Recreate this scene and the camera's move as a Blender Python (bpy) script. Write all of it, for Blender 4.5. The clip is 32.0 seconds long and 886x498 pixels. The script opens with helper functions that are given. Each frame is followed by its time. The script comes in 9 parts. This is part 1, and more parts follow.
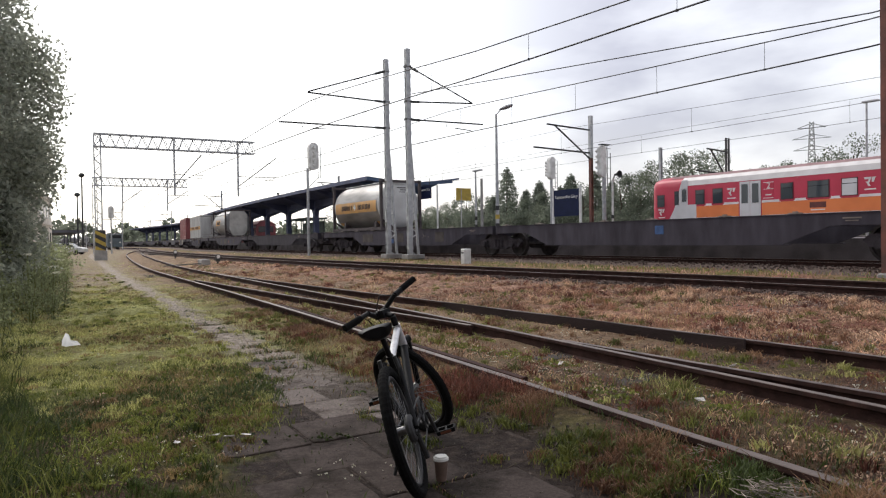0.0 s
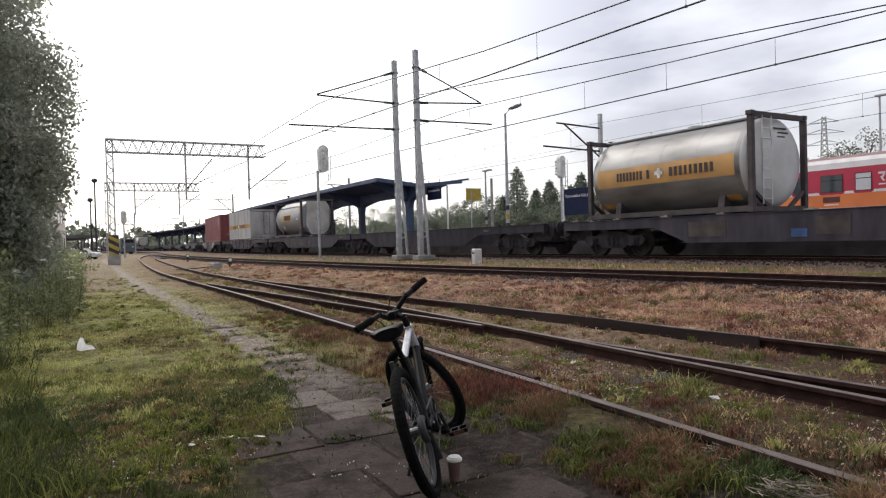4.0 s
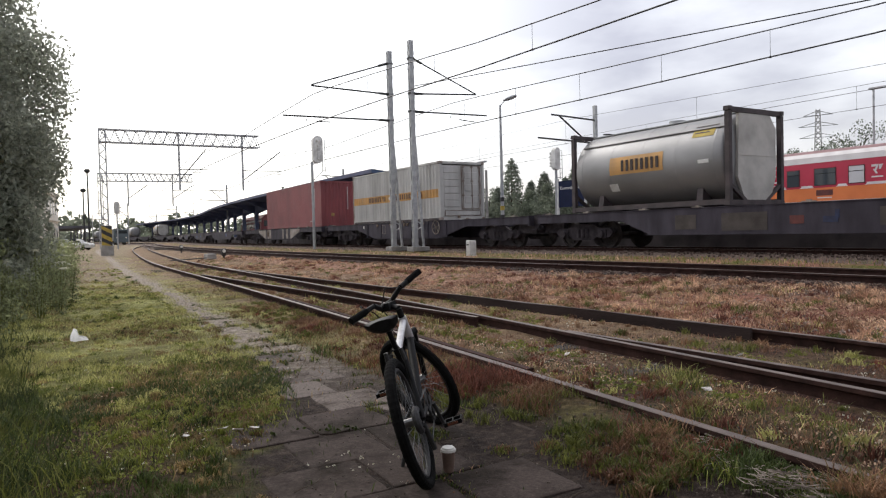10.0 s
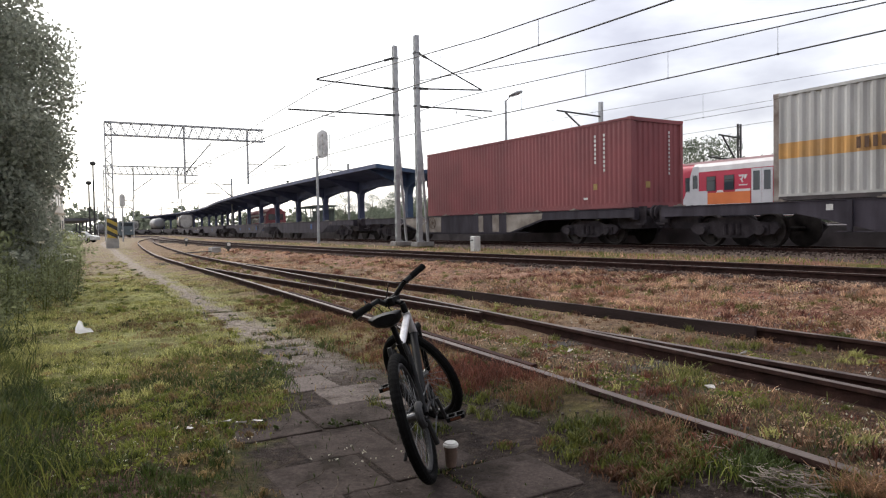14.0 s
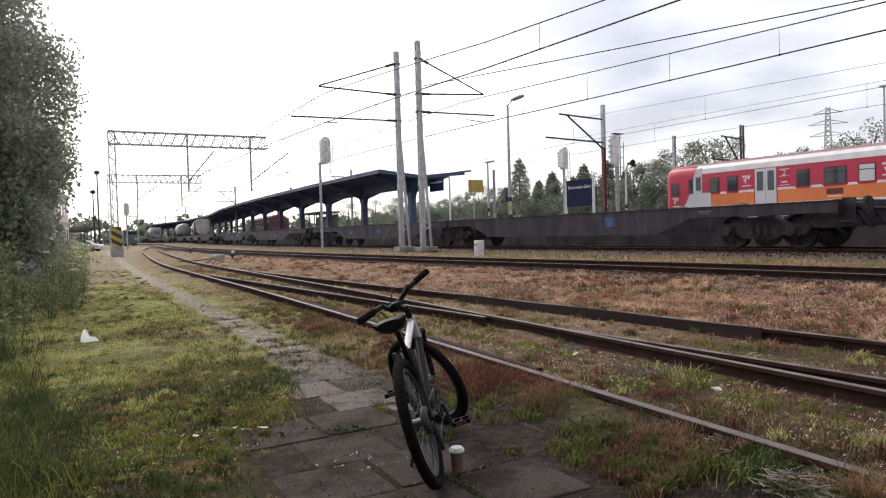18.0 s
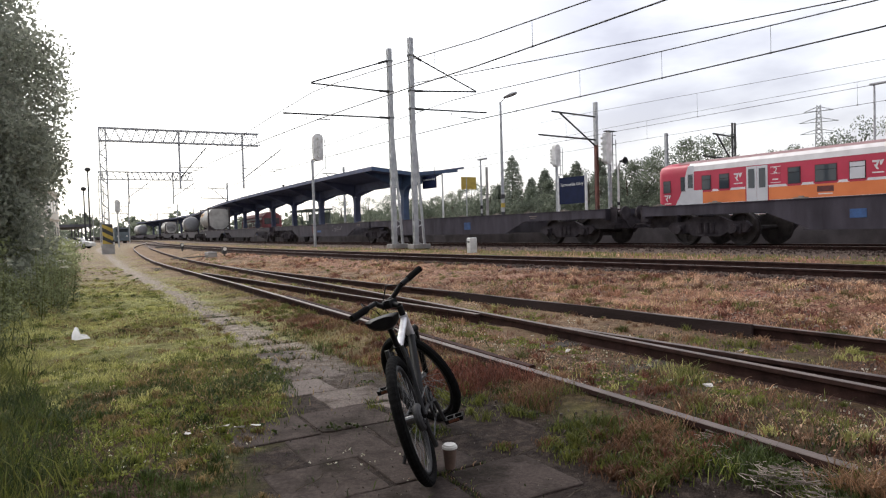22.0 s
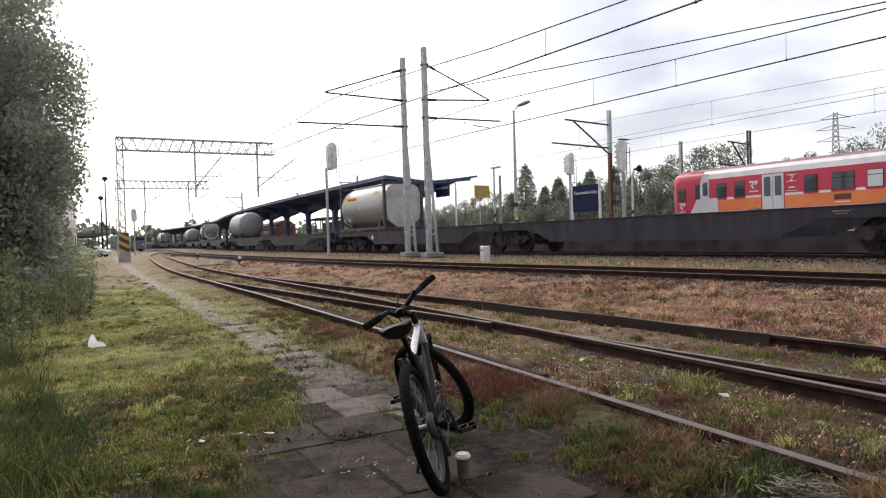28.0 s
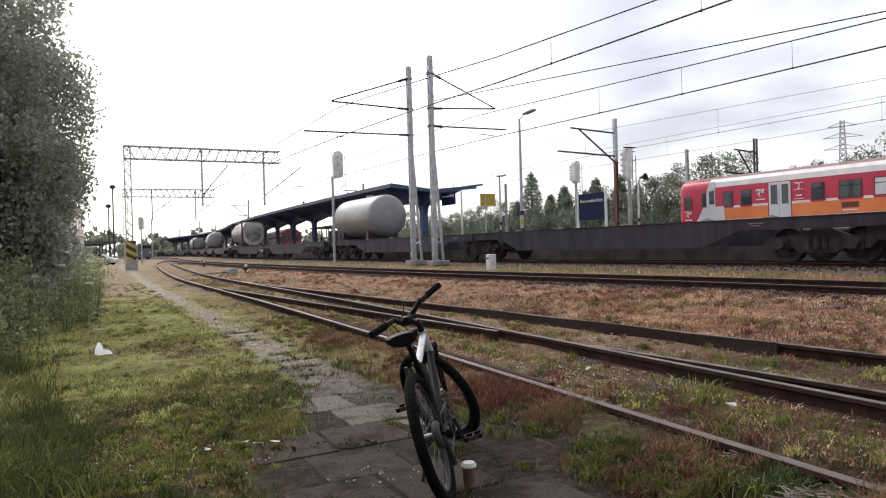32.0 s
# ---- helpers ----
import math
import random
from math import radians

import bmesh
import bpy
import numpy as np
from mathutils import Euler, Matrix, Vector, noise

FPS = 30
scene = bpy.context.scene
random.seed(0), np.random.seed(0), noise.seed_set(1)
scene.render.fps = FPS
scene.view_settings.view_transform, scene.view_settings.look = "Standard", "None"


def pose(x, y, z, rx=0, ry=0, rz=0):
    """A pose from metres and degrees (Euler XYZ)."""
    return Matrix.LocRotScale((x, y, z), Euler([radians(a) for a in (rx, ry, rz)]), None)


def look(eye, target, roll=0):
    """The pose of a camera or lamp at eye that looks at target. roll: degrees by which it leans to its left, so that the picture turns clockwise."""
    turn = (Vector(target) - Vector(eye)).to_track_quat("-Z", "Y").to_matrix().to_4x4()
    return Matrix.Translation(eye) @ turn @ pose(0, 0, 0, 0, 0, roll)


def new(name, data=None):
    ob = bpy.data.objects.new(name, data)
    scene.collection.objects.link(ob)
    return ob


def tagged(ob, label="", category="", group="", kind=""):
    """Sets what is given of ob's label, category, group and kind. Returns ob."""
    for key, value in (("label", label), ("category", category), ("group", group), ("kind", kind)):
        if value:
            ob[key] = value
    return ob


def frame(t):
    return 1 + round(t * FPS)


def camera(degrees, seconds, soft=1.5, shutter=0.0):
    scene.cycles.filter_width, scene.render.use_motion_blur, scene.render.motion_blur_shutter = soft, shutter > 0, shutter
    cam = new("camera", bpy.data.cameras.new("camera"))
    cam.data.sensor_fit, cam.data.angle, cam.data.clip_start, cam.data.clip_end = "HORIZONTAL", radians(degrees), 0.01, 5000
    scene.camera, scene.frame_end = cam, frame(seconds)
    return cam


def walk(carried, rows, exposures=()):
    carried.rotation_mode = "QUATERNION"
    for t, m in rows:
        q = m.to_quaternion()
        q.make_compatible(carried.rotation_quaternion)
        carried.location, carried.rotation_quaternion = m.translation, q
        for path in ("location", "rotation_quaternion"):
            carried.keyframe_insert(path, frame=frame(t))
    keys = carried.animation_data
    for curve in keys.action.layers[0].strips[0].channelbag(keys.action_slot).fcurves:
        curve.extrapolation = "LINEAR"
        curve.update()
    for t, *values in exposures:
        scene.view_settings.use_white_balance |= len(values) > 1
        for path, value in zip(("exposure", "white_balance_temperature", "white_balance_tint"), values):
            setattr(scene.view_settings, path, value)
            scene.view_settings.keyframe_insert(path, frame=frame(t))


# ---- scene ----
# The camera is held at one spot beside the sidings and sways a little.
EYE = 1.25
cam = camera(66.7, 32.0, soft=1.2)
walk(cam, [
    (0, pose(0, 0, EYE, 89.144, 0.882, -0.379)),
    (0.5, pose(0, 0, EYE, 89.310, 0.862, -0.211)),
    (1, pose(0, 0, EYE, 89.249, 0.964, 0.163)),
    (1.5, pose(0, 0, EYE, 89.331, 0.977, 0.190)),
    (2, pose(0, 0, EYE, 89.409, 1.163, 0.528)),
    (2.5, pose(0, 0, EYE, 89.355, 1.355, 0.767)),
    (3, pose(0, 0, EYE, 89.328, 1.476, 0.762)),
    (3.5, pose(0, 0, EYE, 89.282, 1.593, 0.589)),
    (5.5, pose(0, 0, EYE, 88.760, 1.627, 0.432)),
    (6, pose(0, 0, EYE, 88.499, 1.722, 0.426)),
    (6.5, pose(0, 0, EYE, 88.226, 1.668, 0.436)),
    (7, pose(0, 0, EYE, 88.340, 1.757, 0.500)),
    (7.5, pose(0, 0, EYE, 88.127, 1.762, 0.466)),
    (8, pose(0, 0, EYE, 88.079, 1.779, 0.456)),
    (8.5, pose(0, 0, EYE, 88.174, 1.870, 0.601)),
    (9, pose(0, 0, EYE, 88.197, 1.647, 0.338)),
    (9.5, pose(0, 0, EYE, 88.351, 1.591, 0.326)),
    (10, pose(0, 0, EYE, 88.472, 1.460, 0.053)),
    (10.5, pose(0, 0, EYE, 88.432, 1.423, 0.033)),
    (11, pose(0, 0, EYE, 88.436, 1.583, 0.586)),
    (11.5, pose(0, 0, EYE, 88.199, 2.107, 0.834)),
    (12, pose(0, 0, EYE, 87.645, 1.699, -0.064)),
    (12.5, pose(0, 0, EYE, 87.229, 1.598, 0.021)),
    (13, pose(0, 0, EYE, 87.691, 1.068, 0.170)),
    (13.5, pose(0, 0, EYE, 87.839, 0.910, 0.272)),
    (14, pose(0, 0, EYE, 88.085, 0.984, 0.423)),
    (14.5, pose(0, 0, EYE, 88.404, 1.212, 0.659)),
    (16.5, pose(0, 0, EYE, 88.445, 1.468, 0.169)),
    (17, pose(0, 0, EYE, 88.453, 1.674, 0.310)),
    (17.5, pose(0, 0, EYE, 88.299, 1.771, 0.656)),
    (18, pose(0, 0, EYE, 88.498, 1.665, 0.716)),
    (18.5, pose(0, 0, EYE, 88.426, 1.590, 0.455)),
    (19, pose(0, 0, EYE, 88.412, 1.603, 0.000)),
    (19.5, pose(0, 0, EYE, 88.363, 1.667, 0.257)),
    (20, pose(0, 0, EYE, 88.557, 1.447, 0.458)),
    (20.5, pose(0, 0, EYE, 88.303, 1.453, 0.690)),
    (21, pose(0, 0, EYE, 88.357, 1.528, 0.408)),
    (21.5, pose(0, 0, EYE, 88.278, 1.623, 0.264)),
    (22, pose(0, 0, EYE, 88.245, 1.660, 0.107)),
    (22.5, pose(0, 0, EYE, 88.490, 1.656, 0.003)),
    (23, pose(0, 0, EYE, 88.389, 1.641, 0.113)),
    (23.5, pose(0, 0, EYE, 88.117, 1.730, 0.334)),
    (24, pose(0, 0, EYE, 88.464, 1.289, 0.709)),
    (24.5, pose(0, 0, EYE, 88.656, 1.618, 0.972)),
    (25, pose(0, 0, EYE, 88.888, 1.714, 0.907)),
    (25.5, pose(0, 0, EYE, 88.737, 1.639, 0.927)),
    (27.5, pose(0, 0, EYE, 88.878, 1.616, 1.243)),
    (28, pose(0, 0, EYE, 88.989, 1.670, 1.236)),
    (28.5, pose(0, 0, EYE, 88.964, 1.732, 1.331)),
    (29, pose(0, 0, EYE, 89.251, 1.672, 1.206)),
    (29.5, pose(0, 0, EYE, 89.259, 1.808, 1.130)),
    (30, pose(0, 0, EYE, 89.495, 1.740, 1.465)),
    (30.5, pose(0, 0, EYE, 89.586, 1.657, 1.506)),
    (31, pose(0, 0, EYE, 89.738, 1.433, 1.805)),
    (31.5, pose(0, 0, EYE, 89.757, 1.552, 1.858)),
    (32, pose(0, 0, EYE, 89.697, 1.654, 1.727)),
], exposures=((0, 0.22), (5, 0.18), (9.5, 0.18), (12, 0.34), (17, 0.38), (24, 0.40), (32, 0.42)))

# ---- sky and light: bright overcast ----
world = bpy.data.worlds.new("overcast")
scene.world = world
world.use_nodes = True
nt = world.node_tree
nt.nodes.clear()
SUN_ELEV, SUN_TURN = radians(42), radians(319)
sky = nt.nodes.new("ShaderNodeTexSky")
sky.sky_type = "NISHITA"
sky.sun_disc = False
sky.sun_elevation, sky.sun_rotation = SUN_ELEV, SUN_TURN
sky.dust_density = 3.0
co = nt.nodes.new("ShaderNodeTexCoord")
mp = nt.nodes.new("ShaderNodeMapping")
mp.inputs["Scale"].default_value = (1.0, 1.0, 2.6)
n1 = nt.nodes.new("ShaderNodeTexNoise")
n1.inputs["Scale"].default_value, n1.inputs["Detail"].default_value, n1.inputs["Roughness"].default_value = 3.1, 8, 0.5
rp = nt.nodes.new("ShaderNodeValToRGB")
rp.color_ramp.elements[0].position, rp.color_ramp.elements[0].color = 0.38, (0.575, 0.542, 0.600, 1)
rp.color_ramp.elements[1].position, rp.color_ramp.elements[1].color = 0.60, (1.13, 1.11, 1.125, 1)
# the cloud cover is thinner and brighter towards the hidden sun
dt = nt.nodes.new("ShaderNodeVectorMath")
dt.operation = "DOT_PRODUCT"
dt.inputs[1].default_value = Vector((-0.62, 0.72, 0.35)).normalized()
mr = nt.nodes.new("ShaderNodeMapRange")
mr.inputs[1].default_value, mr.inputs[2].default_value, mr.inputs[3].default_value, mr.inputs[4].default_value = 0.55, 0.98, 0.0, 1.0
mr.interpolation_type = "SMOOTHSTEP"
mw = nt.nodes.new("ShaderNodeMix")
mw.data_type = "RGBA"
mw.inputs[7].default_value = (1.75, 1.75, 1.73, 1)
b1, b2 = nt.nodes.new("ShaderNodeBackground"), nt.nodes.new("ShaderNodeBackground")
b1.inputs[1].default_value, b2.inputs[1].default_value = 0.05, 0.66
add = nt.nodes.new("ShaderNodeAddShader")
wo = nt.nodes.new("ShaderNodeOutputWorld")
for a, b in ((co.outputs["Generated"], mp.inputs["Vector"]), (mp.outputs[0], n1.inputs["Vector"]), (n1.outputs["Fac"], rp.inputs[0]),
             (co.outputs["Generated"], dt.inputs[0]), (dt.outputs["Value"], mr.inputs[0]), (mr.outputs[0], mw.inputs[0]), (rp.outputs[0], mw.inputs[6]),
             (sky.outputs[0], b1.inputs[0]), (mw.outputs[2], b2.inputs[0]), (b1.outputs[0], add.inputs[0]), (b2.outputs[0], add.inputs[1]),
             (add.outputs[0], wo.inputs[0])):
    nt.links.new(a, b)
sun = new("sun", bpy.data.lights.new("sun", "SUN"))
sun.data.energy, sun.data.angle, sun.data.color = 1.35, radians(25), (1.0, 0.97, 0.92)
sun.matrix_world = look((0, 0, 50), (-50 * math.sin(SUN_TURN) / math.tan(SUN_ELEV), -50 * math.cos(SUN_TURN) / math.tan(SUN_ELEV), 0))


# ---- materials ----
def mat(name, base, dark=None, rough=0.7, metal=0.0, scale=6.0, detail=6.0, bump=0.15, fine=60.0, stretch=(1, 1, 1), random=0.0, island=False, amount=0.5, dist=0.01, through_=0.0, spec=0.5, grain=0.35):
    """A surface with stains at one scale and grain at a finer one."""
    m = bpy.data.materials.new(name)
    m.use_nodes = True
    t = m.node_tree
    p = t.nodes["Principled BSDF"]
    dark = dark or tuple(c * 0.6 for c in base)
    c = t.nodes.new("ShaderNodeTexCoord")
    mp_ = t.nodes.new("ShaderNodeMapping")
    mp_.inputs["Scale"].default_value = stretch
    t.links.new(c.outputs["Object"], mp_.inputs[0])
    a, b = t.nodes.new("ShaderNodeTexNoise"), t.nodes.new("ShaderNodeTexNoise")
    a.inputs["Scale"].default_value, a.inputs["Detail"].default_value = scale, detail
    b.inputs["Scale"].default_value, b.inputs["Detail"].default_value = fine, 4
    t.links.new(mp_.outputs[0], a.inputs["Vector"])
    t.links.new(mp_.outputs[0], b.inputs["Vector"])
    r = t.nodes.new("ShaderNodeValToRGB")
    r.color_ramp.elements[0].position, r.color_ramp.elements[1].position = 0.5 - 0.3 * amount, 0.5 + 0.25 * amount
    r.color_ramp.elements[0].color, r.color_ramp.elements[1].color = (*dark, 1), (*base, 1)
    t.links.new(a.outputs["Fac"], r.inputs[0])
    x = t.nodes.new("ShaderNodeMix")
    x.data_type, x.blend_type = "RGBA", "OVERLAY"
    x.inputs[0].default_value = grain
    t.links.new(r.outputs[0], x.inputs[6])
    t.links.new(b.outputs["Fac"], x.inputs[7])
    out = x.outputs[2]
    if random:
        h = t.nodes.new("ShaderNodeHueSaturation")
        q = t.nodes.new("ShaderNodeMapRange")
        q.inputs[3].default_value, q.inputs[4].default_value = 1 - random, 1 + random
        if island:
            g = t.nodes.new("ShaderNodeNewGeometry")
            t.links.new(g.outputs["Random Per Island"], q.inputs[0])
        else:
            g = t.nodes.new("ShaderNodeObjectInfo")
            t.links.new(g.outputs["Random"], q.inputs[0])
        t.links.new(q.outputs[0], h.inputs["Value"])
        t.links.new(out, h.inputs["Color"])
        out = h.outputs[0]
    t.links.new(out, p.inputs["Base Color"])
    p.inputs["Roughness"].default_value, p.inputs["Metallic"].default_value = rough, metal
    p.inputs["Specular IOR Level"].default_value = spec
    if through_:
        tr, ms = t.nodes.new("ShaderNodeBsdfTranslucent"), t.nodes.new("ShaderNodeMixShader")
        ms.inputs[0].default_value = through_
        t.links.new(out, tr.inputs["Color"])
        t.links.new(p.outputs[0], ms.inputs[1])
        t.links.new(tr.outputs[0], ms.inputs[2])
        t.links.new(ms.outputs[0], t.nodes["Material Output"].inputs["Surface"])
    if bump:
        k = t.nodes.new("ShaderNodeBump")
        k.inputs["Strength"].default_value, k.inputs["Distance"].default_value = bump, dist
        t.links.new(b.outputs["Fac"], k.inputs["Height"])
        t.links.new(k.outputs[0], p.inputs["Normal"])
    return m


def glass(name, tint=(0.02, 0.025, 0.03), rough=0.08):
    m = bpy.data.materials.new(name)
    m.use_nodes = True
    p = m.node_tree.nodes["Principled BSDF"]
    p.inputs["Base Color"].default_value, p.inputs["Roughness"].default_value = (*tint, 1), rough
    return m


M_RUST = mat("rail_rust", (0.060, 0.031, 0.026), (0.020, 0.011, 0.010), 0.9, 0.0, 7, bump=0.4, amount=0.8, spec=0.15)
M_RAILTOP = mat("rail_worn_top", (0.160, 0.120, 0.100), (0.045, 0.028, 0.023), 0.50, 0.22, 5, bump=0.2, amount=1.0, spec=0.5)
M_WAGON = mat("wagon_dark_paint", (0.056, 0.049, 0.064), (0.019, 0.0165, 0.0230), 0.8, 0.0, 1.5, detail=10, bump=0.3, stretch=(1.8, 1, 0.5), random=0.25, amount=0.8, spec=0.3)
M_FRAMETAN = mat("tan_ironwork", (0.20, 0.15, 0.11), (0.11, 0.08, 0.06), 0.8, 0.0, 4)
M_PATCH = mat("wagon_rubbed_paint", (0.095, 0.083, 0.076), (0.035, 0.028, 0.026), 0.85, 0.0, 2.2, bump=0.2, amount=0.8, spec=0.3)
M_WAGONG = mat("wagon_grey_paint", (0.33, 0.295, 0.26), (0.11, 0.085, 0.07), 0.8, 0.0, 1.8, bump=0.2, amount=0.7)
M_BOGIE = mat("bogie_grime", (0.055, 0.047, 0.053), (0.025, 0.0215, 0.025), 0.9, 0.0, 4, bump=0.4, spec=0.2)
M_WHEEL = mat("wheel_steel", (0.050, 0.042, 0.042), (0.022, 0.018, 0.018), 0.7, 0.2, 5, spec=0.3)
M_RED = mat("container_red", (0.235, 0.056, 0.062), (0.165, 0.040, 0.046), 0.6, 0.0, 0.9, bump=0.1, stretch=(0.6, 1, 0.5), grain=0.1)
M_GREY = mat("container_grey", (0.52, 0.52, 0.505), (0.35, 0.345, 0.33), 0.6, 0.0, 1.6, bump=0.06, stretch=(1, 1, 0.22), grain=0.1)
M_ORANGE = mat("orange_band", (0.62, 0.33, 0.095), (0.40, 0.24, 0.10), 0.6, 0.0, 1.6, bump=0.05, grain=0.1, amount=0.8)
M_TANK = mat("tank_aluminium", (0.30, 0.30, 0.305), (0.20, 0.20, 0.205), 0.5, 0.5, 0.9, bump=0.03, stretch=(0.5, 1, 1), amount=0.7, grain=0.06)
M_TANKDIRTY = mat("tank_dirty_skin", (0.33, 0.325, 0.32), (0.14, 0.135, 0.13), 0.46, 0.5, 0.8, bump=0.04, stretch=(0.4, 1, 1.6), grain=0.08)
M_FRAME = mat("frame_brown", (0.070, 0.054, 0.056), (0.034, 0.027, 0.029), 0.7, 0.0, 3, bump=0.2)
M_WHITE = mat("white_paint", (0.72, 0.72, 0.70), (0.5, 0.5, 0.48), 0.6, 0.0, 3, bump=0.05)
M_DARK = mat("dark_lettering", (0.05, 0.035, 0.03), (0.03, 0.02, 0.02), 0.7, 0.0, 8, bump=0)
M_BLUE = mat("blue_paint", (0.045, 0.115, 0.29), (0.022, 0.045, 0.11), 0.75, 0.0, 5, bump=0.05, amount=0.9)
M_REDPLATE = mat("red_plate", (0.15, 0.035, 0.03), (0.06, 0.02, 0.018), 0.7, 0.0, 5, amount=0.8)
M_YELLOW = mat("yellow_paint", (0.45, 0.33, 0.055), (0.33, 0.24, 0.05), 0.7, 0.0, 5, bump=0.05)
M_YELLOWDULL = mat("faded_yellow_label", (0.36, 0.24, 0.08), (0.25, 0.16, 0.06), 0.7, 0.0, 8)
M_ENDSHEET = mat("pale_end_sheet", (0.50, 0.485, 0.45), (0.34, 0.325, 0.30), 0.6, 0.1, 1.5, bump=0.06, grain=0.1)
M_STEEL = mat("galvanised_steel", (0.43, 0.44, 0.45), (0.30, 0.31, 0.32), 0.5, 0.35, 4, bump=0.1)
M_IRON = mat("dark_ironwork", (0.05, 0.05, 0.052), (0.03, 0.03, 0.03), 0.6, 0.3, 6, bump=0.1)
M_WIRE = mat("wire", (0.045, 0.045, 0.045), (0.03, 0.03, 0.03), 0.5, 0.5, 6, bump=0)
M_MAST = mat("rusty_mast", (0.20, 0.075, 0.055), (0.10, 0.05, 0.042), 0.75, 0.1, 2, bump=0.2)
M_ROOF = mat("canopy_blue_grey", (0.085, 0.10, 0.175), (0.055, 0.065, 0.115), 0.7, 0.0, 1.2, bump=0.1)
M_CANBLUE = mat("canopy_blue_edge", (0.045, 0.08, 0.155), (0.035, 0.06, 0.11), 0.6, 0.0, 2, bump=0.05)
M_SIGN = mat("sign_navy", (0.010, 0.016, 0.052), (0.008, 0.013, 0.04), 0.7, 0.0, 3, bump=0, spec=0.15)
M_CONC = mat("concrete", (0.34, 0.33, 0.31), (0.22, 0.21, 0.20), 0.85, 0.0, 3, bump=0.3)


def grimy_slab(name, base, soil, cover):
    """Old concrete: grime in sheets that run across the joints, fine grit, slabs a little unlike each other."""
    m = bpy.data.materials.new(name)
    m.use_nodes = True
    t = m.node_tree
    L = t.links.new
    p = t.nodes["Principled BSDF"]
    g, ob = t.nodes.new("ShaderNodeNewGeometry"), t.nodes.new("ShaderNodeObjectInfo")

    def nz(scale, detail, rough):
        n = t.nodes.new("ShaderNodeTexNoise")
        n.inputs["Scale"].default_value, n.inputs["Detail"].default_value, n.inputs["Roughness"].default_value = scale, detail, rough
        L(g.outputs["Position"], n.inputs["Vector"])
        return n.outputs["Fac"]

    def ramp(f, stops):
        r = t.nodes.new("ShaderNodeValToRGB")
        for e, (x, c) in zip(r.color_ramp.elements, stops):
            e.position, e.color = x, (*c, 1)
        L(f, r.inputs[0])
        return r.outputs[0]

    grit = ramp(nz(45, 6, 0.75), [(0.36, tuple(c * 0.62 for c in base)), (0.64, tuple(c * 1.3 for c in base))])
    dirt = ramp(nz(30, 6, 0.8), [(0.36, tuple(c * 0.5 for c in soil)), (0.64, tuple(c * 1.4 for c in soil))])
    x = t.nodes.new("ShaderNodeMix")
    x.data_type = "RGBA"
    L(ramp(nz(2.3, 9, 0.72), [(0.60 - cover, (0, 0, 0)), (0.74 - cover, (1, 1, 1))]), x.inputs[0])
    L(grit, x.inputs[6])
    L(dirt, x.inputs[7])
    h, q = t.nodes.new("ShaderNodeHueSaturation"), t.nodes.new("ShaderNodeMapRange")
    q.inputs[3].default_value, q.inputs[4].default_value = 0.86, 1.12
    L(ob.outputs["Random"], q.inputs[0])
    L(q.outputs[0], h.inputs["Value"])
    L(x.outputs[2], h.inputs["Color"])
    L(h.outputs[0], p.inputs["Base Color"])
    p.inputs["Roughness"].default_value, p.inputs["Specular IOR Level"].default_value = 0.95, 0.12
    k = t.nodes.new("ShaderNodeBump")
    k.inputs["Strength"].default_value, k.inputs["Distance"].default_value = 0.7, 0.006
    L(nz(60, 6, 0.7), k.inputs["Height"])
    L(k.outputs[0], p.inputs["Normal"])
    return m


# One concrete in three tones, painting in vignette near and haze far.
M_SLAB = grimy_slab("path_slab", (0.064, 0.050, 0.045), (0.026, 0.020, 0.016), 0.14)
M_SLABPALE = grimy_slab("far_hazed_path_slab", (0.255, 0.214, 0.190), (0.090, 0.063, 0.052), 0.12)
M_SLABMID = grimy_slab("half_hazed_path_slab", (0.150, 0.126, 0.113), (0.058, 0.045, 0.037), 0.12)
M_HAY = mat("yellowed_grass", (0.35, 0.25, 0.115), (0.15, 0.095, 0.046), 0.75, 0.0, 1.1, bump=0, random=0.5, island=True, through_=0.3)
M_BROWNGRASS = mat("brown_grass", (0.285, 0.165, 0.090), (0.125, 0.062, 0.040), 0.75, 0.0, 1.1, bump=0, random=0.5, island=True, through_=0.3)
M_BLUEDULL = mat("dull_blue_paint", (0.028, 0.04, 0.10), (0.02, 0.022, 0.04), 0.8, 0.0, 6, bump=0.05, amount=0.8)
M_EMURED = mat("emu_red", (0.46, 0.016, 0.055), (0.40, 0.014, 0.046), 0.4, 0.0, 1.2, bump=0.02, grain=0.06)
M_EMUDARK = mat("window_rubber", (0.10, 0.010, 0.020), (0.05, 0.008, 0.012), 0.6, 0.0, 3, bump=0.02)
M_EMUWHITE = mat("emu_white", (0.72, 0.69, 0.69), (0.60, 0.57, 0.57), 0.45, 0.0, 1.6, bump=0.02, grain=0.06)
M_EMUORANGE = mat("emu_orange", (0.72, 0.20, 0.055), (0.64, 0.17, 0.045), 0.45, 0.0, 1.2, bump=0.02, grain=0.06)
M_EMUGREY = mat("emu_grey", (0.58, 0.58, 0.60), (0.5, 0.5, 0.52), 0.45, 0.0, 1.5, bump=0.02, grain=0.06)
M_EMUROOF = mat("emu_roof", (0.30, 0.17, 0.17), (0.2, 0.11, 0.11), 0.7, 0.0, 2, bump=0.05)
M_GLASS = glass("window_glass")
M_TRAINGLASS = glass("train_window_glass", (0.045, 0.055, 0.065), 0.05)
M_BARK = mat("bark", (0.10, 0.075, 0.055), (0.05, 0.04, 0.03), 0.9, 0.0, 6, bump=0.6, stretch=(1, 1, 0.2))
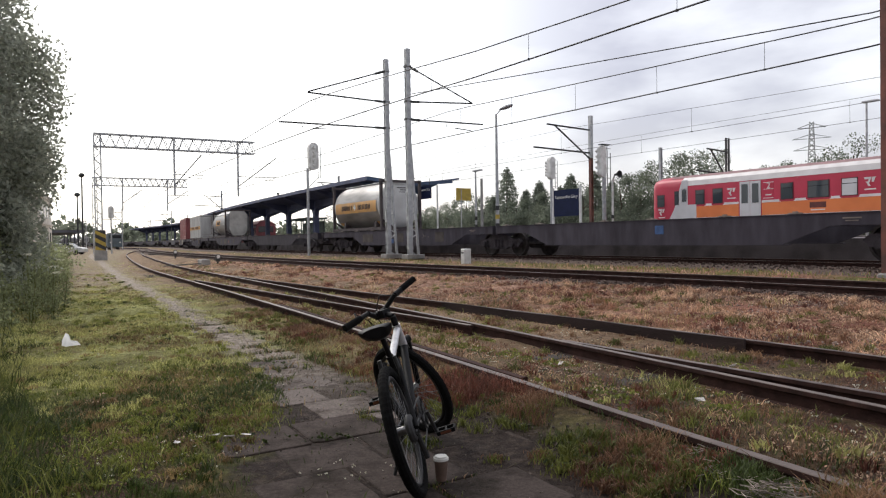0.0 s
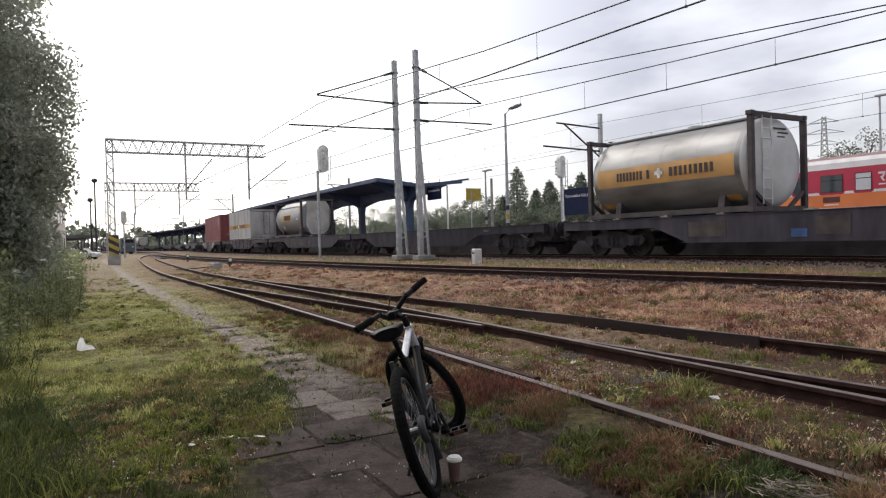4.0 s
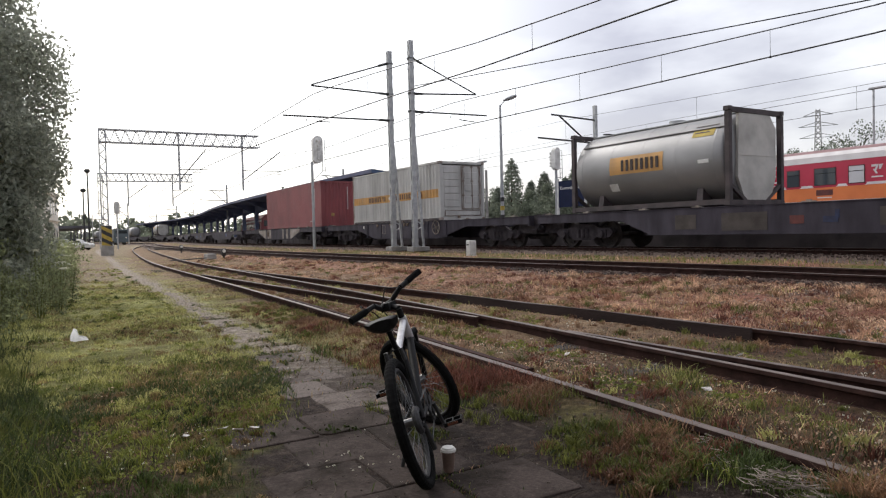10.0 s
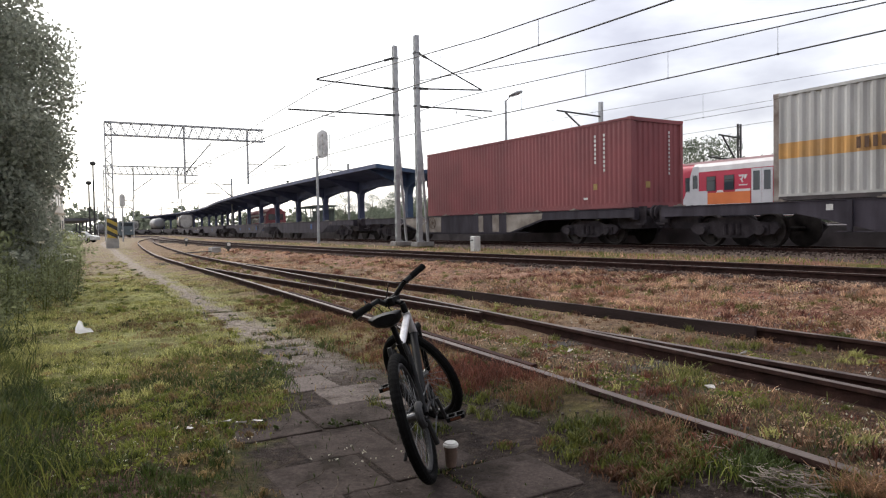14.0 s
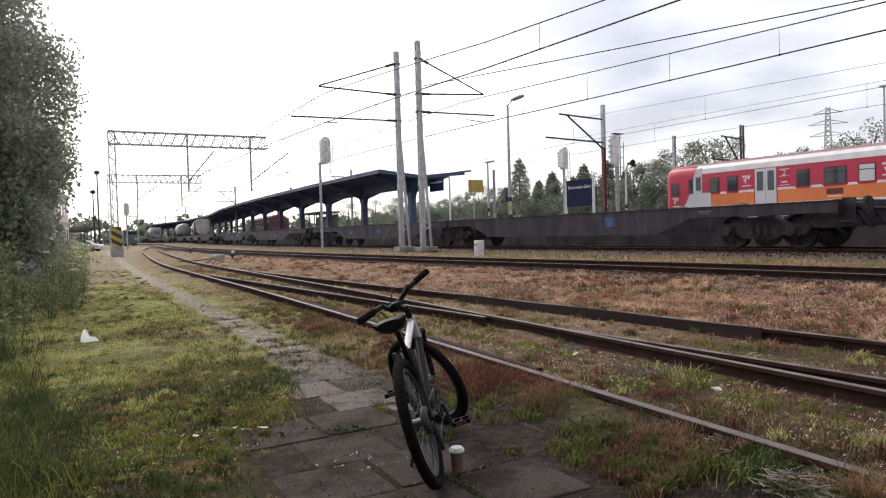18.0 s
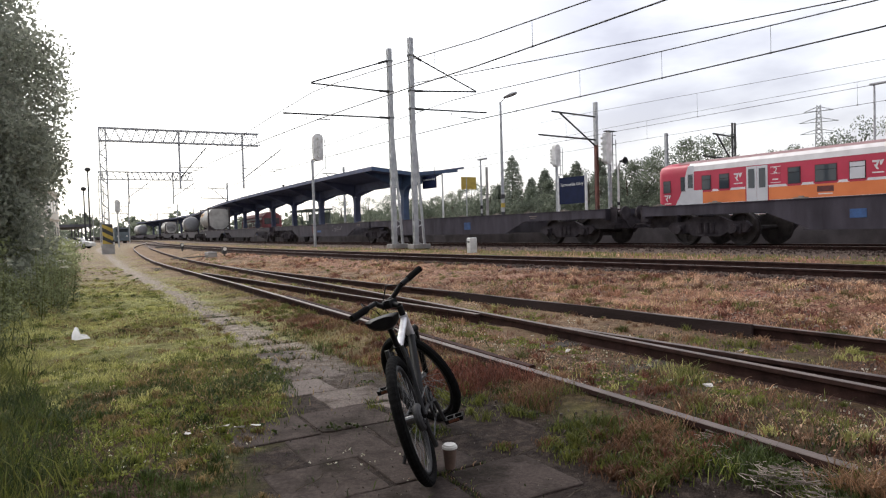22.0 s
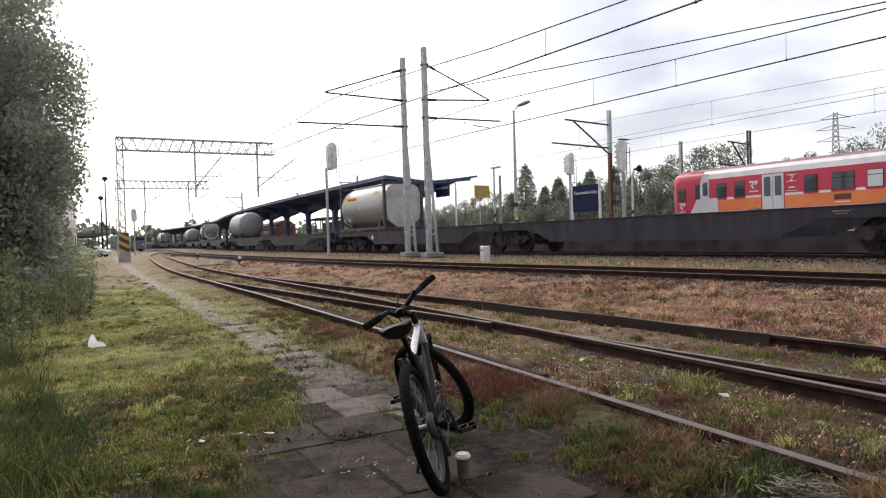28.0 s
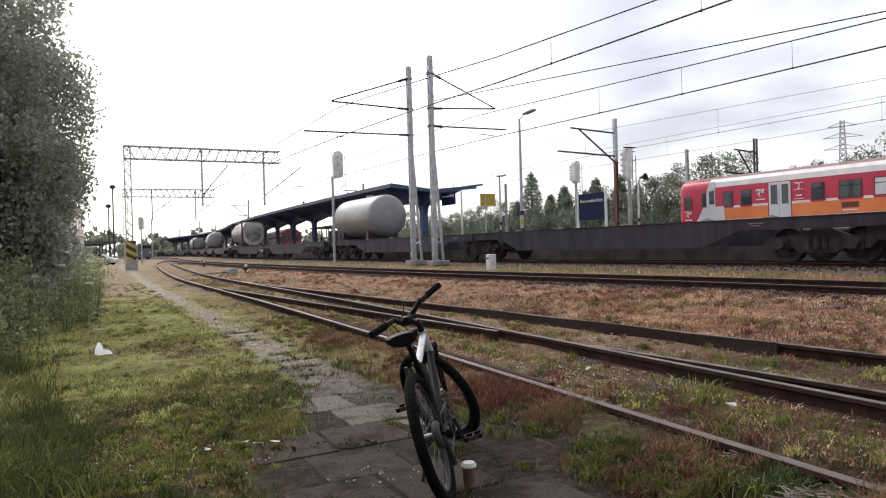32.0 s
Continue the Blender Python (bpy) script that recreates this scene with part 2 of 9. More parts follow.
M_LEAF = mat("leaves", (0.42, 0.44, 0.36), (0.27, 0.29, 0.23), 0.6, 0.0, 0.9, bump=0, random=0.3, island=True, through_=0.62)
M_LEAFFAR = mat("far_leaves", (0.21, 0.235, 0.175), (0.12, 0.142, 0.105), 0.7, 0.0, 0.4, bump=0, random=0.3, island=True, through_=0.55)
M_NEEDLE = mat("conifer_needles", (0.25, 0.28, 0.22), (0.155, 0.18, 0.14), 0.7, 0.0, 0.5, bump=0, random=0.3, island=True, through_=0.5)
M_GRASS = mat("grass", (0.225, 0.248, 0.050), (0.105, 0.128, 0.025), 0.7, 0.0, 0.8, bump=0, random=0.5, island=True, through_=0.35)
M_LIME = mat("yellow_green_grass", (0.55, 0.53, 0.20), (0.33, 0.32, 0.11), 0.7, 0.0, 1.1, bump=0, random=0.45, island=True, through_=0.35)
M_DEEP = mat("dark_green_grass", (0.068, 0.096, 0.022), (0.034, 0.050, 0.012), 0.7, 0.0, 1.1, bump=0, random=0.5, island=True, through_=0.3)
M_STRAW = mat("dry_grass", (0.50, 0.33, 0.20), (0.19, 0.085, 0.052), 0.8, 0.0, 1.3, bump=0, random=0.6, island=True, through_=0.2)
M_BANKSTRAW = mat("bank_dry_grass", (0.71, 0.49, 0.325), (0.33, 0.155, 0.10), 0.8, 0.0, 1.3, bump=0, random=0.6, island=True, through_=0.25)
M_REDWEED = mat("red_sorrel", (0.21, 0.078, 0.050), (0.092, 0.034, 0.024), 0.8, 0.0, 2.2, bump=0, random=0.6, island=True, through_=0.2)
M_RUBBER = mat("tyre_rubber", (0.008, 0.008, 0.008), (0.005, 0.005, 0.005), 0.95, 0.0, 30, bump=0.2, spec=0.12)
M_BLACK = mat("black_paint", (0.010, 0.010, 0.011), (0.006, 0.006, 0.007), 0.5, 0.0, 10, bump=0.05, spec=0.16)
M_SILVER = mat("silver_frame_paint", (0.62, 0.62, 0.64), (0.5, 0.5, 0.52), 0.3, 0.4, 8, bump=0.02)
M_CHROME = mat("spoke_steel", (0.20, 0.20, 0.205), (0.12, 0.12, 0.12), 0.35, 0.8, 10, bump=0)
M_REFLECT = mat("amber_reflector", (0.16, 0.05, 0.025), None, 0.3, 0.0, 20)
M_CUP = mat("cup_card", (0.17, 0.11, 0.085), (0.12, 0.08, 0.06), 0.6, 0.0, 10, bump=0.02)
M_LID = mat("cup_lid", (0.75, 0.74, 0.70), (0.65, 0.64, 0.6), 0.4, 0.0, 10, bump=0)
M_BAG = mat("white_plastic", (0.90, 0.90, 0.89), (0.80, 0.80, 0.79), 0.4, 0.0, 8, bump=0.1, grain=0.1, through_=0.5)
M_BACKWALL = mat("unseen_wall_plaster", (0.12, 0.10, 0.09), (0.08, 0.065, 0.06), 0.9, 0.0, 0.8, bump=0.2)
M_SCRAP = mat("dull_paper", (0.68, 0.65, 0.62), (0.45, 0.42, 0.39), 0.8, 0.0, 20, bump=0.1)
M_PLASTER = mat("plaster", (0.75, 0.70, 0.62), (0.65, 0.6, 0.52), 0.85, 0.0, 0.6, bump=0.1)
M_SLEEPER = mat("sleeper_wood", (0.055, 0.045, 0.038), (0.03, 0.025, 0.02), 0.9, 0.0, 4, bump=0.6, random=0.3)
M_WEED = mat("weed_leaves", (0.30, 0.32, 0.17), (0.19, 0.215, 0.11), 0.6, 0.0, 0.9, bump=0, random=0.45, island=True, through_=0.6)
M_BALLAST = mat("dark_ballast", (0.135, 0.100, 0.085), (0.058, 0.041, 0.035), 0.9, 0.0, 6, bump=0.4, random=0.45, island=True, spec=0.2)
M_GRIT = mat("path_grit", (0.13, 0.105, 0.088), (0.07, 0.055, 0.047), 0.9, 0.0, 6, bump=0.2, random=0.4, island=True)
M_REED = mat("bleached_reed", (0.34, 0.29, 0.255), (0.13, 0.10, 0.082), 0.8, 0.0, 9, bump=0, random=0.5, island=True)
M_STONE = mat("ballast", (0.40, 0.33, 0.28), (0.15, 0.11, 0.09), 0.9, 0.0, 6, bump=0.4, random=0.5, island=True)
M_PALEYELLOW = mat("pale_yellow_board", (0.66, 0.60, 0.36), (0.54, 0.49, 0.28), 0.6, 0.0, 4, bump=0.02)
M_FLECK = mat("bleached_stalks", (0.62, 0.45, 0.31), (0.30, 0.165, 0.10), 0.8, 0.0, 2.0, bump=0, random=0.45, island=True, through_=0.25)
M_GREYWORN = mat("rusty_grey_ironwork", (0.36, 0.33, 0.30), (0.12, 0.072, 0.055), 0.75, 0.0, 3.0, bump=0.15, amount=0.8)
M_TANKEND = mat("pale_tank_end", (0.62, 0.62, 0.61), (0.45, 0.45, 0.44), 0.5, 0.15, 0.9, bump=0.03, grain=0.06)
M_RAILSTRIP = mat("rail_strip_dark", (0.052, 0.037, 0.035), (0.017, 0.012, 0.012), 0.95, 0.0, 2.5, bump=0.6, stretch=(0.3, 0.3, 2), amount=0.9, spec=0.15)
M_OLIVE = mat("olive_tall_grass", (0.175, 0.185, 0.044), (0.080, 0.092, 0.022), 0.7, 0.0, 0.8, bump=0, random=0.5, island=True, through_=0.4)
M_LETTER = mat("faded_brown_lettering", (0.135, 0.075, 0.045), (0.085, 0.045, 0.028), 0.7, 0.0, 8, bump=0.02)
M_PETAL = mat("cream_petals", (0.80, 0.78, 0.66), (0.62, 0.60, 0.45), 0.7, 0.0, 9, bump=0, through_=0.3)


# ---- mesh tools ----
def box(bm, c, d, m=None):
    """A box of size d about c."""
    g = bmesh.ops.create_cube(bm, size=1.0, matrix=(m or Matrix()) @ Matrix.Translation(c) @ Matrix.Diagonal((*d, 1)))
    return g["verts"]


def bar(bm, a, b, r, r2=None, n=8, caps=True):
    """A round bar from a to b."""
    a, b = Vector(a), Vector(b)
    d = b - a
    if d.length < 1e-6:
        return
    m = Matrix.Translation((a + b) / 2) @ d.to_track_quat("Z", "Y").to_matrix().to_4x4()
    bmesh.ops.create_cone(bm, cap_ends=caps, segments=n, radius1=r, radius2=r if r2 is None else r2, depth=d.length, matrix=m)


def beam(bm, a, b, w, h, up=(0, 0, 1)):
    """A rectangular beam from a to b, w wide and h high."""
    a, b = Vector(a), Vector(b)
    d = (b - a)
    z = Vector(up)
    y = z.cross(d).normalized()
    z = d.normalized().cross(y)
    m = Matrix((d.normalized(), y, z)).transposed().to_4x4()
    m.translation = (a + b) / 2
    bmesh.ops.create_cube(bm, size=1.0, matrix=m @ Matrix.Diagonal((d.length, w, h, 1)))


def slab(bm, outline, y0, y1, axis="y"):
    """A flat outline of (x, z) given thickness from y0 to y1."""
    if axis == "y":
        f = lambda p, t: (p[0], t, p[1])
    elif axis == "x":
        f = lambda p, t: (t, p[0], p[1])
    else:
        f = lambda p, t: (p[0], p[1], t)
    lo = [bm.verts.new(f(p, y0)) for p in outline]
    hi = [bm.verts.new(f(p, y1)) for p in outline]
    n = len(outline)
    bm.faces.new(lo)
    bm.faces.new(hi[::-1])
    for i in range(n):
        bm.faces.new((lo[i], hi[i], hi[(i + 1) % n], lo[(i + 1) % n]))


def lathe(bm, rings, n=24, m=None):
    """Rings of (x, r) turned about the x axis."""
    m = m or Matrix()
    rows = []
    for x, r in rings:
        if r < 1e-5:
            rows.append([bm.verts.new(m @ Vector((x, 0, 0)))])
        else:
            rows.append([bm.verts.new(m @ Vector((x, r * math.cos(2 * math.pi * i / n), r * math.sin(2 * math.pi * i / n)))) for i in range(n)])
    for a, b in zip(rows, rows[1:]):
        for i in range(n):
            j = (i + 1) % n
            if len(a) == 1 and len(b) == 1:
                continue
            if len(a) == 1:
                bm.faces.new((a[0], b[i], b[j]))
            elif len(b) == 1:
                bm.faces.new((a[i], b[0], a[j]))
            else:
                bm.faces.new((a[i], b[i], b[j], a[j]))


def sweep(bm, pts, profile, closed=True):
    """A profile of (across, up) swept along points, upright."""
    rows = []
    for i, p in enumerate(pts):
        a, b = Vector(pts[max(i - 1, 0)]), Vector(pts[min(i + 1, len(pts) - 1)])
        d = (b - a)
        d.z = 0
        d.normalize()
        s_ = Vector((d.y, -d.x, 0))
        rows.append([bm.verts.new(Vector(p) + s_ * u_ + Vector((0, 0, v_))) for u_, v_ in profile])
    k = len(profile)
    for a, b in zip(rows, rows[1:]):
        for i in range(k if closed else k - 1):
            j = (i + 1) % k
            bm.faces.new((a[i], a[j], b[j], b[i]))
    if closed:
        bm.faces.new(rows[0][::-1])
        bm.faces.new(rows[-1])


def mesh(name, bm, material, smooth=False, bevel=0.0):
    bmesh.ops.recalc_face_normals(bm, faces=bm.faces)
    if bevel:
        bmesh.ops.bevel(bm, geom=[e for e in bm.edges if e.is_manifold and e.calc_face_angle(0) > 0.6], offset=bevel, segments=1, affect="EDGES")
    me = bpy.data.meshes.new(name)
    bm.to_mesh(me)
    bm.free()
    me.materials.append(material)
    if smooth:
        me.polygons.foreach_set("use_smooth", [True] * len(me.polygons))
        me.set_sharp_from_angle(angle=radians(38))
    return me


def part(name, bm, material, parent=None, label="", smooth=False, bevel=0.0):
    """One mesh object out of a bmesh, under its thing."""
    ob = new(name, mesh(name, bm, material, smooth, bevel))
    if parent is not None:
        ob.parent = parent
    if label:
        ob["label"] = label
    return ob


def raw(name, verts, faces, material, parent=None, label=""):
    me = bpy.data.meshes.new(name)
    me.from_pydata(verts, [], faces)
    me.materials.append(material)
    ob = new(name, me)
    if parent is not None:
        ob.parent = parent
    if label:
        ob["label"] = label
    return ob


def text(name, body, size, m, material, parent=None):
    cu = bpy.data.curves.new(name, "FONT")
    cu.body, cu.size, cu.extrude, cu.align_x, cu.align_y = body, size, 0.004, "CENTER", "CENTER"
    tmp = bpy.data.objects.new(name, cu)
    me = bpy.data.meshes.new_from_object(tmp)
    bpy.data.objects.remove(tmp)
    me.materials.clear()
    me.materials.append(material)
    ob = new(name, me)
    if parent is not None:
        ob.parent = parent
    ob.matrix_local = m
    return ob


def thing(name, label, category, m=None, group="", kind=""):
    ob = new(name)
    ob.empty_display_size = 0.1
    if m is not None:
        ob.matrix_world = m
    return tagged(ob, label, category, group, kind)


# ---- the plan: everything lies along the line on which the freight train runs ----
NODES = (-40, 0, 25, 50, 90, 140, 300)
HEADS = (26.936, 33.285, 30.130, 28.420, 22.976, 33.587, 34.648)
LINE_S = np.arange(-110, 520, 0.5)
_h = np.convolve(np.pad(np.radians(np.interp(LINE_S, NODES, HEADS)), 10, mode="edge"), np.ones(21) / 21, "valid")
_x, _y = np.cumsum(-np.sin(_h) * 0.5), np.cumsum(np.cos(_h) * 0.5)
_i = int(np.searchsorted(LINE_S, 0))
_x, _y = _x - _x[_i] + 2.6975, _y - _y[_i] + 27.6565


def heading(s):
    return float(np.interp(s, LINE_S, _h))


def at(s, o=0.0, z=0.0):
    """The place s metres along the line (growing with distance), o across it (growing away from the camera), z up."""
    h = heading(s)
    return Vector((float(np.interp(s, LINE_S, _x)) + o * math.cos(h), float(np.interp(s, LINE_S, _y)) + o * math.sin(h), z))


def along(s, o=0.0, z=0.0, turn=0.0):
    """A pose on the line: x towards the near end, y across to the far side, z up."""
    return Matrix.Translation(at(s, o, z)) @ Matrix.Rotation(heading(s) - math.pi / 2 + radians(turn), 4, "Z")


def ease(a, b, x):
    t = min(max((x - a) / (b - a), 0.0), 1.0)
    return t * t * (3 - 2 * t)


R1_S, R1_O = (-60, -26, -20.6, -12, -1.8, 9.6, 20.7, 37.9, 80, 130), (-15.6, -13.9, -13.74, -13.30, -12.74, -12.0, -11.1, -9.9, -7.6, -6.2)
R3_S, R3_O = (-60, -25, -19.4, -15, -12.4, -7.5, 0, 4), (-9.0, -10.18, -10.40, -10.58, -10.70, -10.86, -10.98, -10.86)
MF_S, MF_O = (-60, -15, -5, 5, 160), (-4.2, -5.05, -5.75, -5.95, -5.95)
GAUGE = 1.505
Z_SIDING, Z_FRONT, Z_TRAIN = 0.15, 0.39, 0.563


def smooth_interp(x, xs, ys):
    """A smooth curve through a few plan points."""
    x = float(x)
    if x <= xs[0] or x >= xs[-1]:
        return float(np.interp(x, xs, ys))
    i = int(np.searchsorted(xs, x)) - 1
    i = max(0, min(i, len(xs) - 2))
    sl = lambda k: (ys[min(k + 1, len(xs) - 1)] - ys[max(k - 1, 0)]) / (xs[min(k + 1, len(xs) - 1)] - xs[max(k - 1, 0)])
    w = xs[i + 1] - xs[i]
    t = (x - xs[i]) / w
    a, b, c, d = ys[i], sl(i) * w, ys[i + 1], sl(i + 1) * w
    return (2 * t ** 3 - 3 * t ** 2 + 1) * a + (t ** 3 - 2 * t ** 2 + t) * b + (-2 * t ** 3 + 3 * t ** 2) * c + (t ** 3 - t ** 2) * d


def r1(s):
    return smooth_interp(s, R1_S, R1_O)


def r3(s):
    return smooth_interp(s, R3_S, R3_O)


def front(s):
    return smooth_interp(s, MF_S, MF_O)


def level(s, o):
    """The height of the ground."""
    edge = max(r1(s) + GAUGE, r3(s) if s < 4 else -99) + 0.5
    foot = min(front(s) - 1.5, edge + 2.2)
    z = 0.0
    z += 0.02 * ease(r1(s) - 0.9, r1(s) - 0.3, o)
    z += 0.082 * ease(r1(s) - 0.8, r1(s) - 0.2, o) * (1 - ease(r1(s) + 0.4, r1(s) + 1.1, o)) * ease(-10, -18, s)
    z += 0.21 * ease(edge - 0.35, max(edge + 0.6, front(s) - 1.3), o)
    z += 0.12 * ease(front(s) + 1.1, front(s) + 2.4, o)
    z += 0.10 * ease(-2.2, -1.6, o) - 0.10 * ease(1.4, 1.8, o)
    return z


PATH_S, PATH_O, PATH_W = (-30, -22, -19, -17.3, -15.5, -9.6, 0.6, 15.4, 30), (-14.9, -14.95, -15.02, -14.78, -14.68, -14.5, -13.9, -12.95, -12.2), (1.1, 1.05, 0.92, 0.52, 0.30, 0.25, 0.24, 0.24, 0.24)


def path_mid(s):
    return float(np.interp(s, PATH_S, PATH_O)), float(np.interp(s, PATH_S, PATH_W))


ROW, ROW_S = 0.53, -28.865      # pitch of the paving and its first row


# ---- ground ----
def ground():
    ss = np.concatenate([np.arange(-100, -24, 4.0), np.arange(-24, 6, 0.3), np.arange(6, 40, 1.0), np.arange(40, 150, 5.0), np.arange(150, 505, 20.0)])
    oo = np.concatenate([np.arange(-420, -60, 40.0), np.arange(-60, -22, 4.0), np.arange(-22, -2.6, 0.22), np.arange(-2.6, 3, 0.5), np.arange(3, 30, 3.0), np.arange(30, 120, 15.0), np.arange(120, 700, 60.0)])
    verts, faces = [], []
    for s in ss:
        for o in oo:
            p = at(s, o)
            z = level(s, o)
            if -26 < s < 40 and -22 < o < -2.8:
                q = 0.03 * noise.noise(Vector((s * 0.9, o * 0.9, 0))) + 0.018 * noise.noise(Vector((s * 3, o * 3, 5)))
                pm_, pw_ = path_mid(s)
                z += q * (1.8 if -9.5 < o < -7 else 0.15 + 0.85 * ease(pw_ - 0.1, pw_ + 0.4, abs(o - pm_)))
                z -= 0.010 * (1 - ease(pw_ - 0.1, pw_ + 0.35, abs(o - pm_)))
            verts.append((p.x, p.y, z))
    w = len(oo)
    for i in range(len(ss) - 1):
        for j in range(w - 1):
            faces.append((i * w + j, (i + 1) * w + j, (i + 1) * w + j + 1, i * w + j + 1))
    ob = raw("ground", verts, faces, ground_material())
    ob.data.polygons.foreach_set("use_smooth", [True] * len(faces))
    values = {"plan_along": [float(s) for s in ss for o in oo], "plan_across": [float(o) for s in ss for o in oo],
              "plan_from_siding": [float(o - r1(s)) for s in ss for o in oo],
              "plan_path": [float(abs(o - path_mid(s)[0]) - path_mid(s)[1]) for s in ss for o in oo]}
    for key, v in values.items():
        ob.data.attributes.new(key, "FLOAT", "POINT")
        ob.data.attributes[key].data.foreach_set("value", v)
    return tagged(ob, "patchy ground of grass, dry straw, dirt and old ballast", "ground", kind="structure")


def ground_material():
    m = bpy.data.materials.new("ground_mix")
    m.use_nodes = True
    t = m.node_tree
    L = t.links.new
    p = t.nodes["Principled BSDF"]
    c = t.nodes.new("ShaderNodeTexCoord")

    def nz(scale, detail=6, rough=0.6):
        n = t.nodes.new("ShaderNodeTexNoise")
        n.inputs["Scale"].default_value, n.inputs["Detail"].default_value, n.inputs["Roughness"].default_value = scale, detail, rough
        L(c.outputs["Object"], n.inputs["Vector"])
        return n.outputs["Fac"]

    def ramp(f, stops):
        r = t.nodes.new("ShaderNodeValToRGB")
        while len(r.color_ramp.elements) < len(stops):
            r.color_ramp.elements.new(0.5)
        for e, (x, col) in zip(r.color_ramp.elements, stops):
            e.position, e.color = x, (*col, 1)
        L(f, r.inputs[0])
        return r.outputs[0]

    def band(attr, a, b, lo=0.0, hi=1.0):
        n = t.nodes.new("ShaderNodeAttribute")
        n.attribute_name = attr
        ad = t.nodes.new("ShaderNodeMath")
        ad.operation = "MULTIPLY_ADD"
        ad.inputs[1].default_value = 1.6
        L(nz(0.9, 5), ad.inputs[0])
        L(n.outputs["Fac"], ad.inputs[2])
        q = t.nodes.new("ShaderNodeMapRange")
        q.interpolation_type = "SMOOTHSTEP"
        q.inputs[1].default_value, q.inputs[2].default_value, q.inputs[3].default_value, q.inputs[4].default_value = a + 0.8, b + 0.8, lo, hi
        L(ad.outputs[0], q.inputs[0])
        return q.outputs[0]

    def mixc(f, a, b):
        x = t.nodes.new("ShaderNodeMix")
        x.data_type = "RGBA"
        L(f, x.inputs[0])
        L(a, x.inputs[6])
        L(b, x.inputs[7])
        return x.outputs[2]

    def mul(a, b):
        x = t.nodes.new("ShaderNodeMath")
        x.operation = "MULTIPLY"
        L(a, x.inputs[0])
        L(b, x.inputs[1])
        return x.outputs[0]

    grass = ramp(nz(7, 9, 0.78), [(0.32, (0.026, 0.027, 0.010)), (0.5, (0.100, 0.108, 0.025)), (0.66, (0.22, 0.225, 0.06))])
    dirt = ramp(nz(14, 9, 0.8), [(0.34, (0.020, 0.011, 0.009)), (0.5, (0.072, 0.036, 0.027)), (0.64, (0.20, 0.118, 0.090))])
    straw = ramp(nz(9, 10, 0.85), [(0.36, (0.042, 0.017, 0.012)), (0.5, (0.30, 0.17, 0.115)), (0.62, (0.68, 0.49, 0.35))])
    stone = ramp(nz(22, 8, 0.8), [(0.3, (0.045, 0.031, 0.027)), (0.52, (0.14, 0.103, 0.087)), (0.72, (0.29, 0.23, 0.20))])
    ruddy = ramp(nz(10, 10, 0.85), [(0.36, (0.035, 0.013, 0.010)), (0.5, (0.21, 0.088, 0.060)), (0.64, (0.50, 0.27, 0.19))])
    mossy = ramp(nz(10, 9, 0.8), [(0.34, (0.030, 0.020, 0.011)), (0.5, (0.105, 0.075, 0.035)), (0.66, (0.26, 0.195, 0.10))])
    straw = mixc(ramp(nz(1.1, 5, 0.6), [(0.52, (0, 0, 0)), (0.62, (0.8, 0.8, 0.8))]), straw, mossy)
    straw = mixc(mul(band("plan_along", -17.5, -9.0, 1.0, 0.35), ramp(nz(1.7, 6, 0.65), [(0.34, (0, 0, 0)), (0.50, (1, 1, 1))])), straw, ruddy)
    hay = ramp(nz(9, 9, 0.8), [(0.34, (0.12, 0.078, 0.047)), (0.5, (0.33, 0.225, 0.14)), (0.66, (0.56, 0.42, 0.28))])
    patch = ramp(nz(0.8, 6, 0.65), [(0.46, (0, 0, 0)), (0.6, (1, 1, 1))])
    meadow = mixc(patch, grass, dirt)
    yard = mixc(ramp(nz(1.3, 6, 0.65), [(0.40, (0, 0, 0)), (0.60, (1, 1, 1))]), dirt, mossy)
    yard = mixc(mul(band("plan_along", -19.4, -15.4, 0.0, 0.8), ramp(nz(1.4, 6, 0.65), [(0.36, (0.3, 0.3, 0.3)), (0.58, (1, 1, 1))])), yard, hay)
    # Meadow colour is lifted farther off, in place of distance haze.
    pale = ramp(nz(8, 9, 0.8), [(0.34, (0.12, 0.12, 0.04)), (0.5, (0.38, 0.375, 0.14)), (0.66, (0.60, 0.57, 0.28))])
    meadow = mixc(mul(band("plan_along", -17.6, -12.5), ramp(nz(1.1, 6, 0.65), [(0.38, (0.35, 0.35, 0.35)), (0.6, (1, 1, 1))])), meadow, pale)
    bare = ramp(nz(6, 9, 0.8), [(0.34, (0.10, 0.072, 0.050)), (0.5, (0.26, 0.195, 0.140)), (0.66, (0.44, 0.36, 0.27))])
    meadow = mixc(mul(band("plan_along", -7.0, 5.0), ramp(nz(0.7, 6, 0.65), [(0.36, (0.55, 0.55, 0.55)), (0.56, (1, 1, 1))])), meadow, bare)
    col = mixc(band("plan_from_siding", -1.1, 0.0), meadow, yard)
    col = mixc(band("plan_from_siding", 3.2, 4.2), col, straw)
    col = mixc(band("plan_across", -7.6, -6.7), col, stone)
    inter = mixc(ramp(nz(0.9, 6), [(0.4, (0, 0, 0)), (0.6, (1, 1, 1))]), grass, straw)
    col = mixc(mul(band("plan_across", -4.4, -3.9), band("plan_across", -2.4, -2.0, 1.0, 0.0)), col, inter)
    far = mixc(patch, grass, straw)
    col = mixc(band("plan_across", 20, 26), col, far)
    # Path ground: dark soil near, paler far, with vignette and haze in the colour.
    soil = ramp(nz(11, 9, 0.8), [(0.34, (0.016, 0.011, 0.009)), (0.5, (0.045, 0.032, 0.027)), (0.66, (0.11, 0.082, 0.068))])
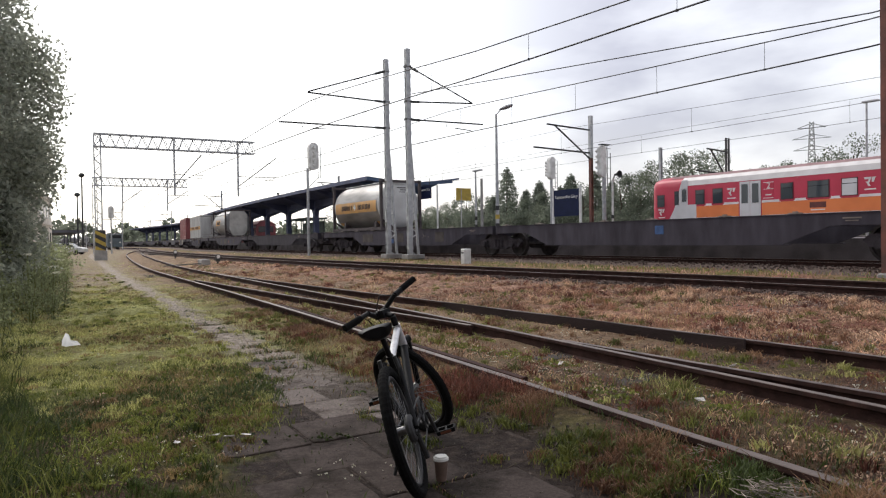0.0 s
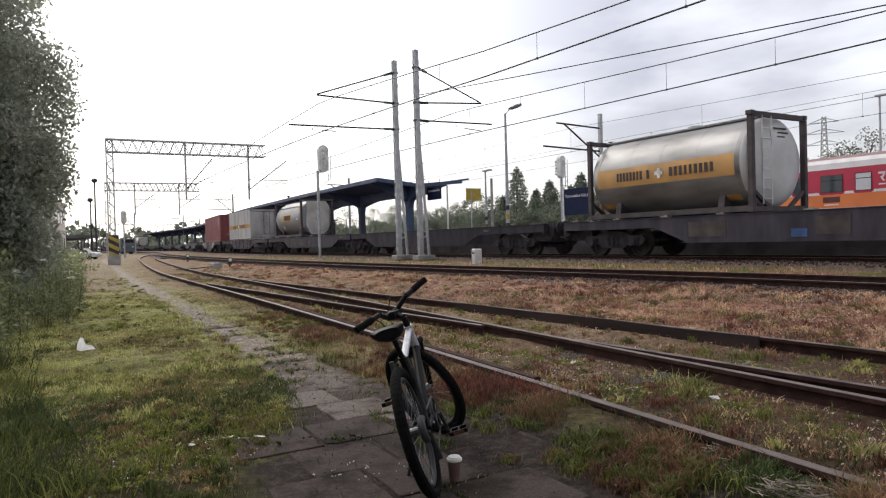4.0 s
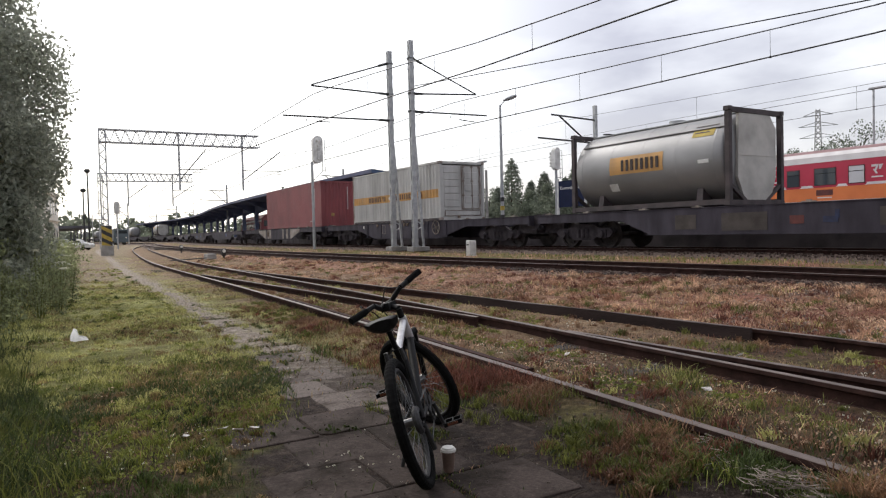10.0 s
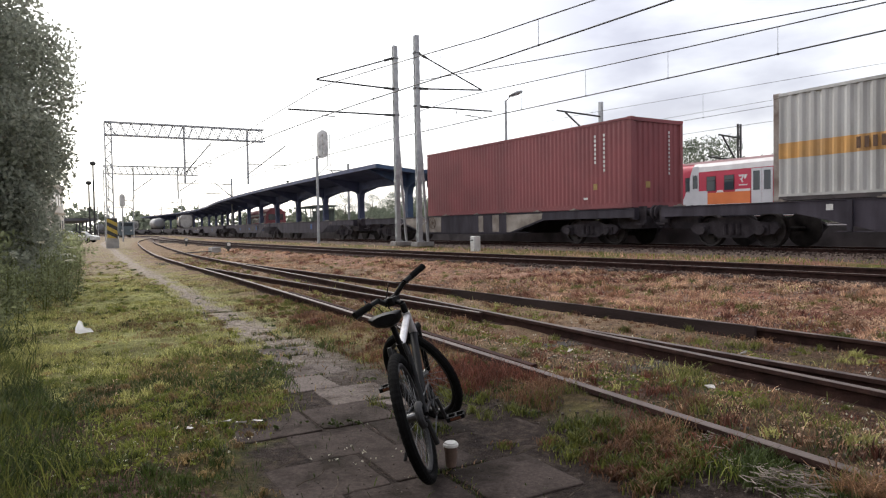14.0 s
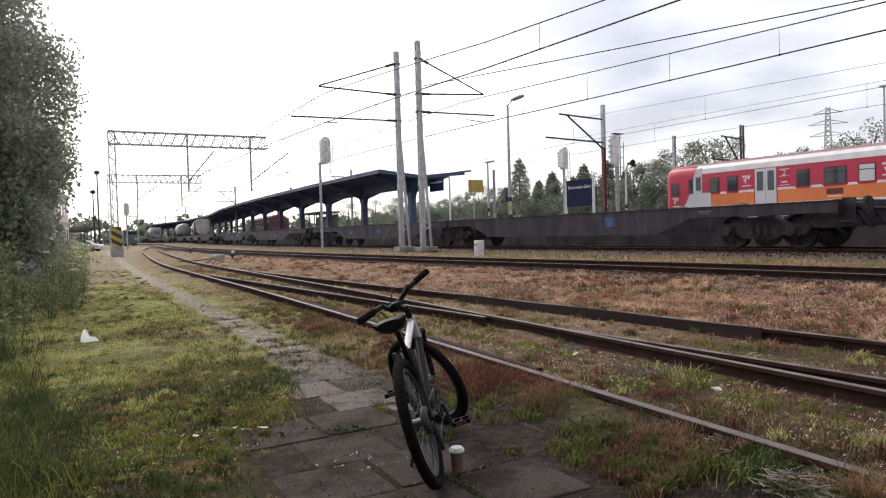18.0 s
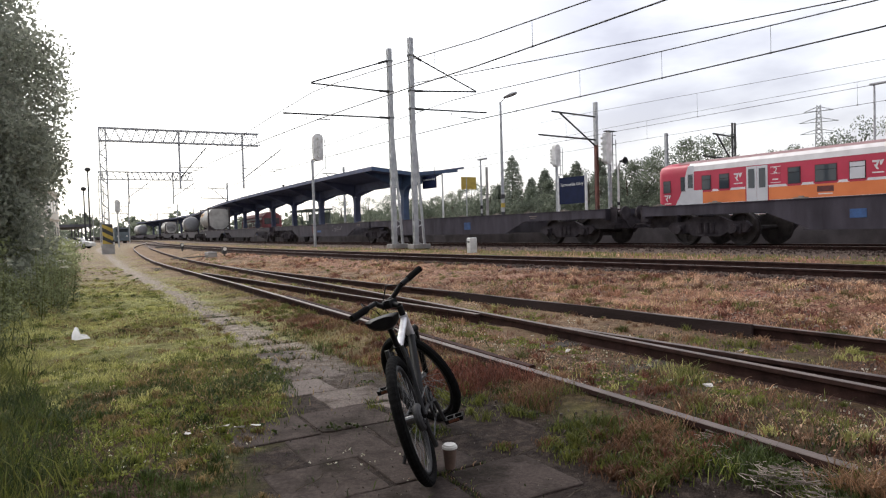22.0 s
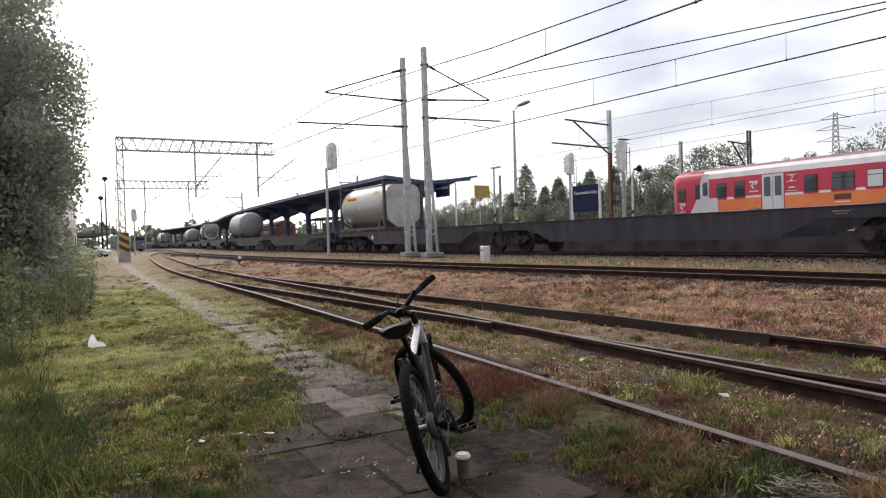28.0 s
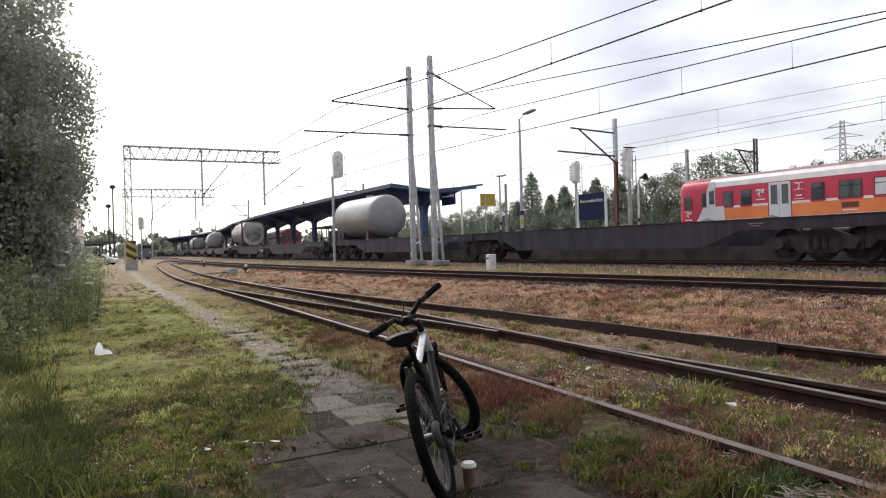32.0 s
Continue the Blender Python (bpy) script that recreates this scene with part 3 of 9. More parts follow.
    path_tone = ramp(nz(9, 8, 0.7), [(0.33, (0.13, 0.105, 0.082)), (0.5, (0.34, 0.285, 0.235)), (0.66, (0.54, 0.475, 0.40))])
    pn = t.nodes.new("ShaderNodeAttribute")
    pn.attribute_name = "plan_path"
    pa_ = t.nodes.new("ShaderNodeMath")
    pa_.operation = "MULTIPLY_ADD"
    pa_.inputs[1].default_value = 0.9
    L(nz(2.2, 6, 0.7), pa_.inputs[0])
    L(pn.outputs["Fac"], pa_.inputs[2])
    pq = t.nodes.new("ShaderNodeMapRange")
    pq.interpolation_type = "SMOOTHSTEP"
    pq.inputs[1].default_value, pq.inputs[2].default_value, pq.inputs[3].default_value, pq.inputs[4].default_value = 0.28, 0.62, 1.0, 0.0
    L(pa_.outputs[0], pq.inputs[0])
    path_tone = mixc(band("plan_along", -18.2, -14.2), soil, path_tone)
    col = mixc(pq.outputs[0], col, path_tone)
    L(col, p.inputs["Base Color"])
    p.inputs["Roughness"].default_value = 0.95
    p.inputs["Specular IOR Level"].default_value = 0.2
    k = t.nodes.new("ShaderNodeBump")
    k.inputs["Strength"].default_value, k.inputs["Distance"].default_value = 1.0, 0.07
    L(nz(16, 9, 0.75), k.inputs["Height"])
    L(k.outputs[0], p.inputs["Normal"])
    return m


ground()

# ---- rails ----
RAIL = [(-0.062, -0.15), (0.062, -0.15), (0.055, -0.135), (0.012, -0.12), (0.011, -0.045), (0.036, -0.032), (0.035, -0.004), (-0.035, -0.004), (-0.036, -0.032), (-0.011, -0.045), (-0.012, -0.12), (-0.055, -0.135)]
TOP = [(-0.034, -0.012), (0.034, -0.012), (0.034, -0.002), (0.022, 0.0), (-0.022, 0.0), (-0.034, -0.002)]


def rail_run(name, fn, s0, s1, z, parent, step=1.0, top=M_RAILTOP):
    pts = []
    n = max(2, int(abs(s1 - s0) / step) + 1)
    for i in range(n):
        s = s0 + (s1 - s0) * i / (n - 1)
        pts.append(at(s, fn(s), z))
    bm = bmesh.new()
    sweep(bm, pts, RAIL)
    r = part(name, bm, M_RUST, parent)
    bm = bmesh.new()
    sweep(bm, pts, TOP)
    part("running_surface", bm, top, r, "worn bare steel running surface")
    return r


M_DULLTOP = mat("rail_dull_top", (0.15, 0.115, 0.10), (0.05, 0.032, 0.027), 0.6, 0.2, 4, bump=0.1)
siding = thing("siding_track", "rusty siding track sunk in weeds with a turnout", "railway track", kind="structure")
rail_run("rail", r1, -45, 110, Z_SIDING, siding)
rail_run("rail", lambda s: r1(s) + GAUGE, -45, 110, Z_SIDING, siding, top=M_RAILTOP)
branch = thing("branch_track", "rusty branch track leaving a turnout between weeds", "railway track", kind="structure")
rail_run("rail", r3, -45, 3.5, Z_SIDING, branch, 0.7, M_DULLTOP)
rail_run("rail", lambda s: r3(s) - GAUGE, -45, -16.9, Z_SIDING, branch, 0.7, M_DULLTOP)
rail_run("switch_blade", lambda s: r3(s) - GAUGE, -15.2, -1.0, Z_SIDING - 0.004, branch, 0.7, M_DULLTOP)
rail_run("check_rail", lambda s: r1(s) + 0.11, -18.25, -10.5, Z_SIDING - 0.006, siding, 0.7, M_RUST)
# Added dark strip standing in for the rail's web and the shaded gap below.
bm = bmesh.new()
sweep(bm, [at(s, r3(s) - 0.085, 0.160 + 0.006 * math.sin(s * 2.3)) for s in np.linspace(-18.1, -12.3, 12)], [(-0.02, -0.25), (0.02, -0.25), (0.018, -0.006), (0.008, 0.0), (-0.02, -0.003)])
part("dark_rail_strip", bm, M_RAILSTRIP, branch, "added dark strip for the rail's web and the shaded gap below")
ftrack = thing("front_main_track", "ballasted main line track with dark rails", "railway track", kind="structure")
rail_run("rail", lambda s: front(s) - GAUGE / 2, -70, 300, Z_FRONT, ftrack, 2.0)
rail_run("rail", lambda s: front(s) + GAUGE / 2, -70, 300, Z_FRONT, ftrack, 2.0)
ttrack = thing("train_main_track", "ballasted main line track under the freight train", "railway track", kind="structure")
rail_run("rail", lambda s: -GAUGE / 2, -90, 400, Z_TRAIN, ttrack, 2.0)
rail_run("rail", lambda s: GAUGE / 2, -90, 400, Z_TRAIN, ttrack, 2.0)
etrack = thing("far_platform_track", "track beyond the platform", "railway track", kind="structure")
rail_run("rail", lambda s: 15.4 - GAUGE / 2, -90, 300, Z_TRAIN, etrack, 3.0)
rail_run("rail", lambda s: 15.4 + GAUGE / 2, -90, 300, Z_TRAIN, etrack, 3.0)

# ---- freight train ----
SPEED, PICKUP = 6.24971, 0.055477


def gone(t):
    """How far the train has rolled since the thirteenth second."""
    return SPEED * (t - 13) + PICKUP * (t - 13) ** 2


TIMES = [i * 0.5 for i in range(65)]
MOVERS = []      # thing, q of its front pivot, q of its rear pivot, own pose between them
WHEELSETS = []
DECK = 1.175


def fish_outline(a, b, d0, d1, top=1.15, bottom=0.41, sill=0.86, slope=1.0):
    """The side of a flat wagon from x = -a to b, deep between -d1 and d0."""
    return [(-a, top), (-a, sill), (-d1, sill), (-d1 + slope, bottom), (d0 - slope, bottom), (d0, sill), (b, sill), (b, top)]


def bogie_meshes():
    bm = bmesh.new()
    for y in (-1.0, 1.0):
        slab(bm, [(-1.35, 0.52), (-1.2, 0.66), (-0.75, 0.66), (-0.4, 0.80), (0.4, 0.80), (0.75, 0.66), (1.2, 0.66), (1.35, 0.52), (1.2, 0.36), (0.62, 0.36), (0.45, 0.26), (-0.45, 0.26), (-0.62, 0.36), (-1.2, 0.36)], y - 0.06, y + 0.06)
        for x in (-0.9, 0.9):
            bar(bm, (x, y * 1.05, 0.46), (x, y * 1.18, 0.46), 0.13, 0.11, 12)
            box(bm, (x, y, 0.46), (0.36, 0.2, 0.26))
        for x in (-0.2, 0.0, 0.2):
            bar(bm, (x, y * 1.06, 0.34), (x, y * 1.06, 0.62), 0.07, None, 8)
    box(bm, (0, 0, 0.62), (0.45, 2.0, 0.22))
    return mesh("bogie", bm, M_BOGIE)


def wheelset_mesh():
    bm = bmesh.new()
    my = Matrix.Rotation(math.pi / 2, 4, "Z")
    lathe(bm, [(-1.05, 0), (-1.05, 0.07), (1.05, 0.07), (1.05, 0)], 8, my)
    for y in (-0.75, 0.75):
        k = 1 if y > 0 else -1
        lathe(bm, [(y - 0.075 * k, 0.0), (y - 0.075 * k, 0.485), (y - 0.045 * k, 0.485), (y - 0.04 * k, 0.462), (y + 0.06 * k, 0.455), (y + 0.06 * k, 0.40), (y + 0.0 * k, 0.38), (y + 0.0 * k, 0.18), (y + 0.05 * k, 0.14), (y + 0.05 * k, 0.0)], 20, my)
        for i in range(4):
            a = i * math.pi / 2
            box(bm, (0.29 * math.cos(a), y + 0.012 * k, 0.29 * math.sin(a)), (0.07, 0.03, 0.07))
    return mesh("wheelset", bm, M_WHEEL, True)


BOGIE, WHEELS = bogie_meshes(), wheelset_mesh()


def add_bogie(wagon, x):
    b = new("bogie", BOGIE)
    b.parent = wagon
    b.location.x = x
    for dx in (-0.9, 0.9):
        w = new("wheelset", WHEELS)
        w.parent = b
        w.matrix_parent_inverse = Matrix.Translation((dx, 0, 0.46))
        WHEELSETS.append(w)
    return b


def handwheel(parent, x, z, material, R=0.3):
    bm = bmesh.new()
    pts = [Vector((x + R * math.cos(i * math.pi / 12), -1.36, z + R * math.sin(i * math.pi / 12))) for i in range(25)]
    for a, b in zip(pts, pts[1:]):
        bar(bm, a, b, 0.02, None, 6)
    for i in range(3):
        a = i * math.pi / 3 + 0.3
        bar(bm, (x + R * math.cos(a), -1.36, z + R * math.sin(a)), (x - R * math.cos(a), -1.36, z - R * math.sin(a)), 0.014, None, 6)
    bar(bm, (x, -1.25, z), (x, -1.38, z), 0.04, None, 8)
    part("handbrake_wheel", bm, material, parent, "ring-shaped handbrake wheel")


def flat_wagon(length, fend, rend, bogies, material, label, seed, ribs=False, slope=1.2):
    """A container wagon: x = 0 at the middle between its pivots, rails at z = 0. fend, rend: how far the frame reaches past each pivot."""
    rnd = random.Random(seed)
    w = thing("flat_wagon", label, "railway wagon", group="wagons of the freight train")
    half = length / 2
    f, r = half + fend, half + rend
    for name, y0, y1 in (("near_sill", -1.30, -1.26), ("far_sill", 1.26, 1.30)):
        bm = bmesh.new()
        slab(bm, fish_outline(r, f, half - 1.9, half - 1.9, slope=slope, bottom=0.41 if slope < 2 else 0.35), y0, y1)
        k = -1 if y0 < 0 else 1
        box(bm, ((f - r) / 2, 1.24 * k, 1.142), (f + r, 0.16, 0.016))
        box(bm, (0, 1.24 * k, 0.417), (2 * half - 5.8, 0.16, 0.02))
        if ribs:
            x = -half + 3.2
            while x < half - 3:
                box(bm, (x, 1.31 * k, 0.78), (0.12, 0.05, 0.70))
                x += 1.55
        part(name, bm, material, w)
    bm = bmesh.new()
    box(bm, ((f - r) / 2, 0, 0.99), (f + r - 0.1, 0.5, 0.28))
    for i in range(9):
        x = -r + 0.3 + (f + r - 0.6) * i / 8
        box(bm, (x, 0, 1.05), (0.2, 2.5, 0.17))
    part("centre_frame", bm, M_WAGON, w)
    for end, k in ((f, 1), (-r, -1)):
        bm = bmesh.new()
        box(bm, (end - 0.06 * k, 0, 0.98), (0.1, 2.56, 0.36))
        part("end_beam", bm, M_WAGON, w)
    for end, k in (((f, 1),) if fend > 1 else ()) + (((-r, -1),) if rend > 1 else ()):
        for y in (-0.875, 0.875):
            bm = bmesh.new()
            bar(bm, (end, y, 1.0), (end + 0.42 * k, y, 1.0), 0.10, None, 12)
            bar(bm, (end + 0.42 * k, y, 1.0), (end + 0.48 * k, y, 1.0), 0.23, 0.22, 16)
            part("buffer", bm, M_BOGIE, w)
        bm = bmesh.new()
        bar(bm, (end, 0, 0.95), (end + 0.5 * k, 0, 0.93), 0.05, None, 8)
        part("coupling", bm, M_BOGIE, w)
        bm = bmesh.new()
        box(bm, (end - 0.5 * k, 0, 0.72), (1.0, 1.9, 0.40))
        box(bm, (end + 0.12 * k, -1.05, 0.66), (0.34, 0.30, 0.05))
        box(bm, (end + 0.12 * k, -1.05, 0.95), (0.30, 0.04, 0.50))
        for y in (-0.45, 0.4):
            for z0_, z1_, x0_, x1_ in ((0.92, 0.6, 0.0, 0.16), (0.6, 0.52, 0.16, 0.34), (0.52, 0.66, 0.34, 0.5)):
                bar(bm, (end + x0_ * k, y, z0_), (end + x1_ * k, y, z1_), 0.032, None, 8)
        part("draw_gear", bm, M_BOGIE, w)
    for x in bogies:
        add_bogie(w, x)
    # container spigots on the sill and stencilled marks
    x = -r + 0.6
    while x < f - 0.3:
        for k in (-1, 1):
            bm = bmesh.new()
            box(bm, (x, 1.22 * k, 1.168), (0.26, 0.2, 0.03))
            box(bm, (x, 1.22 * k, 1.19), (0.1, 0.08, 0.05))
            part("container_spigot", bm, M_WAGONG, w)
        x += rnd.choice((1.9, 2.4, 3.1))
    return w


def plate(wagon, name, x, z, sx, sz, material, label=""):
    bm = bmesh.new()
    box(bm, (x, -1.304, z), (sx, 0.008, sz))
    part(name, bm, material, wagon, label)


def track_pose(qf, qr, t):
    """The pose of something carried on pivots at qf (front) and qr (rear)."""
    a, b = at(qf - gone(t), 0, Z_TRAIN), at(qr - gone(t), 0, Z_TRAIN)
    d = a - b
    return Matrix.Translation((a + b) / 2) @ Matrix.Rotation(math.atan2(d.y, d.x), 4, "Z")


def twin(q0, seed, marks=()):
    """Two flats that share a bogie; q0 is the front pivot."""
    out = []
    for k in (0, 1):
        a = q0 + 14.7 * k
        w = flat_wagon(14.7, 2.1 if k == 0 else -0.12, -0.12 if k == 0 else 2.1, (7.35, -7.35) if k == 0 else (-7.35,), M_WAGON,
                       "grimy dark-brown articulated container flat wagon, empty or part loaded", seed + k)
        for name, x, z, sx, sz, m in marks[k] if marks else ():
            plate(w, name, x, z, sx, sz, m)
        plate(w, "white_stencil", 5.9, 1.02, 0.4, 0.03, M_WAGONG)
        plate(w, "white_stencil", 5.9, 0.96, 0.28, 0.025, M_WAGONG)
        MOVERS.append((w, a, a + 14.7, None))
        out.append((w, a, a + 14.7))
    return out


def single(q0, seed, material, label, ribs=True):
    w = flat_wagon(14.4, 2.2, 2.2, (7.2, -7.2), material, label, seed, ribs, 2.2)
    MOVERS.append((w, q0, q0 + 14.4, None))
    return (w, q0, q0 + 14.4)


B_, R_, W_, D_ = M_BLUE, M_REDPLATE, M_WHITE, M_BLUEDULL
twin(-87.6, 1, ([("blue_mark", 0.6, 0.85, 0.3, 0.25, B_)], [("blue_mark", -1.0, 0.62, 0.4, 0.2, B_)]))
twin(-53.0, 3, ([], [("blue_mark", 1.0, 0.74, 0.34, 0.14, D_), ("blue_mark", 1.15, 0.86, 0.1, 0.2, D_), ("red_plate", 0.2, 0.75, 0.35, 0.2, R_), ("worn_patch", -1.2, 0.74, 1.3, 0.46, M_PATCH), ("worn_patch", 2.3, 0.78, 0.5, 0.4, M_PATCH), ("worn_patch", -3.0, 0.76, 0.7, 0.4, M_PATCH)]))
wg = single(-18.9, 5, M_WAGON, "dark-brown ribbed container flat wagon with a handbrake wheel")
handwheel(wg[0], 3.0, 0.86, M_WAGONG)
wr = single(0.95, 6, M_WAGON, "dark container flat wagon with dirty grey side panels", False)
twin(21.2, 7, ([("blue_mark", 2.35, 0.83, 0.36, 0.32, B_), ("red_plate", 2.6, 0.83, 0.06, 0.3, R_)], [("blue_mark", 3.0, 0.82, 0.42, 0.32, B_), ("blue_mark", -3.2, 0.76, 0.36, 0.2, B_), ("blue_mark", 0.4, 0.78, 0.34, 0.16, B_), ("worn_patch", 1.6, 0.78, 1.0, 0.4, M_PATCH)]))
twin(56.3, 9, ([("blue_mark", 1.7, 0.75, 0.45, 0.3, B_)], [("red_plate", -1.2, 0.85, 0.35, 0.35, R_), ("blue_mark", -0.2, 0.72, 0.7, 0.12, B_)]))
twin(91.3, 11)
twin(126.2, 13)
twin(161.2, 15)
twin(196.2, 17)
twin(231.2, 19)
twin(266.2, 21)
twin(301.2, 23)


def scribble(wagon, x, z, seed, material):
    """Sprayed strokes on the sill."""
    r = random.Random(seed)
    bm = bmesh.new()
    for i in range(9):
        a = Vector((x + 0.18 * i + r.uniform(-0.06, 0.06), -1.303, z + r.uniform(-0.10, 0.10)))
        e = a + Vector((r.uniform(-0.14, 0.2), 0, r.choice((-1, 1)) * r.uniform(0.03, 0.10)))
        beam(bm, a, e, 0.006, 0.018, (0, 1, 0))
    part("sprayed_strokes", bm, material, wagon, "thin sprayed strokes on the sill")


scribble(MOVERS[1][0], 1.0, 0.84, 74, M_WAGONG)
scribble(MOVERS[9][0], 2.1, 0.92, 21, M_WHITE)
scribble(MOVERS[9][0], 0.3, 0.86, 33, M_PATCH)
bm = bmesh.new()
for i in range(10):
    x0_, x1_ = 2.0 + 0.13 * i, 2.0 + 0.13 * (i + 1)
    beam(bm, (x0_, -1.303, 0.76 - 0.04 * math.sin(i * 0.5)), (x1_, -1.303, 0.76 - 0.04 * math.sin((i + 1) * 0.5)), 0.006, 0.016, (0, 1, 0))
part("sprayed_line", bm, M_WHITE, MOVERS[9][0], "thin white sprayed line")
handwheel(MOVERS[7][0], 3.62, 0.86, M_FRAME, 0.2)
for x, sx in ((-3.6, 1.2), (-0.2, 0.8), (3.4, 0.7)):
    plate(MOVERS[1][0], "worn_patch", x, 0.78, sx, 0.42, M_PATCH, "rubbed grey patch on the sill")
# dirty grey panels and handbrake wheel of the red container's wagon
for x, sx in ((2.35, 0.42), (1.35, 0.32), (-2.2, 1.0)):
    plate(wr[0], "grey_panel", x, 0.77, sx, 0.66, M_WAGONG, "dirty grey painted side panel")
handwheel(wr[0], -2.36, 0.84, M_FRAMETAN, 0.25)
for k in (-1, 1):
    bm = bmesh.new()
    slab(bm, [(k * 3.05, 1.09), (k * 3.05, 0.40), (k * 3.15, 0.40), (k * 5.1, 0.90), (k * 5.15, 1.09)], -1.308, -1.301)
    part("grey_wedge", bm, M_WAGONG, wr[0], "dirty grey sloping end panel")


def corrugated(bm, length, z0, z1, y, k, pitch=0.278, depth=0.036, x0=None):
    """A trapezoid-ribbed sheet along x."""
    x = -length / 2 if x0 is None else x0
    end = x + length
    n = max(1, round(length / pitch))
    p = length / n
    pts = []
    for i in range(n):
        a = x + i * p
        pts += [(a, 0), (a + 0.26 * p, 0), (a + 0.5 * p, -depth), (a + 0.76 * p, -depth)]
    pts.append((end, 0))
    lo = [bm.verts.new((a, y + k * d, z0)) for a, d in pts]
    hi = [bm.verts.new((a, y + k * d, z1)) for a, d in pts]
    for i in range(len(pts) - 1):
        bm.faces.new((lo[i], lo[i + 1], hi[i + 1], hi[i]))


def box_container(name, L, Hc, material, label, pitch, depth, doors, trim):
    c = thing(name, label, "shipping container", group="loads of the freight train")
    h = L / 2
    for nm, k in (("near_side", -1), ("far_side", 1)):
        bm = bmesh.new()
        corrugated(bm, L - 0.24, 0.16, Hc - 0.08, 1.205 * k, k, pitch, depth)
        part(nm, bm, material, c)
    bm = bmesh.new()
    box(bm, (0, 0, Hc - 0.045), (L - 0.2, 2.3, 0.03))
    part("roof", bm, material, c)
    bm = bmesh.new()
    box(bm, (0, 0, 0.12), (L - 0.2, 2.3, 0.06))
    part("floor_panel", bm, M_FRAME, c)
    for k in (-1, 1):
        # With contrasting trim, the lowest rail strip is painted dark for the shadow gap.
        for z, t_, m_ in ((0.05, 0.10, M_FRAME if trim is not material else trim), (0.13, 0.058, material), (Hc - 0.04, 0.07, material)):
            bm = bmesh.new()
            box(bm, (0, 1.19 * k, z), (L - 0.3, 0.05, t_))
            part("side_rail", bm, m_, c)
        for e in (-1, 1):
            bm = bmesh.new()
            box(bm, (e * (h - 0.08), 1.14 * k, Hc / 2), (0.15, 0.14, Hc - 0.24))
            part("corner_post", bm, trim if e < 0 else material, c, bevel=0.01)
            for z in (0.06, Hc - 0.05):
                bm = bmesh.new()
                box(bm, (e * (h - 0.09), 1.13 * k, z), (0.18, 0.17, 0.118))
                part("corner_casting", bm, trim, c, bevel=0.008)
    for e in (-1, 1):
        if doors and e == doors:
            # a fixed ribbed panel beside one tall door, and a discharge flap across the foot
            bm = bmesh.new()
            box(bm, (e * (h - 0.06), 0, Hc / 2), (0.05, 2.14, Hc - 0.34))
            wall = part("end_wall", bm, material, c)
            for z in np.linspace(0.72, Hc - 0.38, 6):
                bm = bmesh.new()
                slab(bm, [(-1.0, float(z) - 0.13), (-0.2, float(z) - 0.13), (-0.23, float(z) + 0.13), (-0.97, float(z) + 0.13)], e * (h - 0.036), e * (h - 0.008), "x")
                part("end_rib", bm, material, wall, bevel=0.01)
            bm = bmesh.new()
            box(bm, (e * (h - 0.02), 0.46, 1.47), (0.04, 1.0, 1.9))
            d = part("door", bm, material, c, bevel=0.012)
            for z in (0.9, 1.45, 2.0):
                bm = bmesh.new()
                box(bm, (e * (h + 0.008), 0.46, z), (0.03, 0.7, 0.3))
                part("door_rib", bm, material, d, bevel=0.012)
            for y in (0.02, 0.50, 0.90):
                bm = bmesh.new()
                bar(bm, (e * (h + 0.03), y, 0.44), (e * (h + 0.03), y, 2.46), 0.020, None, 8)
                for z in (0.52, 1.1, 1.75, 2.38):
                    box(bm, (e * (h + 0.02), y, z), (0.05, 0.11, 0.06))
                part("lock_rod", bm, M_GREYWORN, d, "worn grey lock rod")
            bm = bmesh.new()
            for z in (0.5, 2.44):
                box(bm, (e * (h + 0.004), 0.46, z), (0.03, 1.02, 0.028))
            for y in (-0.05, 0.97):
                box(bm, (e * (h + 0.004), y, 1.47), (0.03, 0.028, 1.96))
            part("door_gasket", bm, M_GREYWORN, d, "worn grey gasket round the door")
            bm = bmesh.new()
            box(bm, (e * (h - 0.02), 0, 0.31), (0.04, 1.9, 0.2))
            fl = part("discharge_flap", bm, material, c, bevel=0.01)
            bm = bmesh.new()
            for z in (0.195, 0.425):
                box(bm, (e * (h + 0.002), 0, z), (0.03, 1.94, 0.026))
            for y in (-0.97, 0.97):
                box(bm, (e * (h + 0.002), y, 0.31), (0.03, 0.026, 0.2))
            part("flap_edge", bm, M_GREYWORN, fl)
            bm = bmesh.new()
            box(bm, (e * (h + 0.03), -0.25, 0.14), (0.08, 0.12, 0.10))
            part("flap_latch", bm, M_FRAMETAN, fl)
        else:
            bm = bmesh.new()
            n = 9
            w_ = 2.14 / n
            pts = []
            for i in range(n):
                a = -1.07 + i * w_
                pts += [(a, 0), (a + 0.3 * w_, 0), (a + 0.5 * w_, -0.04), (a + 0.8 * w_, -0.04)]
            pts.append((1.07, 0))
            lo = [bm.verts.new((e * (h - 0.04 + d), a, 0.16)) for a, d in pts]
            hi = [bm.verts.new((e * (h - 0.04 + d), a, Hc - 0.1)) for a, d in pts]
            for i in range(len(pts) - 1):
                bm.faces.new((lo[i], lo[i + 1], hi[i + 1], hi[i]))
            part("end_wall", bm, material, c)
        for z, t_ in ((0.08, 0.16), (Hc - 0.06, 0.11)):
            bm = bmesh.new()
            box(bm, (e * (h - 0.06), 0, z), (0.11, 2.16, t_))
            part("end_rail", bm, material, c)
    return c


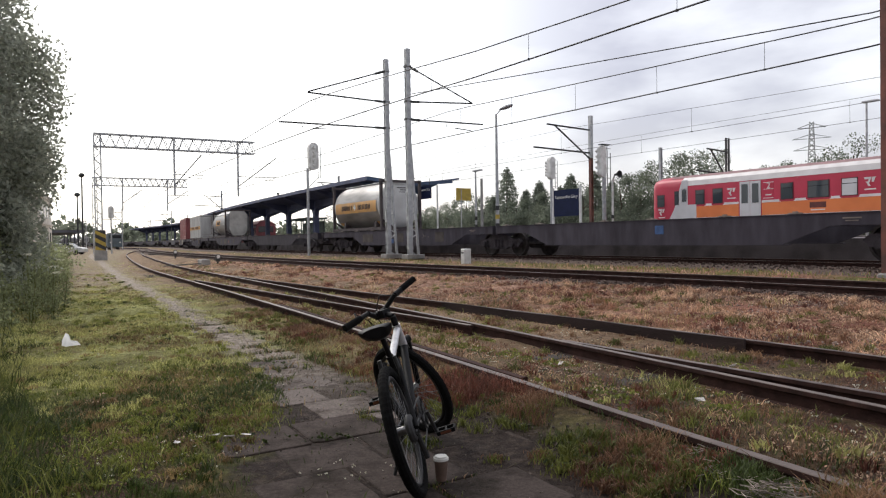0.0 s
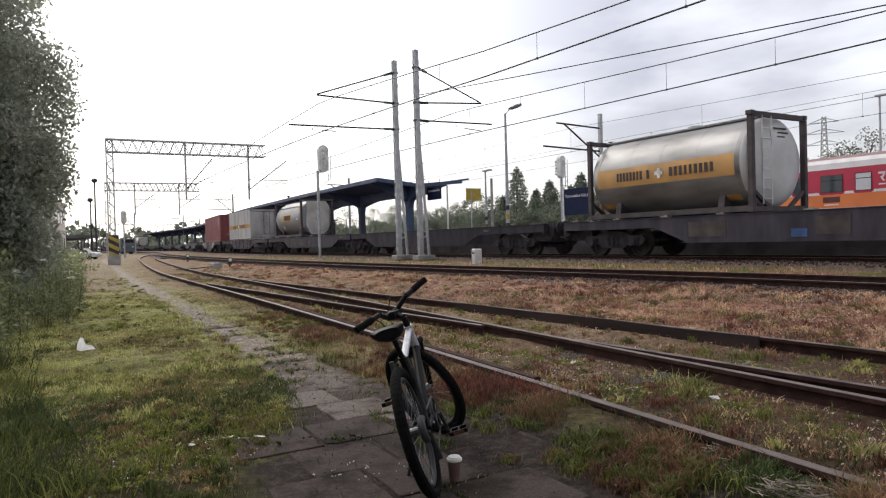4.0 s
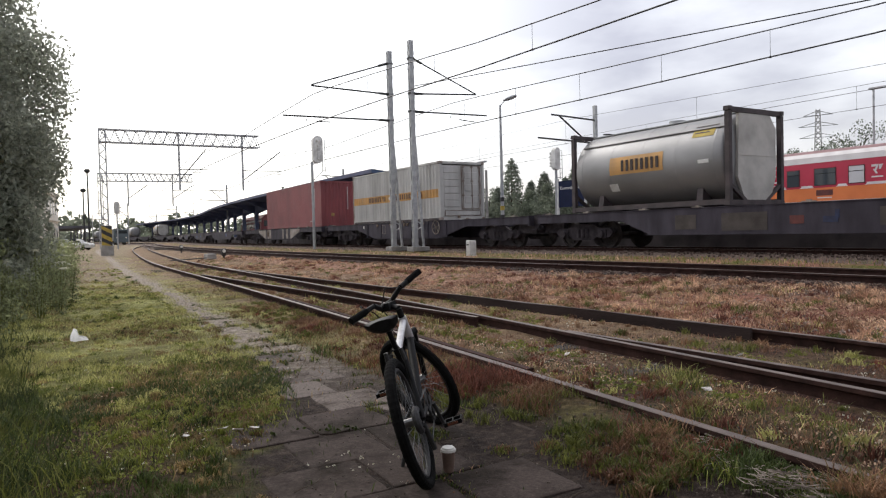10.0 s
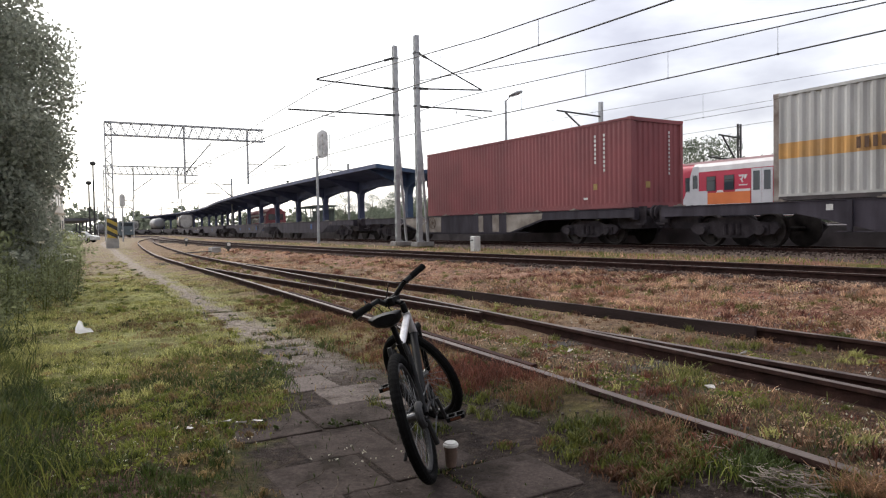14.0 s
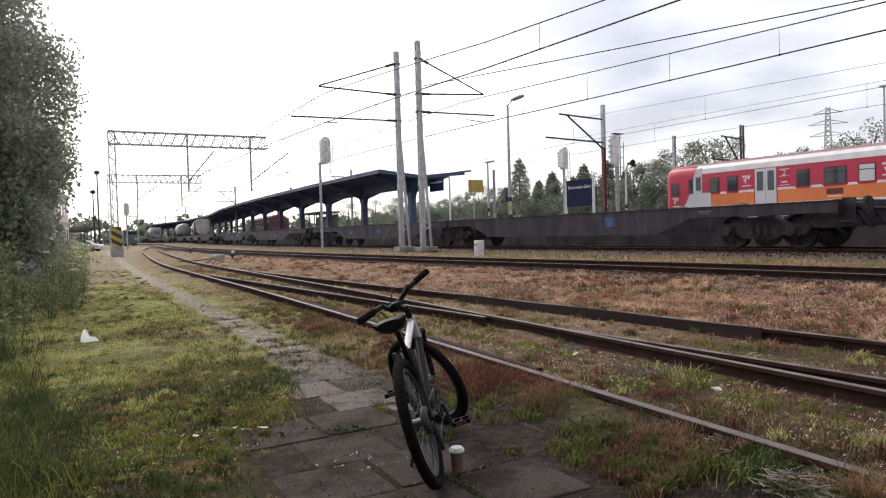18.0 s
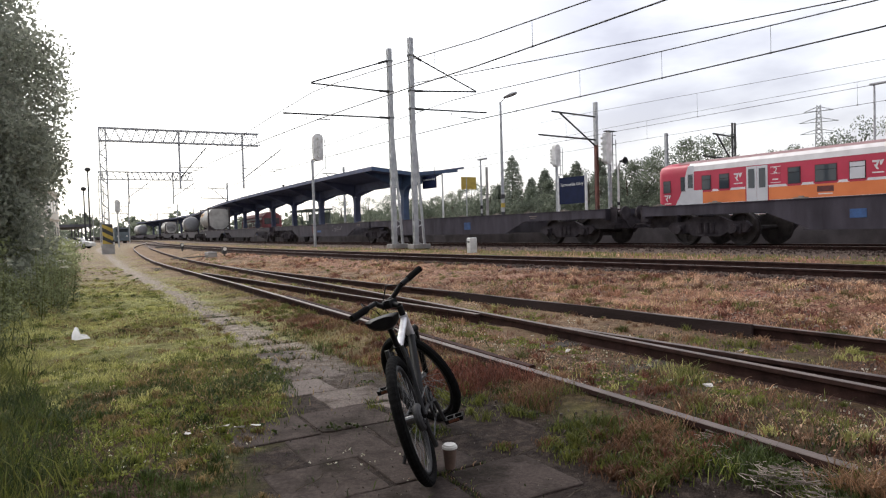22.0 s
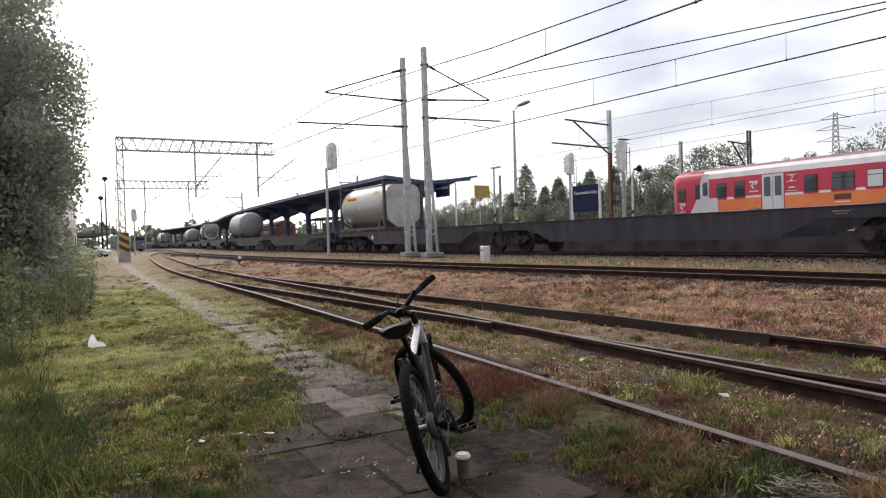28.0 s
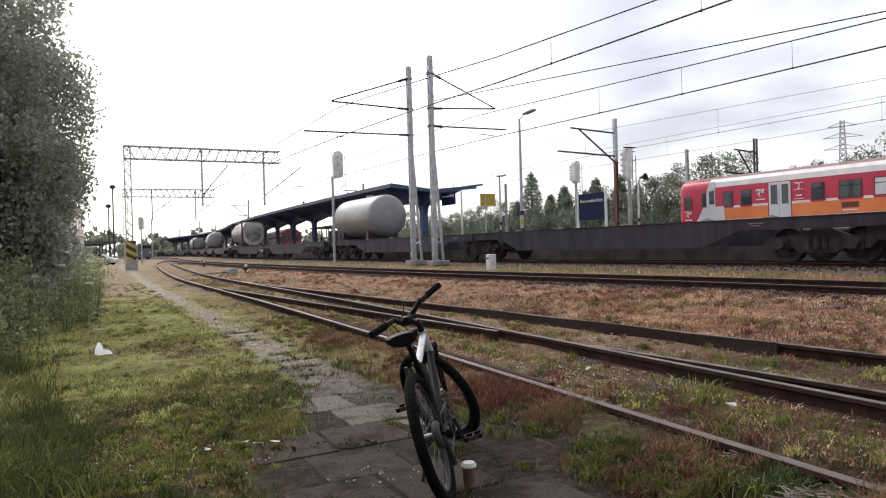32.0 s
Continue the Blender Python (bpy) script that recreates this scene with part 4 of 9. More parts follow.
def load(ob, qa, L, halves):
    """Put a load whose front stands at qa on the wagon that carries it."""
    for w, a, b in halves:
        if a - 3 <= qa + L / 2 <= b + 3:
            MOVERS.append((ob, a, b, (a + b) / 2 - (qa + L / 2)))
            return
    raise ValueError("no wagon under load")


HALVES = [(w, a, b) for w, a, b, _ in MOVERS]
red = box_container("shipping_container", 12.19, 2.80, M_RED, "faded maroon-red forty-foot shipping container", 0.2, 0.012, 0, M_RED)
load(red, -1.08, 12.19, HALVES)
grey = box_container("bulk_container", 9.125, 2.62, M_GREY, "pale grey corrugated thirty-foot container with an orange band", 0.278, 0.034, 1, M_GREYWORN)
load(grey, -14.9, 9.125, HALVES)
gw, off = next(w for w, a, b in HALVES if a == MOVERS[-1][1]), MOVERS[-1][3]
plate(gw, "white_plate", off - 3.1, 0.98, 0.16, 0.14, M_WHITE, "small white plate")
plate(gw, "blue_patch", off + 2.35, 0.86, 0.6, 0.22, M_BLUEDULL, "dull blue painted patch")
for x, y, dx, dz in ((-0.77, 1.05, 0.30, 0.02), (-0.77, 0.62, 0.30, 0.02), (-0.93, 0.835, 0.02, 0.45), (-0.61, 0.835, 0.02, 0.45)):
    plate(gw, "label_holder_rim", off + x, y, dx, dz, M_WAGONG, "worn grey rim of a label holder")
for x in (-1.45, 0.02, 1.42, 1.72, 3.2):
    bm = bmesh.new()
    box(bm, (off + x, -1.32, 1.08), (0.22, 0.05, 0.05))
    box(bm, (off + x, -1.32, 1.02), (0.08, 0.06, 0.09))
    part("twist_lock", bm, M_FRAMETAN, gw, "rusty tan folding twist lock")


def letter_bars(parent, x0, x1, z, h, y, material, n, seed, skip=()):
    """A line of lettering drawn as plain upright bars."""
    w = (x1 - x0) / n
    r = random.Random(seed)
    for i in range(n):
        if i not in skip:
            bm = bmesh.new()
            box(bm, (x0 + (i + 0.5) * w, y, z), (w * r.uniform(0.46, 0.62), 0.008, h))
            part("letter_bar", bm, material, parent, "dark block letter")


bm = bmesh.new()
corrugated(bm, 8.885, 1.02, 1.40, -1.209, -1, 0.278, 0.034)
part("orange_band", bm, M_ORANGE, grey, "faded orange band round the side")
letter_bars(grey, -2.6, -0.65, 1.22, 0.25, -1.215, M_LETTER, 11, 3, (8,))
letter_bars(grey, 0.35, 3.0, 1.22, 0.25, -1.215, M_LETTER, 12, 4)
bm = bmesh.new()
box(bm, (-0.12, -1.214, 1.22), (0.34, 0.012, 0.12))
box(bm, (-0.12, -1.214, 1.22), (0.12, 0.014, 0.34))
part("cross_mark", bm, M_WHITE, grey)
WHITE_BARS = [(x, -1.212, 2.35 - j * 0.14, 0.07, 0.008, 0.09) for x, n in ((4.55, 7), (4.95, 9)) for j in range(n)]
WHITE_BARS += [(4.1, -1.212, 0.35, 0.18, 0.008, 0.07)] + [(6.07, 0.55, 2.4 - j * 0.13, 0.008, 0.06, 0.08) for j in range(11)]
for x, y, z, dx, dy, dz in WHITE_BARS:
    bm = bmesh.new()
    box(bm, (x, y, z), (dx, dy, dz))
    part("white_marking", bm, M_WHITE, red, "white container marking")
for x, y, dx, dy in ((4.55, -1.212, 0.17, 0.008), (6.07, -0.45, 0.008, 0.2)):
    bm = bmesh.new()
    box(bm, (x, y, 0.72), (dx, dy, 0.2))
    part("yellow_label", bm, M_YELLOWDULL, red)


def dome(x, r, depth, k, n=8):
    return [(x + k * depth * math.sin(math.pi / 2 * i / n), r * max(0.0, math.cos(math.pi / 2 * i / n)) ** (0.62 if i < n else 1)) for i in range(1, n)] + [(x + k * depth, 0.0)]


END_SHEETS = {"sheet": [(-0.5, 0.14), (0.62, 0.14), (0.86, 0.75), (0.90, 2.1), (0.62, 2.46), (-0.74, 2.46), (-0.80, 0.75)],
              "eight": [(-0.45, 0.12), (0.45, 0.12), (0.95, 0.55), (1.03, 1.0), (1.03, 1.9), (0.93, 2.25), (0.7, 2.44), (-0.7, 2.44), (-0.93, 2.25), (-1.03, 1.9), (-1.03, 1.0), (-0.95, 0.55)]}


def tank_container(label, skin, frame, bulge, seed, band=None, name="tank_container", framed=True, endplate="", pale_end=False):
    """A twenty-foot tank in a steel frame; bulge: the depth of its rounded ends."""
    c = thing(name, label, "tank container", group="loads of the freight train")
    h, R, zc = 3.03, 1.225, 1.33
    bm = bmesh.new()
    b = (2.74 if endplate else 2.66) if framed else 2.55
    lathe(bm, [(-b - x, r) for x, r in reversed([(0.0 + d, q) for d, q in dome(0, R, bulge, 1)])] + [(-b, R)] + [(b * i / 6, R) for i in range(-5, 6)] + [(b, R)] + dome(b, R, bulge, 1), 40, Matrix.Translation((0, 0, zc)))
    part("barrel", bm, skin, c, smooth=True)
    if pale_end:
        bm = bmesh.new()
        lathe(bm, [(b + 0.002, R + 0.005), (b + 0.006, R + 0.005)] + [(x + 0.006, r) for x, r in dome(b, R, bulge, 1)], 40, Matrix.Translation((0, 0, zc)))
        part("end_cap", bm, M_TANKEND, c, "pale painted tank end", smooth=True)
    for x in (-2.5, -1.25, 0.0, 1.25, 2.5):
        bm = bmesh.new()
        lathe(bm, [(x - 0.03, R - 0.01), (x - 0.03, R + 0.004), (x + 0.03, R + 0.004), (x + 0.03, R - 0.01)], 40, Matrix.Translation((0, 0, zc)))
        part("hoop", bm, skin, c, smooth=True)
    if band:
        bm = bmesh.new()
        n = 6
        z0, z1 = band
        prev = None
        for i in range(n + 1):
            z = z0 + (z1 - z0) * i / n
            y = -math.sqrt(max(0, (R + 0.006) ** 2 - (z - zc) ** 2))
            row = [bm.verts.new((x, y, z)) for x in (-2.55, 2.5)]
            if prev:
                bm.faces.new((prev[0], prev[1], row[1], row[0]))
            prev = row
        part("orange_band", bm, M_ORANGE, c, "orange band along the barrel", smooth=True)
    if framed:
        for e in (-1, 1):
            for k in (-1, 1):
                bm = bmesh.new()
                box(bm, (e * (h - 0.08), 1.14 * k, 1.3), (0.15, 0.13, 2.36))
                part("corner_post", bm, frame, c, bevel=0.01)
                for z in (0.06, 2.55):
                    bm = bmesh.new()
                    box(bm, (e * (h - 0.09), 1.135 * k, z), (0.178, 0.165, 0.118))
                    part("corner_casting", bm, frame, c, bevel=0.008)
                bm = bmesh.new()
                beam(bm, (e * (h - 0.08), 1.08 * k, 0.55), (e * (h - 0.08), 0.45 * k, 0.12), 0.09, 0.09, (1, 0, 0))
                part("end_brace", bm, frame, c)
            for z in (0.08, 2.53):
                bm = bmesh.new()
                box(bm, (e * (h - 0.08), 0, z), (0.12, 2.16, 0.13))
                part("end_rail", bm, frame, c)
        for k in (-1, 1):
            bm = bmesh.new()
            box(bm, (0, 1.15 * k, 0.1), (5.8, 0.1, 0.15))
            part("bottom_rail", bm, frame, c)
            bm = bmesh.new()
            if endplate == "sheet":
                a_ = radians(40)
                bar(bm, (-2.66, (R + 0.01) * math.cos(a_) * k, zc + (R + 0.03) * math.sin(a_)), (2.8, (R + 0.01) * math.cos(a_) * k, zc + (R + 0.03) * math.sin(a_)), 0.034, None, 8)
                part("heating_pipe", bm, skin, c)
            else:
                bar(bm, (-2.9, 0.42 * k, 2.56), (2.9, 0.42 * k, 2.56), 0.02, None, 6)
                part("walkway_edge", bm, M_STEEL, c)
        bm = bmesh.new()
        for y in (-0.28, 0.0, 0.28):
            box(bm, (0, y, 2.54), (5.6, 0.2, 0.03))
        part("walkway", bm, M_STEEL, c)
    for x in (-1.9, 1.9):
        bm = bmesh.new()
        slab(bm, [(-1.0, 0.03), (1.0, 0.03), (0.93, 0.52), (0.6, 0.30), (0, 0.2), (-0.6, 0.30), (-0.93, 0.52)], x - 0.1, x + 0.1, "x")
        part("saddle", bm, frame, c)
    bm = bmesh.new()
    bar(bm, (0.4, 0, zc + R - 0.02), (0.4, 0, zc + R + 0.10), 0.25, None, 16)
    part("manlid", bm, M_STEEL, c)
    if endplate:
        bm = bmesh.new()
        slab(bm, END_SHEETS[endplate], 2.9, 2.985, "x")
        box(bm, (2.99, 0, 1.35), (0.02, 1.34, 0.03))
        part("end_cladding", bm, M_ENDSHEET, c, "dull metal cladding sheet over the tank end")
    return c


def ladder(parent, x, y):
    bm = bmesh.new()
    for k in (-0.19, 0.19):
        bar(bm, (x, y + k, 0.2), (x, y + k, 2.5), 0.018, None, 6)
    for i in range(9):
        bar(bm, (x, y - 0.19, 0.35 + i * 0.26), (x, y + 0.19, 0.35 + i * 0.26), 0.014, None, 6)
    part("ladder", bm, M_WHITE, parent, "white steel end ladder")


def panel_on_barrel(parent, name, x0, x1, z0, z1, material, R=1.225, zc=1.33, lift=0.009):
    bm = bmesh.new()
    prev = None
    for i in range(5):
        z = z0 + (z1 - z0) * i / 4
        y = -math.sqrt((R + lift) ** 2 - (z - zc) ** 2)
        row = [bm.verts.new((x, y, z)) for x in (x0, x1)]
        if prev:
            bm.faces.new((prev[0], prev[1], row[1], row[0]))
        prev = row
    return part(name, bm, material, parent)


t1 = tank_container("silver tank container with an orange band in a rusty frame", M_TANKDIRTY, M_FRAME, 0.36, 1, band=(1.0, 1.58), pale_end=True)
ladder(t1, 3.0, -0.55)
letter_bars(t1, -1.7, -0.35, 1.29, 0.26, -1.24, M_DARK, 10, 5, (8,))
letter_bars(t1, 0.35, 1.9, 1.29, 0.26, -1.24, M_DARK, 9, 6)
bm = bmesh.new()
box(bm, (0.0, -1.24, 1.29), (0.3, 0.012, 0.11))
box(bm, (0.0, -1.24, 1.29), (0.11, 0.014, 0.3))
part("cross_mark", bm, M_WHITE, t1)
bm = bmesh.new()
for i in range(4):
    box(bm, (2.955 - 0.02 * i * 0, 0.05 + 0.1 * (i % 2), 2.2 - 0.11 * i), (0.1, 0.5 - 0.08 * i, 0.035))
part("end_stencil_bars", bm, M_DARK, t1)
bm = bmesh.new()
slab(bm, [(-0.95, 1.35), (-0.82, 1.55), (-0.69, 1.35), (-0.82, 1.15)], 2.86, 2.90, "x")
part("hazard_diamond", bm, M_REDPLATE, t1)
for x in (-2.6, 1.9):
    panel_on_barrel(t1, "orange_label", x, x + 0.55, 0.35, 0.5, M_ORANGE)
load(t1, -63.3, 6.06, HALVES)
t2 = tank_container("dull aluminium tank container in a dark brown frame", M_TANK, M_FRAME, 0.2, 2, endplate="sheet")
panel_on_barrel(t2, "orange_panel", -1.25, 0.85, 1.12, 1.66, M_ORANGE)
letter_bars(t2, -0.8, 0.75, 1.38, 0.34, -1.245, M_DARK, 8, 7)
panel_on_barrel(t2, "yellow_label", 1.75, 2.45, 1.92, 2.12, M_YELLOW)
panel_on_barrel(t2, "white_label", -1.35, -1.0, 0.62, 0.85, M_WHITE)
panel_on_barrel(t2, "white_label", 2.05, 2.4, 1.18, 1.28, M_WHITE)
panel_on_barrel(t2, "stencil_bar", 1.75, 2.5, 2.2, 2.235, M_DARK)
panel_on_barrel(t2, "stencil_bar", 1.8, 2.3, 2.02, 2.05, M_DARK)
load(t2, -29.3, 6.06, HALVES)
t3 = tank_container("clean grey tank container in a maroon frame", M_TANK, M_FRAME, 0.2, 3, endplate="eight")
panel_on_barrel(t3, "orange_panel", -2.45, -0.6, 1.62, 2.06, M_ORANGE)
letter_bars(t3, -1.95, -0.7, 1.8, 0.26, -1.15, M_DARK, 8, 8)
panel_on_barrel(t3, "white_label", -2.25, -1.75, 0.55, 0.8, M_WHITE)
panel_on_barrel(t3, "yellow_label", 1.9, 2.3, 1.85, 2.05, M_YELLOW)
for z in (1.98, 2.06, 2.14):
    panel_on_barrel(t3, "stencil_bar", 1.35, 2.05, z, z + 0.03, M_DARK)
panel_on_barrel(t3, "round_mark", -0.12, 0.02, 1.22, 1.34, M_WHITE)
plate(HALVES[11][0], "white_plate", -4.6, 0.78, 0.2, 0.2, M_WHITE)
load(t3, 116.6, 6.06, HALVES)
t4 = tank_container("grey swap tank with rounded ends and a low handrail", M_TANK, M_FRAME, 0.55, 4, framed=False)
load(t4, 151.6, 6.06, HALVES)
t5 = tank_container("grey tank container with a tan end sheet", M_TANKDIRTY, M_FRAME, 0.30, 5, endplate="eight")
load(t5, 186.6, 6.06, HALVES)
t6 = tank_container("pale swap tank with rounded ends", M_TANK, M_FRAME, 0.55, 6, framed=False)
load(t6, 221.6, 6.06, HALVES)
t7 = tank_container("pale tank container far down the train", M_TANK, M_FRAME, 0.30, 7)
load(t7, 256.6, 6.06, HALVES)


def motions():
    """The freight train rolls along its track, gathering speed, and its wheels turn."""
    for ob, qf, qr, off in MOVERS:
        rows = []
        for t in TIMES:
            m = track_pose(qf, qr, t)
            if off is not None:
                m = m @ Matrix.Translation((off, 0, DECK))
            rows.append((t, m))
        walk(ob, rows)
    first = WHEELSETS[0]
    rows = [(i / 15, Matrix.Rotation(gone(i / 15) / 0.46, 4, "Y")) for i in range(481)]
    walk(first, rows)
    for w in WHEELSETS[1:]:
        w.rotation_mode = "QUATERNION"
        ad = w.animation_data_create()
        ad.action = first.animation_data.action
        ad.action_slot = first.animation_data.action_slot


# ---- platform and its canopy ----
def strip(name, s0, s1, o0, o1, z0, z1, material, label, category, step=4.0, kind="structure"):
    """A long raised body along the line."""
    bm = bmesh.new()
    n = max(2, int((s1 - s0) / step) + 1)
    rows = []
    for i in range(n):
        s = s0 + (s1 - s0) * i / (n - 1)
        rows.append([bm.verts.new(at(s, o, z)) for o, z in ((o0, z0), (o1, z0), (o1, z1), (o0, z1))])
    for a, b in zip(rows, rows[1:]):
        for i in range(4):
            j = (i + 1) % 4
            bm.faces.new((a[i], a[j], b[j], b[i]))
    bm.faces.new(rows[0][::-1])
    bm.faces.new(rows[-1])
    return tagged(part(name, bm, material), label, category, kind=kind)


M_PAVE = mat("platform_paving", (0.26, 0.25, 0.24), (0.18, 0.17, 0.165), 0.9, 0.0, 1.5, bump=0.2)
# Darker than the other platform's paving: shade behind the wagons put into the colour.
M_PLATWALL = mat("shade_dark_platform", (0.13, 0.115, 0.125), (0.065, 0.057, 0.062), 0.9, 0.0, 1.5, bump=0.2)
strip("platform_1", -70, 200, 1.78, 8.2, 0.2, 1.1, M_PLATWALL, "grey concrete island platform beside the tracks", "platform")
strip("platform_2", -70, 120, 17.3, 20.5, 0.2, 1.1, M_PAVE, "grey concrete platform behind the red train", "platform")
track3 = thing("middle_track", "track between the platforms", "railway track", kind="structure")
rail_run("rail", lambda s: 10.2 - GAUGE / 2, -90, 300, Z_TRAIN, track3, 3.0)
rail_run("rail", lambda s: 10.2 + GAUGE / 2, -90, 300, Z_TRAIN, track3, 3.0)

canopy = thing("platform_canopy", "dark blue-grey butterfly-roofed platform canopy on arched columns", "canopy")
C_S0, C_S1, C_O = 16.6, 182.0, 5.0


def canopy_wing(name, o0, z0, o1, z1, th):
    bm = bmesh.new()
    n = 60
    rows = []
    for i in range(n + 1):
        s = C_S0 + (C_S1 - C_S0) * i / n
        rows.append([bm.verts.new(at(s, o, z)) for o, z in ((o0, z0), (o1, z1), (o1, z1 + th), (o0, z0 + th))])
    for a, b in zip(rows, rows[1:]):
        for i in range(4):
            j = (i + 1) % 4
            bm.faces.new((a[i], a[j], b[j], b[i]))
    bm.faces.new(rows[0][::-1])
    bm.faces.new(rows[-1])
    return part(name, bm, M_ROOF, canopy)


canopy_wing("roof_wing", C_O, 4.78, 1.95, 5.1, 0.14)
canopy_wing("roof_wing", C_O, 4.78, 8.9, 5.3, 0.12)
bm = bmesh.new()
for o0, z0, o1, z1 in ((1.9, 5.27, C_O, 4.95), (C_O, 4.95, 8.3, 5.27)):
    beam(bm, at(C_S0 - 0.06, o0, z0 - 0.1), at(C_S0 - 0.06, o1, z1 - 0.1), 0.08, 0.24)
part("end_fascia", bm, M_CANBLUE, canopy, "bright blue fascia at the canopy end")
bm = bmesh.new()
pts = [at(s, 1.92, 5.16) for s in np.linspace(C_S0, C_S1, 50)]
sweep(bm, pts, [(-0.03, -0.12), (0.03, -0.12), (0.03, 0.13), (-0.03, 0.13)])
part("edge_fascia", bm, M_ROOF, canopy)
BAY = 8.25
n_col = int((C_S1 - 18.06) / BAY) + 1
for k in range(n_col):
    s = 18.06 + BAY * k
    bm = bmesh.new()
    m = along(s, C_O, 0)
    slab(bm, [(-0.24, 1.1), (0.24, 1.1), (0.21, 3.45), (0.36, 3.85), (0.7, 4.1), (1.3, 4.22), (1.3, 4.8), (-1.3, 4.8), (-1.3, 4.22), (-0.7, 4.1), (-0.36, 3.85), (-0.21, 3.45)], -0.2, 0.2)
    slab(bm, [(-0.2, 3.9), (0.2, 3.9), (2.9, 5.02), (2.9, 5.12), (0, 4.8), (-2.9, 5.12), (-2.9, 5.02)], -0.15, 0.15, "x")
    bm.transform(m)
    part("column", bm, M_CANBLUE if k == 0 else M_ROOF, canopy)
    if k + 1 < n_col:
        bm = bmesh.new()
        a, b = at(s + 1.25, C_O, 4.52), at(s + BAY - 1.25, C_O, 4.52)
        beam(bm, a, b, 0.36, 0.58)
        part("ridge_beam", bm, M_ROOF, canopy)
for s, z in ((40, 5.25), (70, 5.25), (100, 5.25)):
    bm = bmesh.new()
    bar(bm, at(s, 3.2, 4.95), at(s, 3.2, 5.7), 0.08, None, 8)
    bar(bm, at(s, 3.2, 5.7), at(s, 3.2, 5.8), 0.14, None, 8)
    part("roof_vent", bm, M_IRON, canopy)


def sign_board(s, o, z0, z1, w, posts, label, lettering, size):
    """A board across the view: blue with white letters, facing the tracks."""
    m = along(s, o, 0)
    sg = thing("station_sign", label, "sign", m)
    bm = bmesh.new()
    box(bm, (0, 0, (z0 + z1) / 2), (w, 0.06, z1 - z0))
    part("board", bm, M_SIGN, sg)
    if posts:
        for k in (-1, 1):
            bm = bmesh.new()
            bar(bm, (k * (w / 2 + 0.07), 0, 1.1), (k * (w / 2 + 0.07), 0, z1 + 0.14), 0.07, None, 10)
            part("post", bm, M_WHITE, sg)
    else:
        for k in (-1, 1):
            bm = bmesh.new()
            bar(bm, (k * w * 0.4, 0, z1), (k * w * 0.4, 0, z1 + 0.5), 0.02, None, 6)
            part("hanger", bm, M_IRON, sg)
    text("lettering", lettering, size, Matrix.Translation((0, -0.034, z0 + (z1 - z0) * 0.72)) @ Matrix.Rotation(math.pi / 2, 4, "X"), M_WHITE, sg)
    return sg


sign_board(4.3, 7.6, 2.35, 3.75, 1.9, True, "navy blue station name board on white posts", "Tarnowskie Góry", 0.24)
sign_board(16.2, 5.9, 3.9, 4.72, 1.75, False, "navy blue name board hung under the canopy end", "Tarnowskie Góry", 0.22)
bm = bmesh.new()
bar(bm, at(15.2, 6.3, 1.1), at(15.2, 6.3, 4.75), 0.07, 0.06, 10)
tagged(part("white_post", bm, M_WHITE), "thin white steel post beside the hanging name board", "post")


def lamp_post(s, o, z0, z1, label, arm=0.7, r=0.07, stripes=True, group="platform lamps"):
    m = along(s, o, 0)
    lp = thing("street_lamp", label, "lamp post", m, group)
    bm = bmesh.new()
    bar(bm, (0, 0, z0), (0, 0, z1), r * 1.25, r * 0.7, 12)
    part("pole", bm, M_STEEL, lp, smooth=True)
    if stripes:
        for i in range(4):
            bm = bmesh.new()
            bar(bm, (0, 0, z0 + 0.25 + 0.5 * i), (0, 0, z0 + 0.5 + 0.5 * i), r * 1.25 + 0.012, r * 1.22 + 0.012, 12)
            part("warning_stripe", bm, M_IRON if i % 2 else M_YELLOW, lp)
    bm = bmesh.new()
    bar(bm, (0, 0, z1 - 0.05), (arm * 0.35, arm * 0.2, z1 + 0.25), 0.03, None, 8)
    part("arm", bm, M_STEEL, lp)
    bm = bmesh.new()
    lathe(bm, [(-0.05, 0), (0.0, 0.1), (0.2, 0.19), (0.5, 0.2), (0.74, 0.13), (0.82, 0)], 14,
          Matrix.Translation((arm * 0.25, arm * 0.15, z1 + 0.24)) @ Matrix.Rotation(radians(35), 4, "Z") @ Matrix.Rotation(radians(-14), 4, "Y") @ Matrix.Diagonal((1, 1, 0.55, 1)))
    part("lantern", bm, M_STEEL, lp, smooth=True)
    return lp


lamp_post(8.9, 6.5, 1.1, 8.35, "tall grey platform lamp with a hooded lantern", 0.8, 0.09)


def lamp_t(s, o, z1, label):
    m = along(s, o, 0)
    lp = thing("platform_lamp", label, "lamp post", m, "platform lamps")
    bm = bmesh.new()
    bar(bm, (0, 0, 1.1), (0, 0, z1), 0.07, 0.05, 10)
    part("pole", bm, M_STEEL, lp)
    bm = bmesh.new()
    box(bm, (0.2, 0, z1 + 0.03), (0.8, 0.25, 0.1))
    part("lantern", bm, M_STEEL, lp, bevel=0.02)
    for i in range(3):
        bm = bmesh.new()
        bar(bm, (0, 0, 1.4 + 0.5 * i), (0, 0, 1.62 + 0.5 * i), 0.082, None, 10)
        part("warning_stripe", bm, M_IRON, lp)


lamp_t(12.5, 7.5, 5.45, "grey platform lamp with a flat lantern")
lamp_t(-4.2, 21.0, 8.1, "tall lamp with a flat double lantern behind the red train")
bm = bmesh.new()
bar(bm, at(12.0, 7.6, 1.1), at(12.0, 7.6, 4.95), 0.1, 0.08, 10)
tagged(part("concrete_post", bm, M_CONC), "pale concrete post on the platform", "post")
bm = bmesh.new()
m = along(14.6, 7.7, 0)
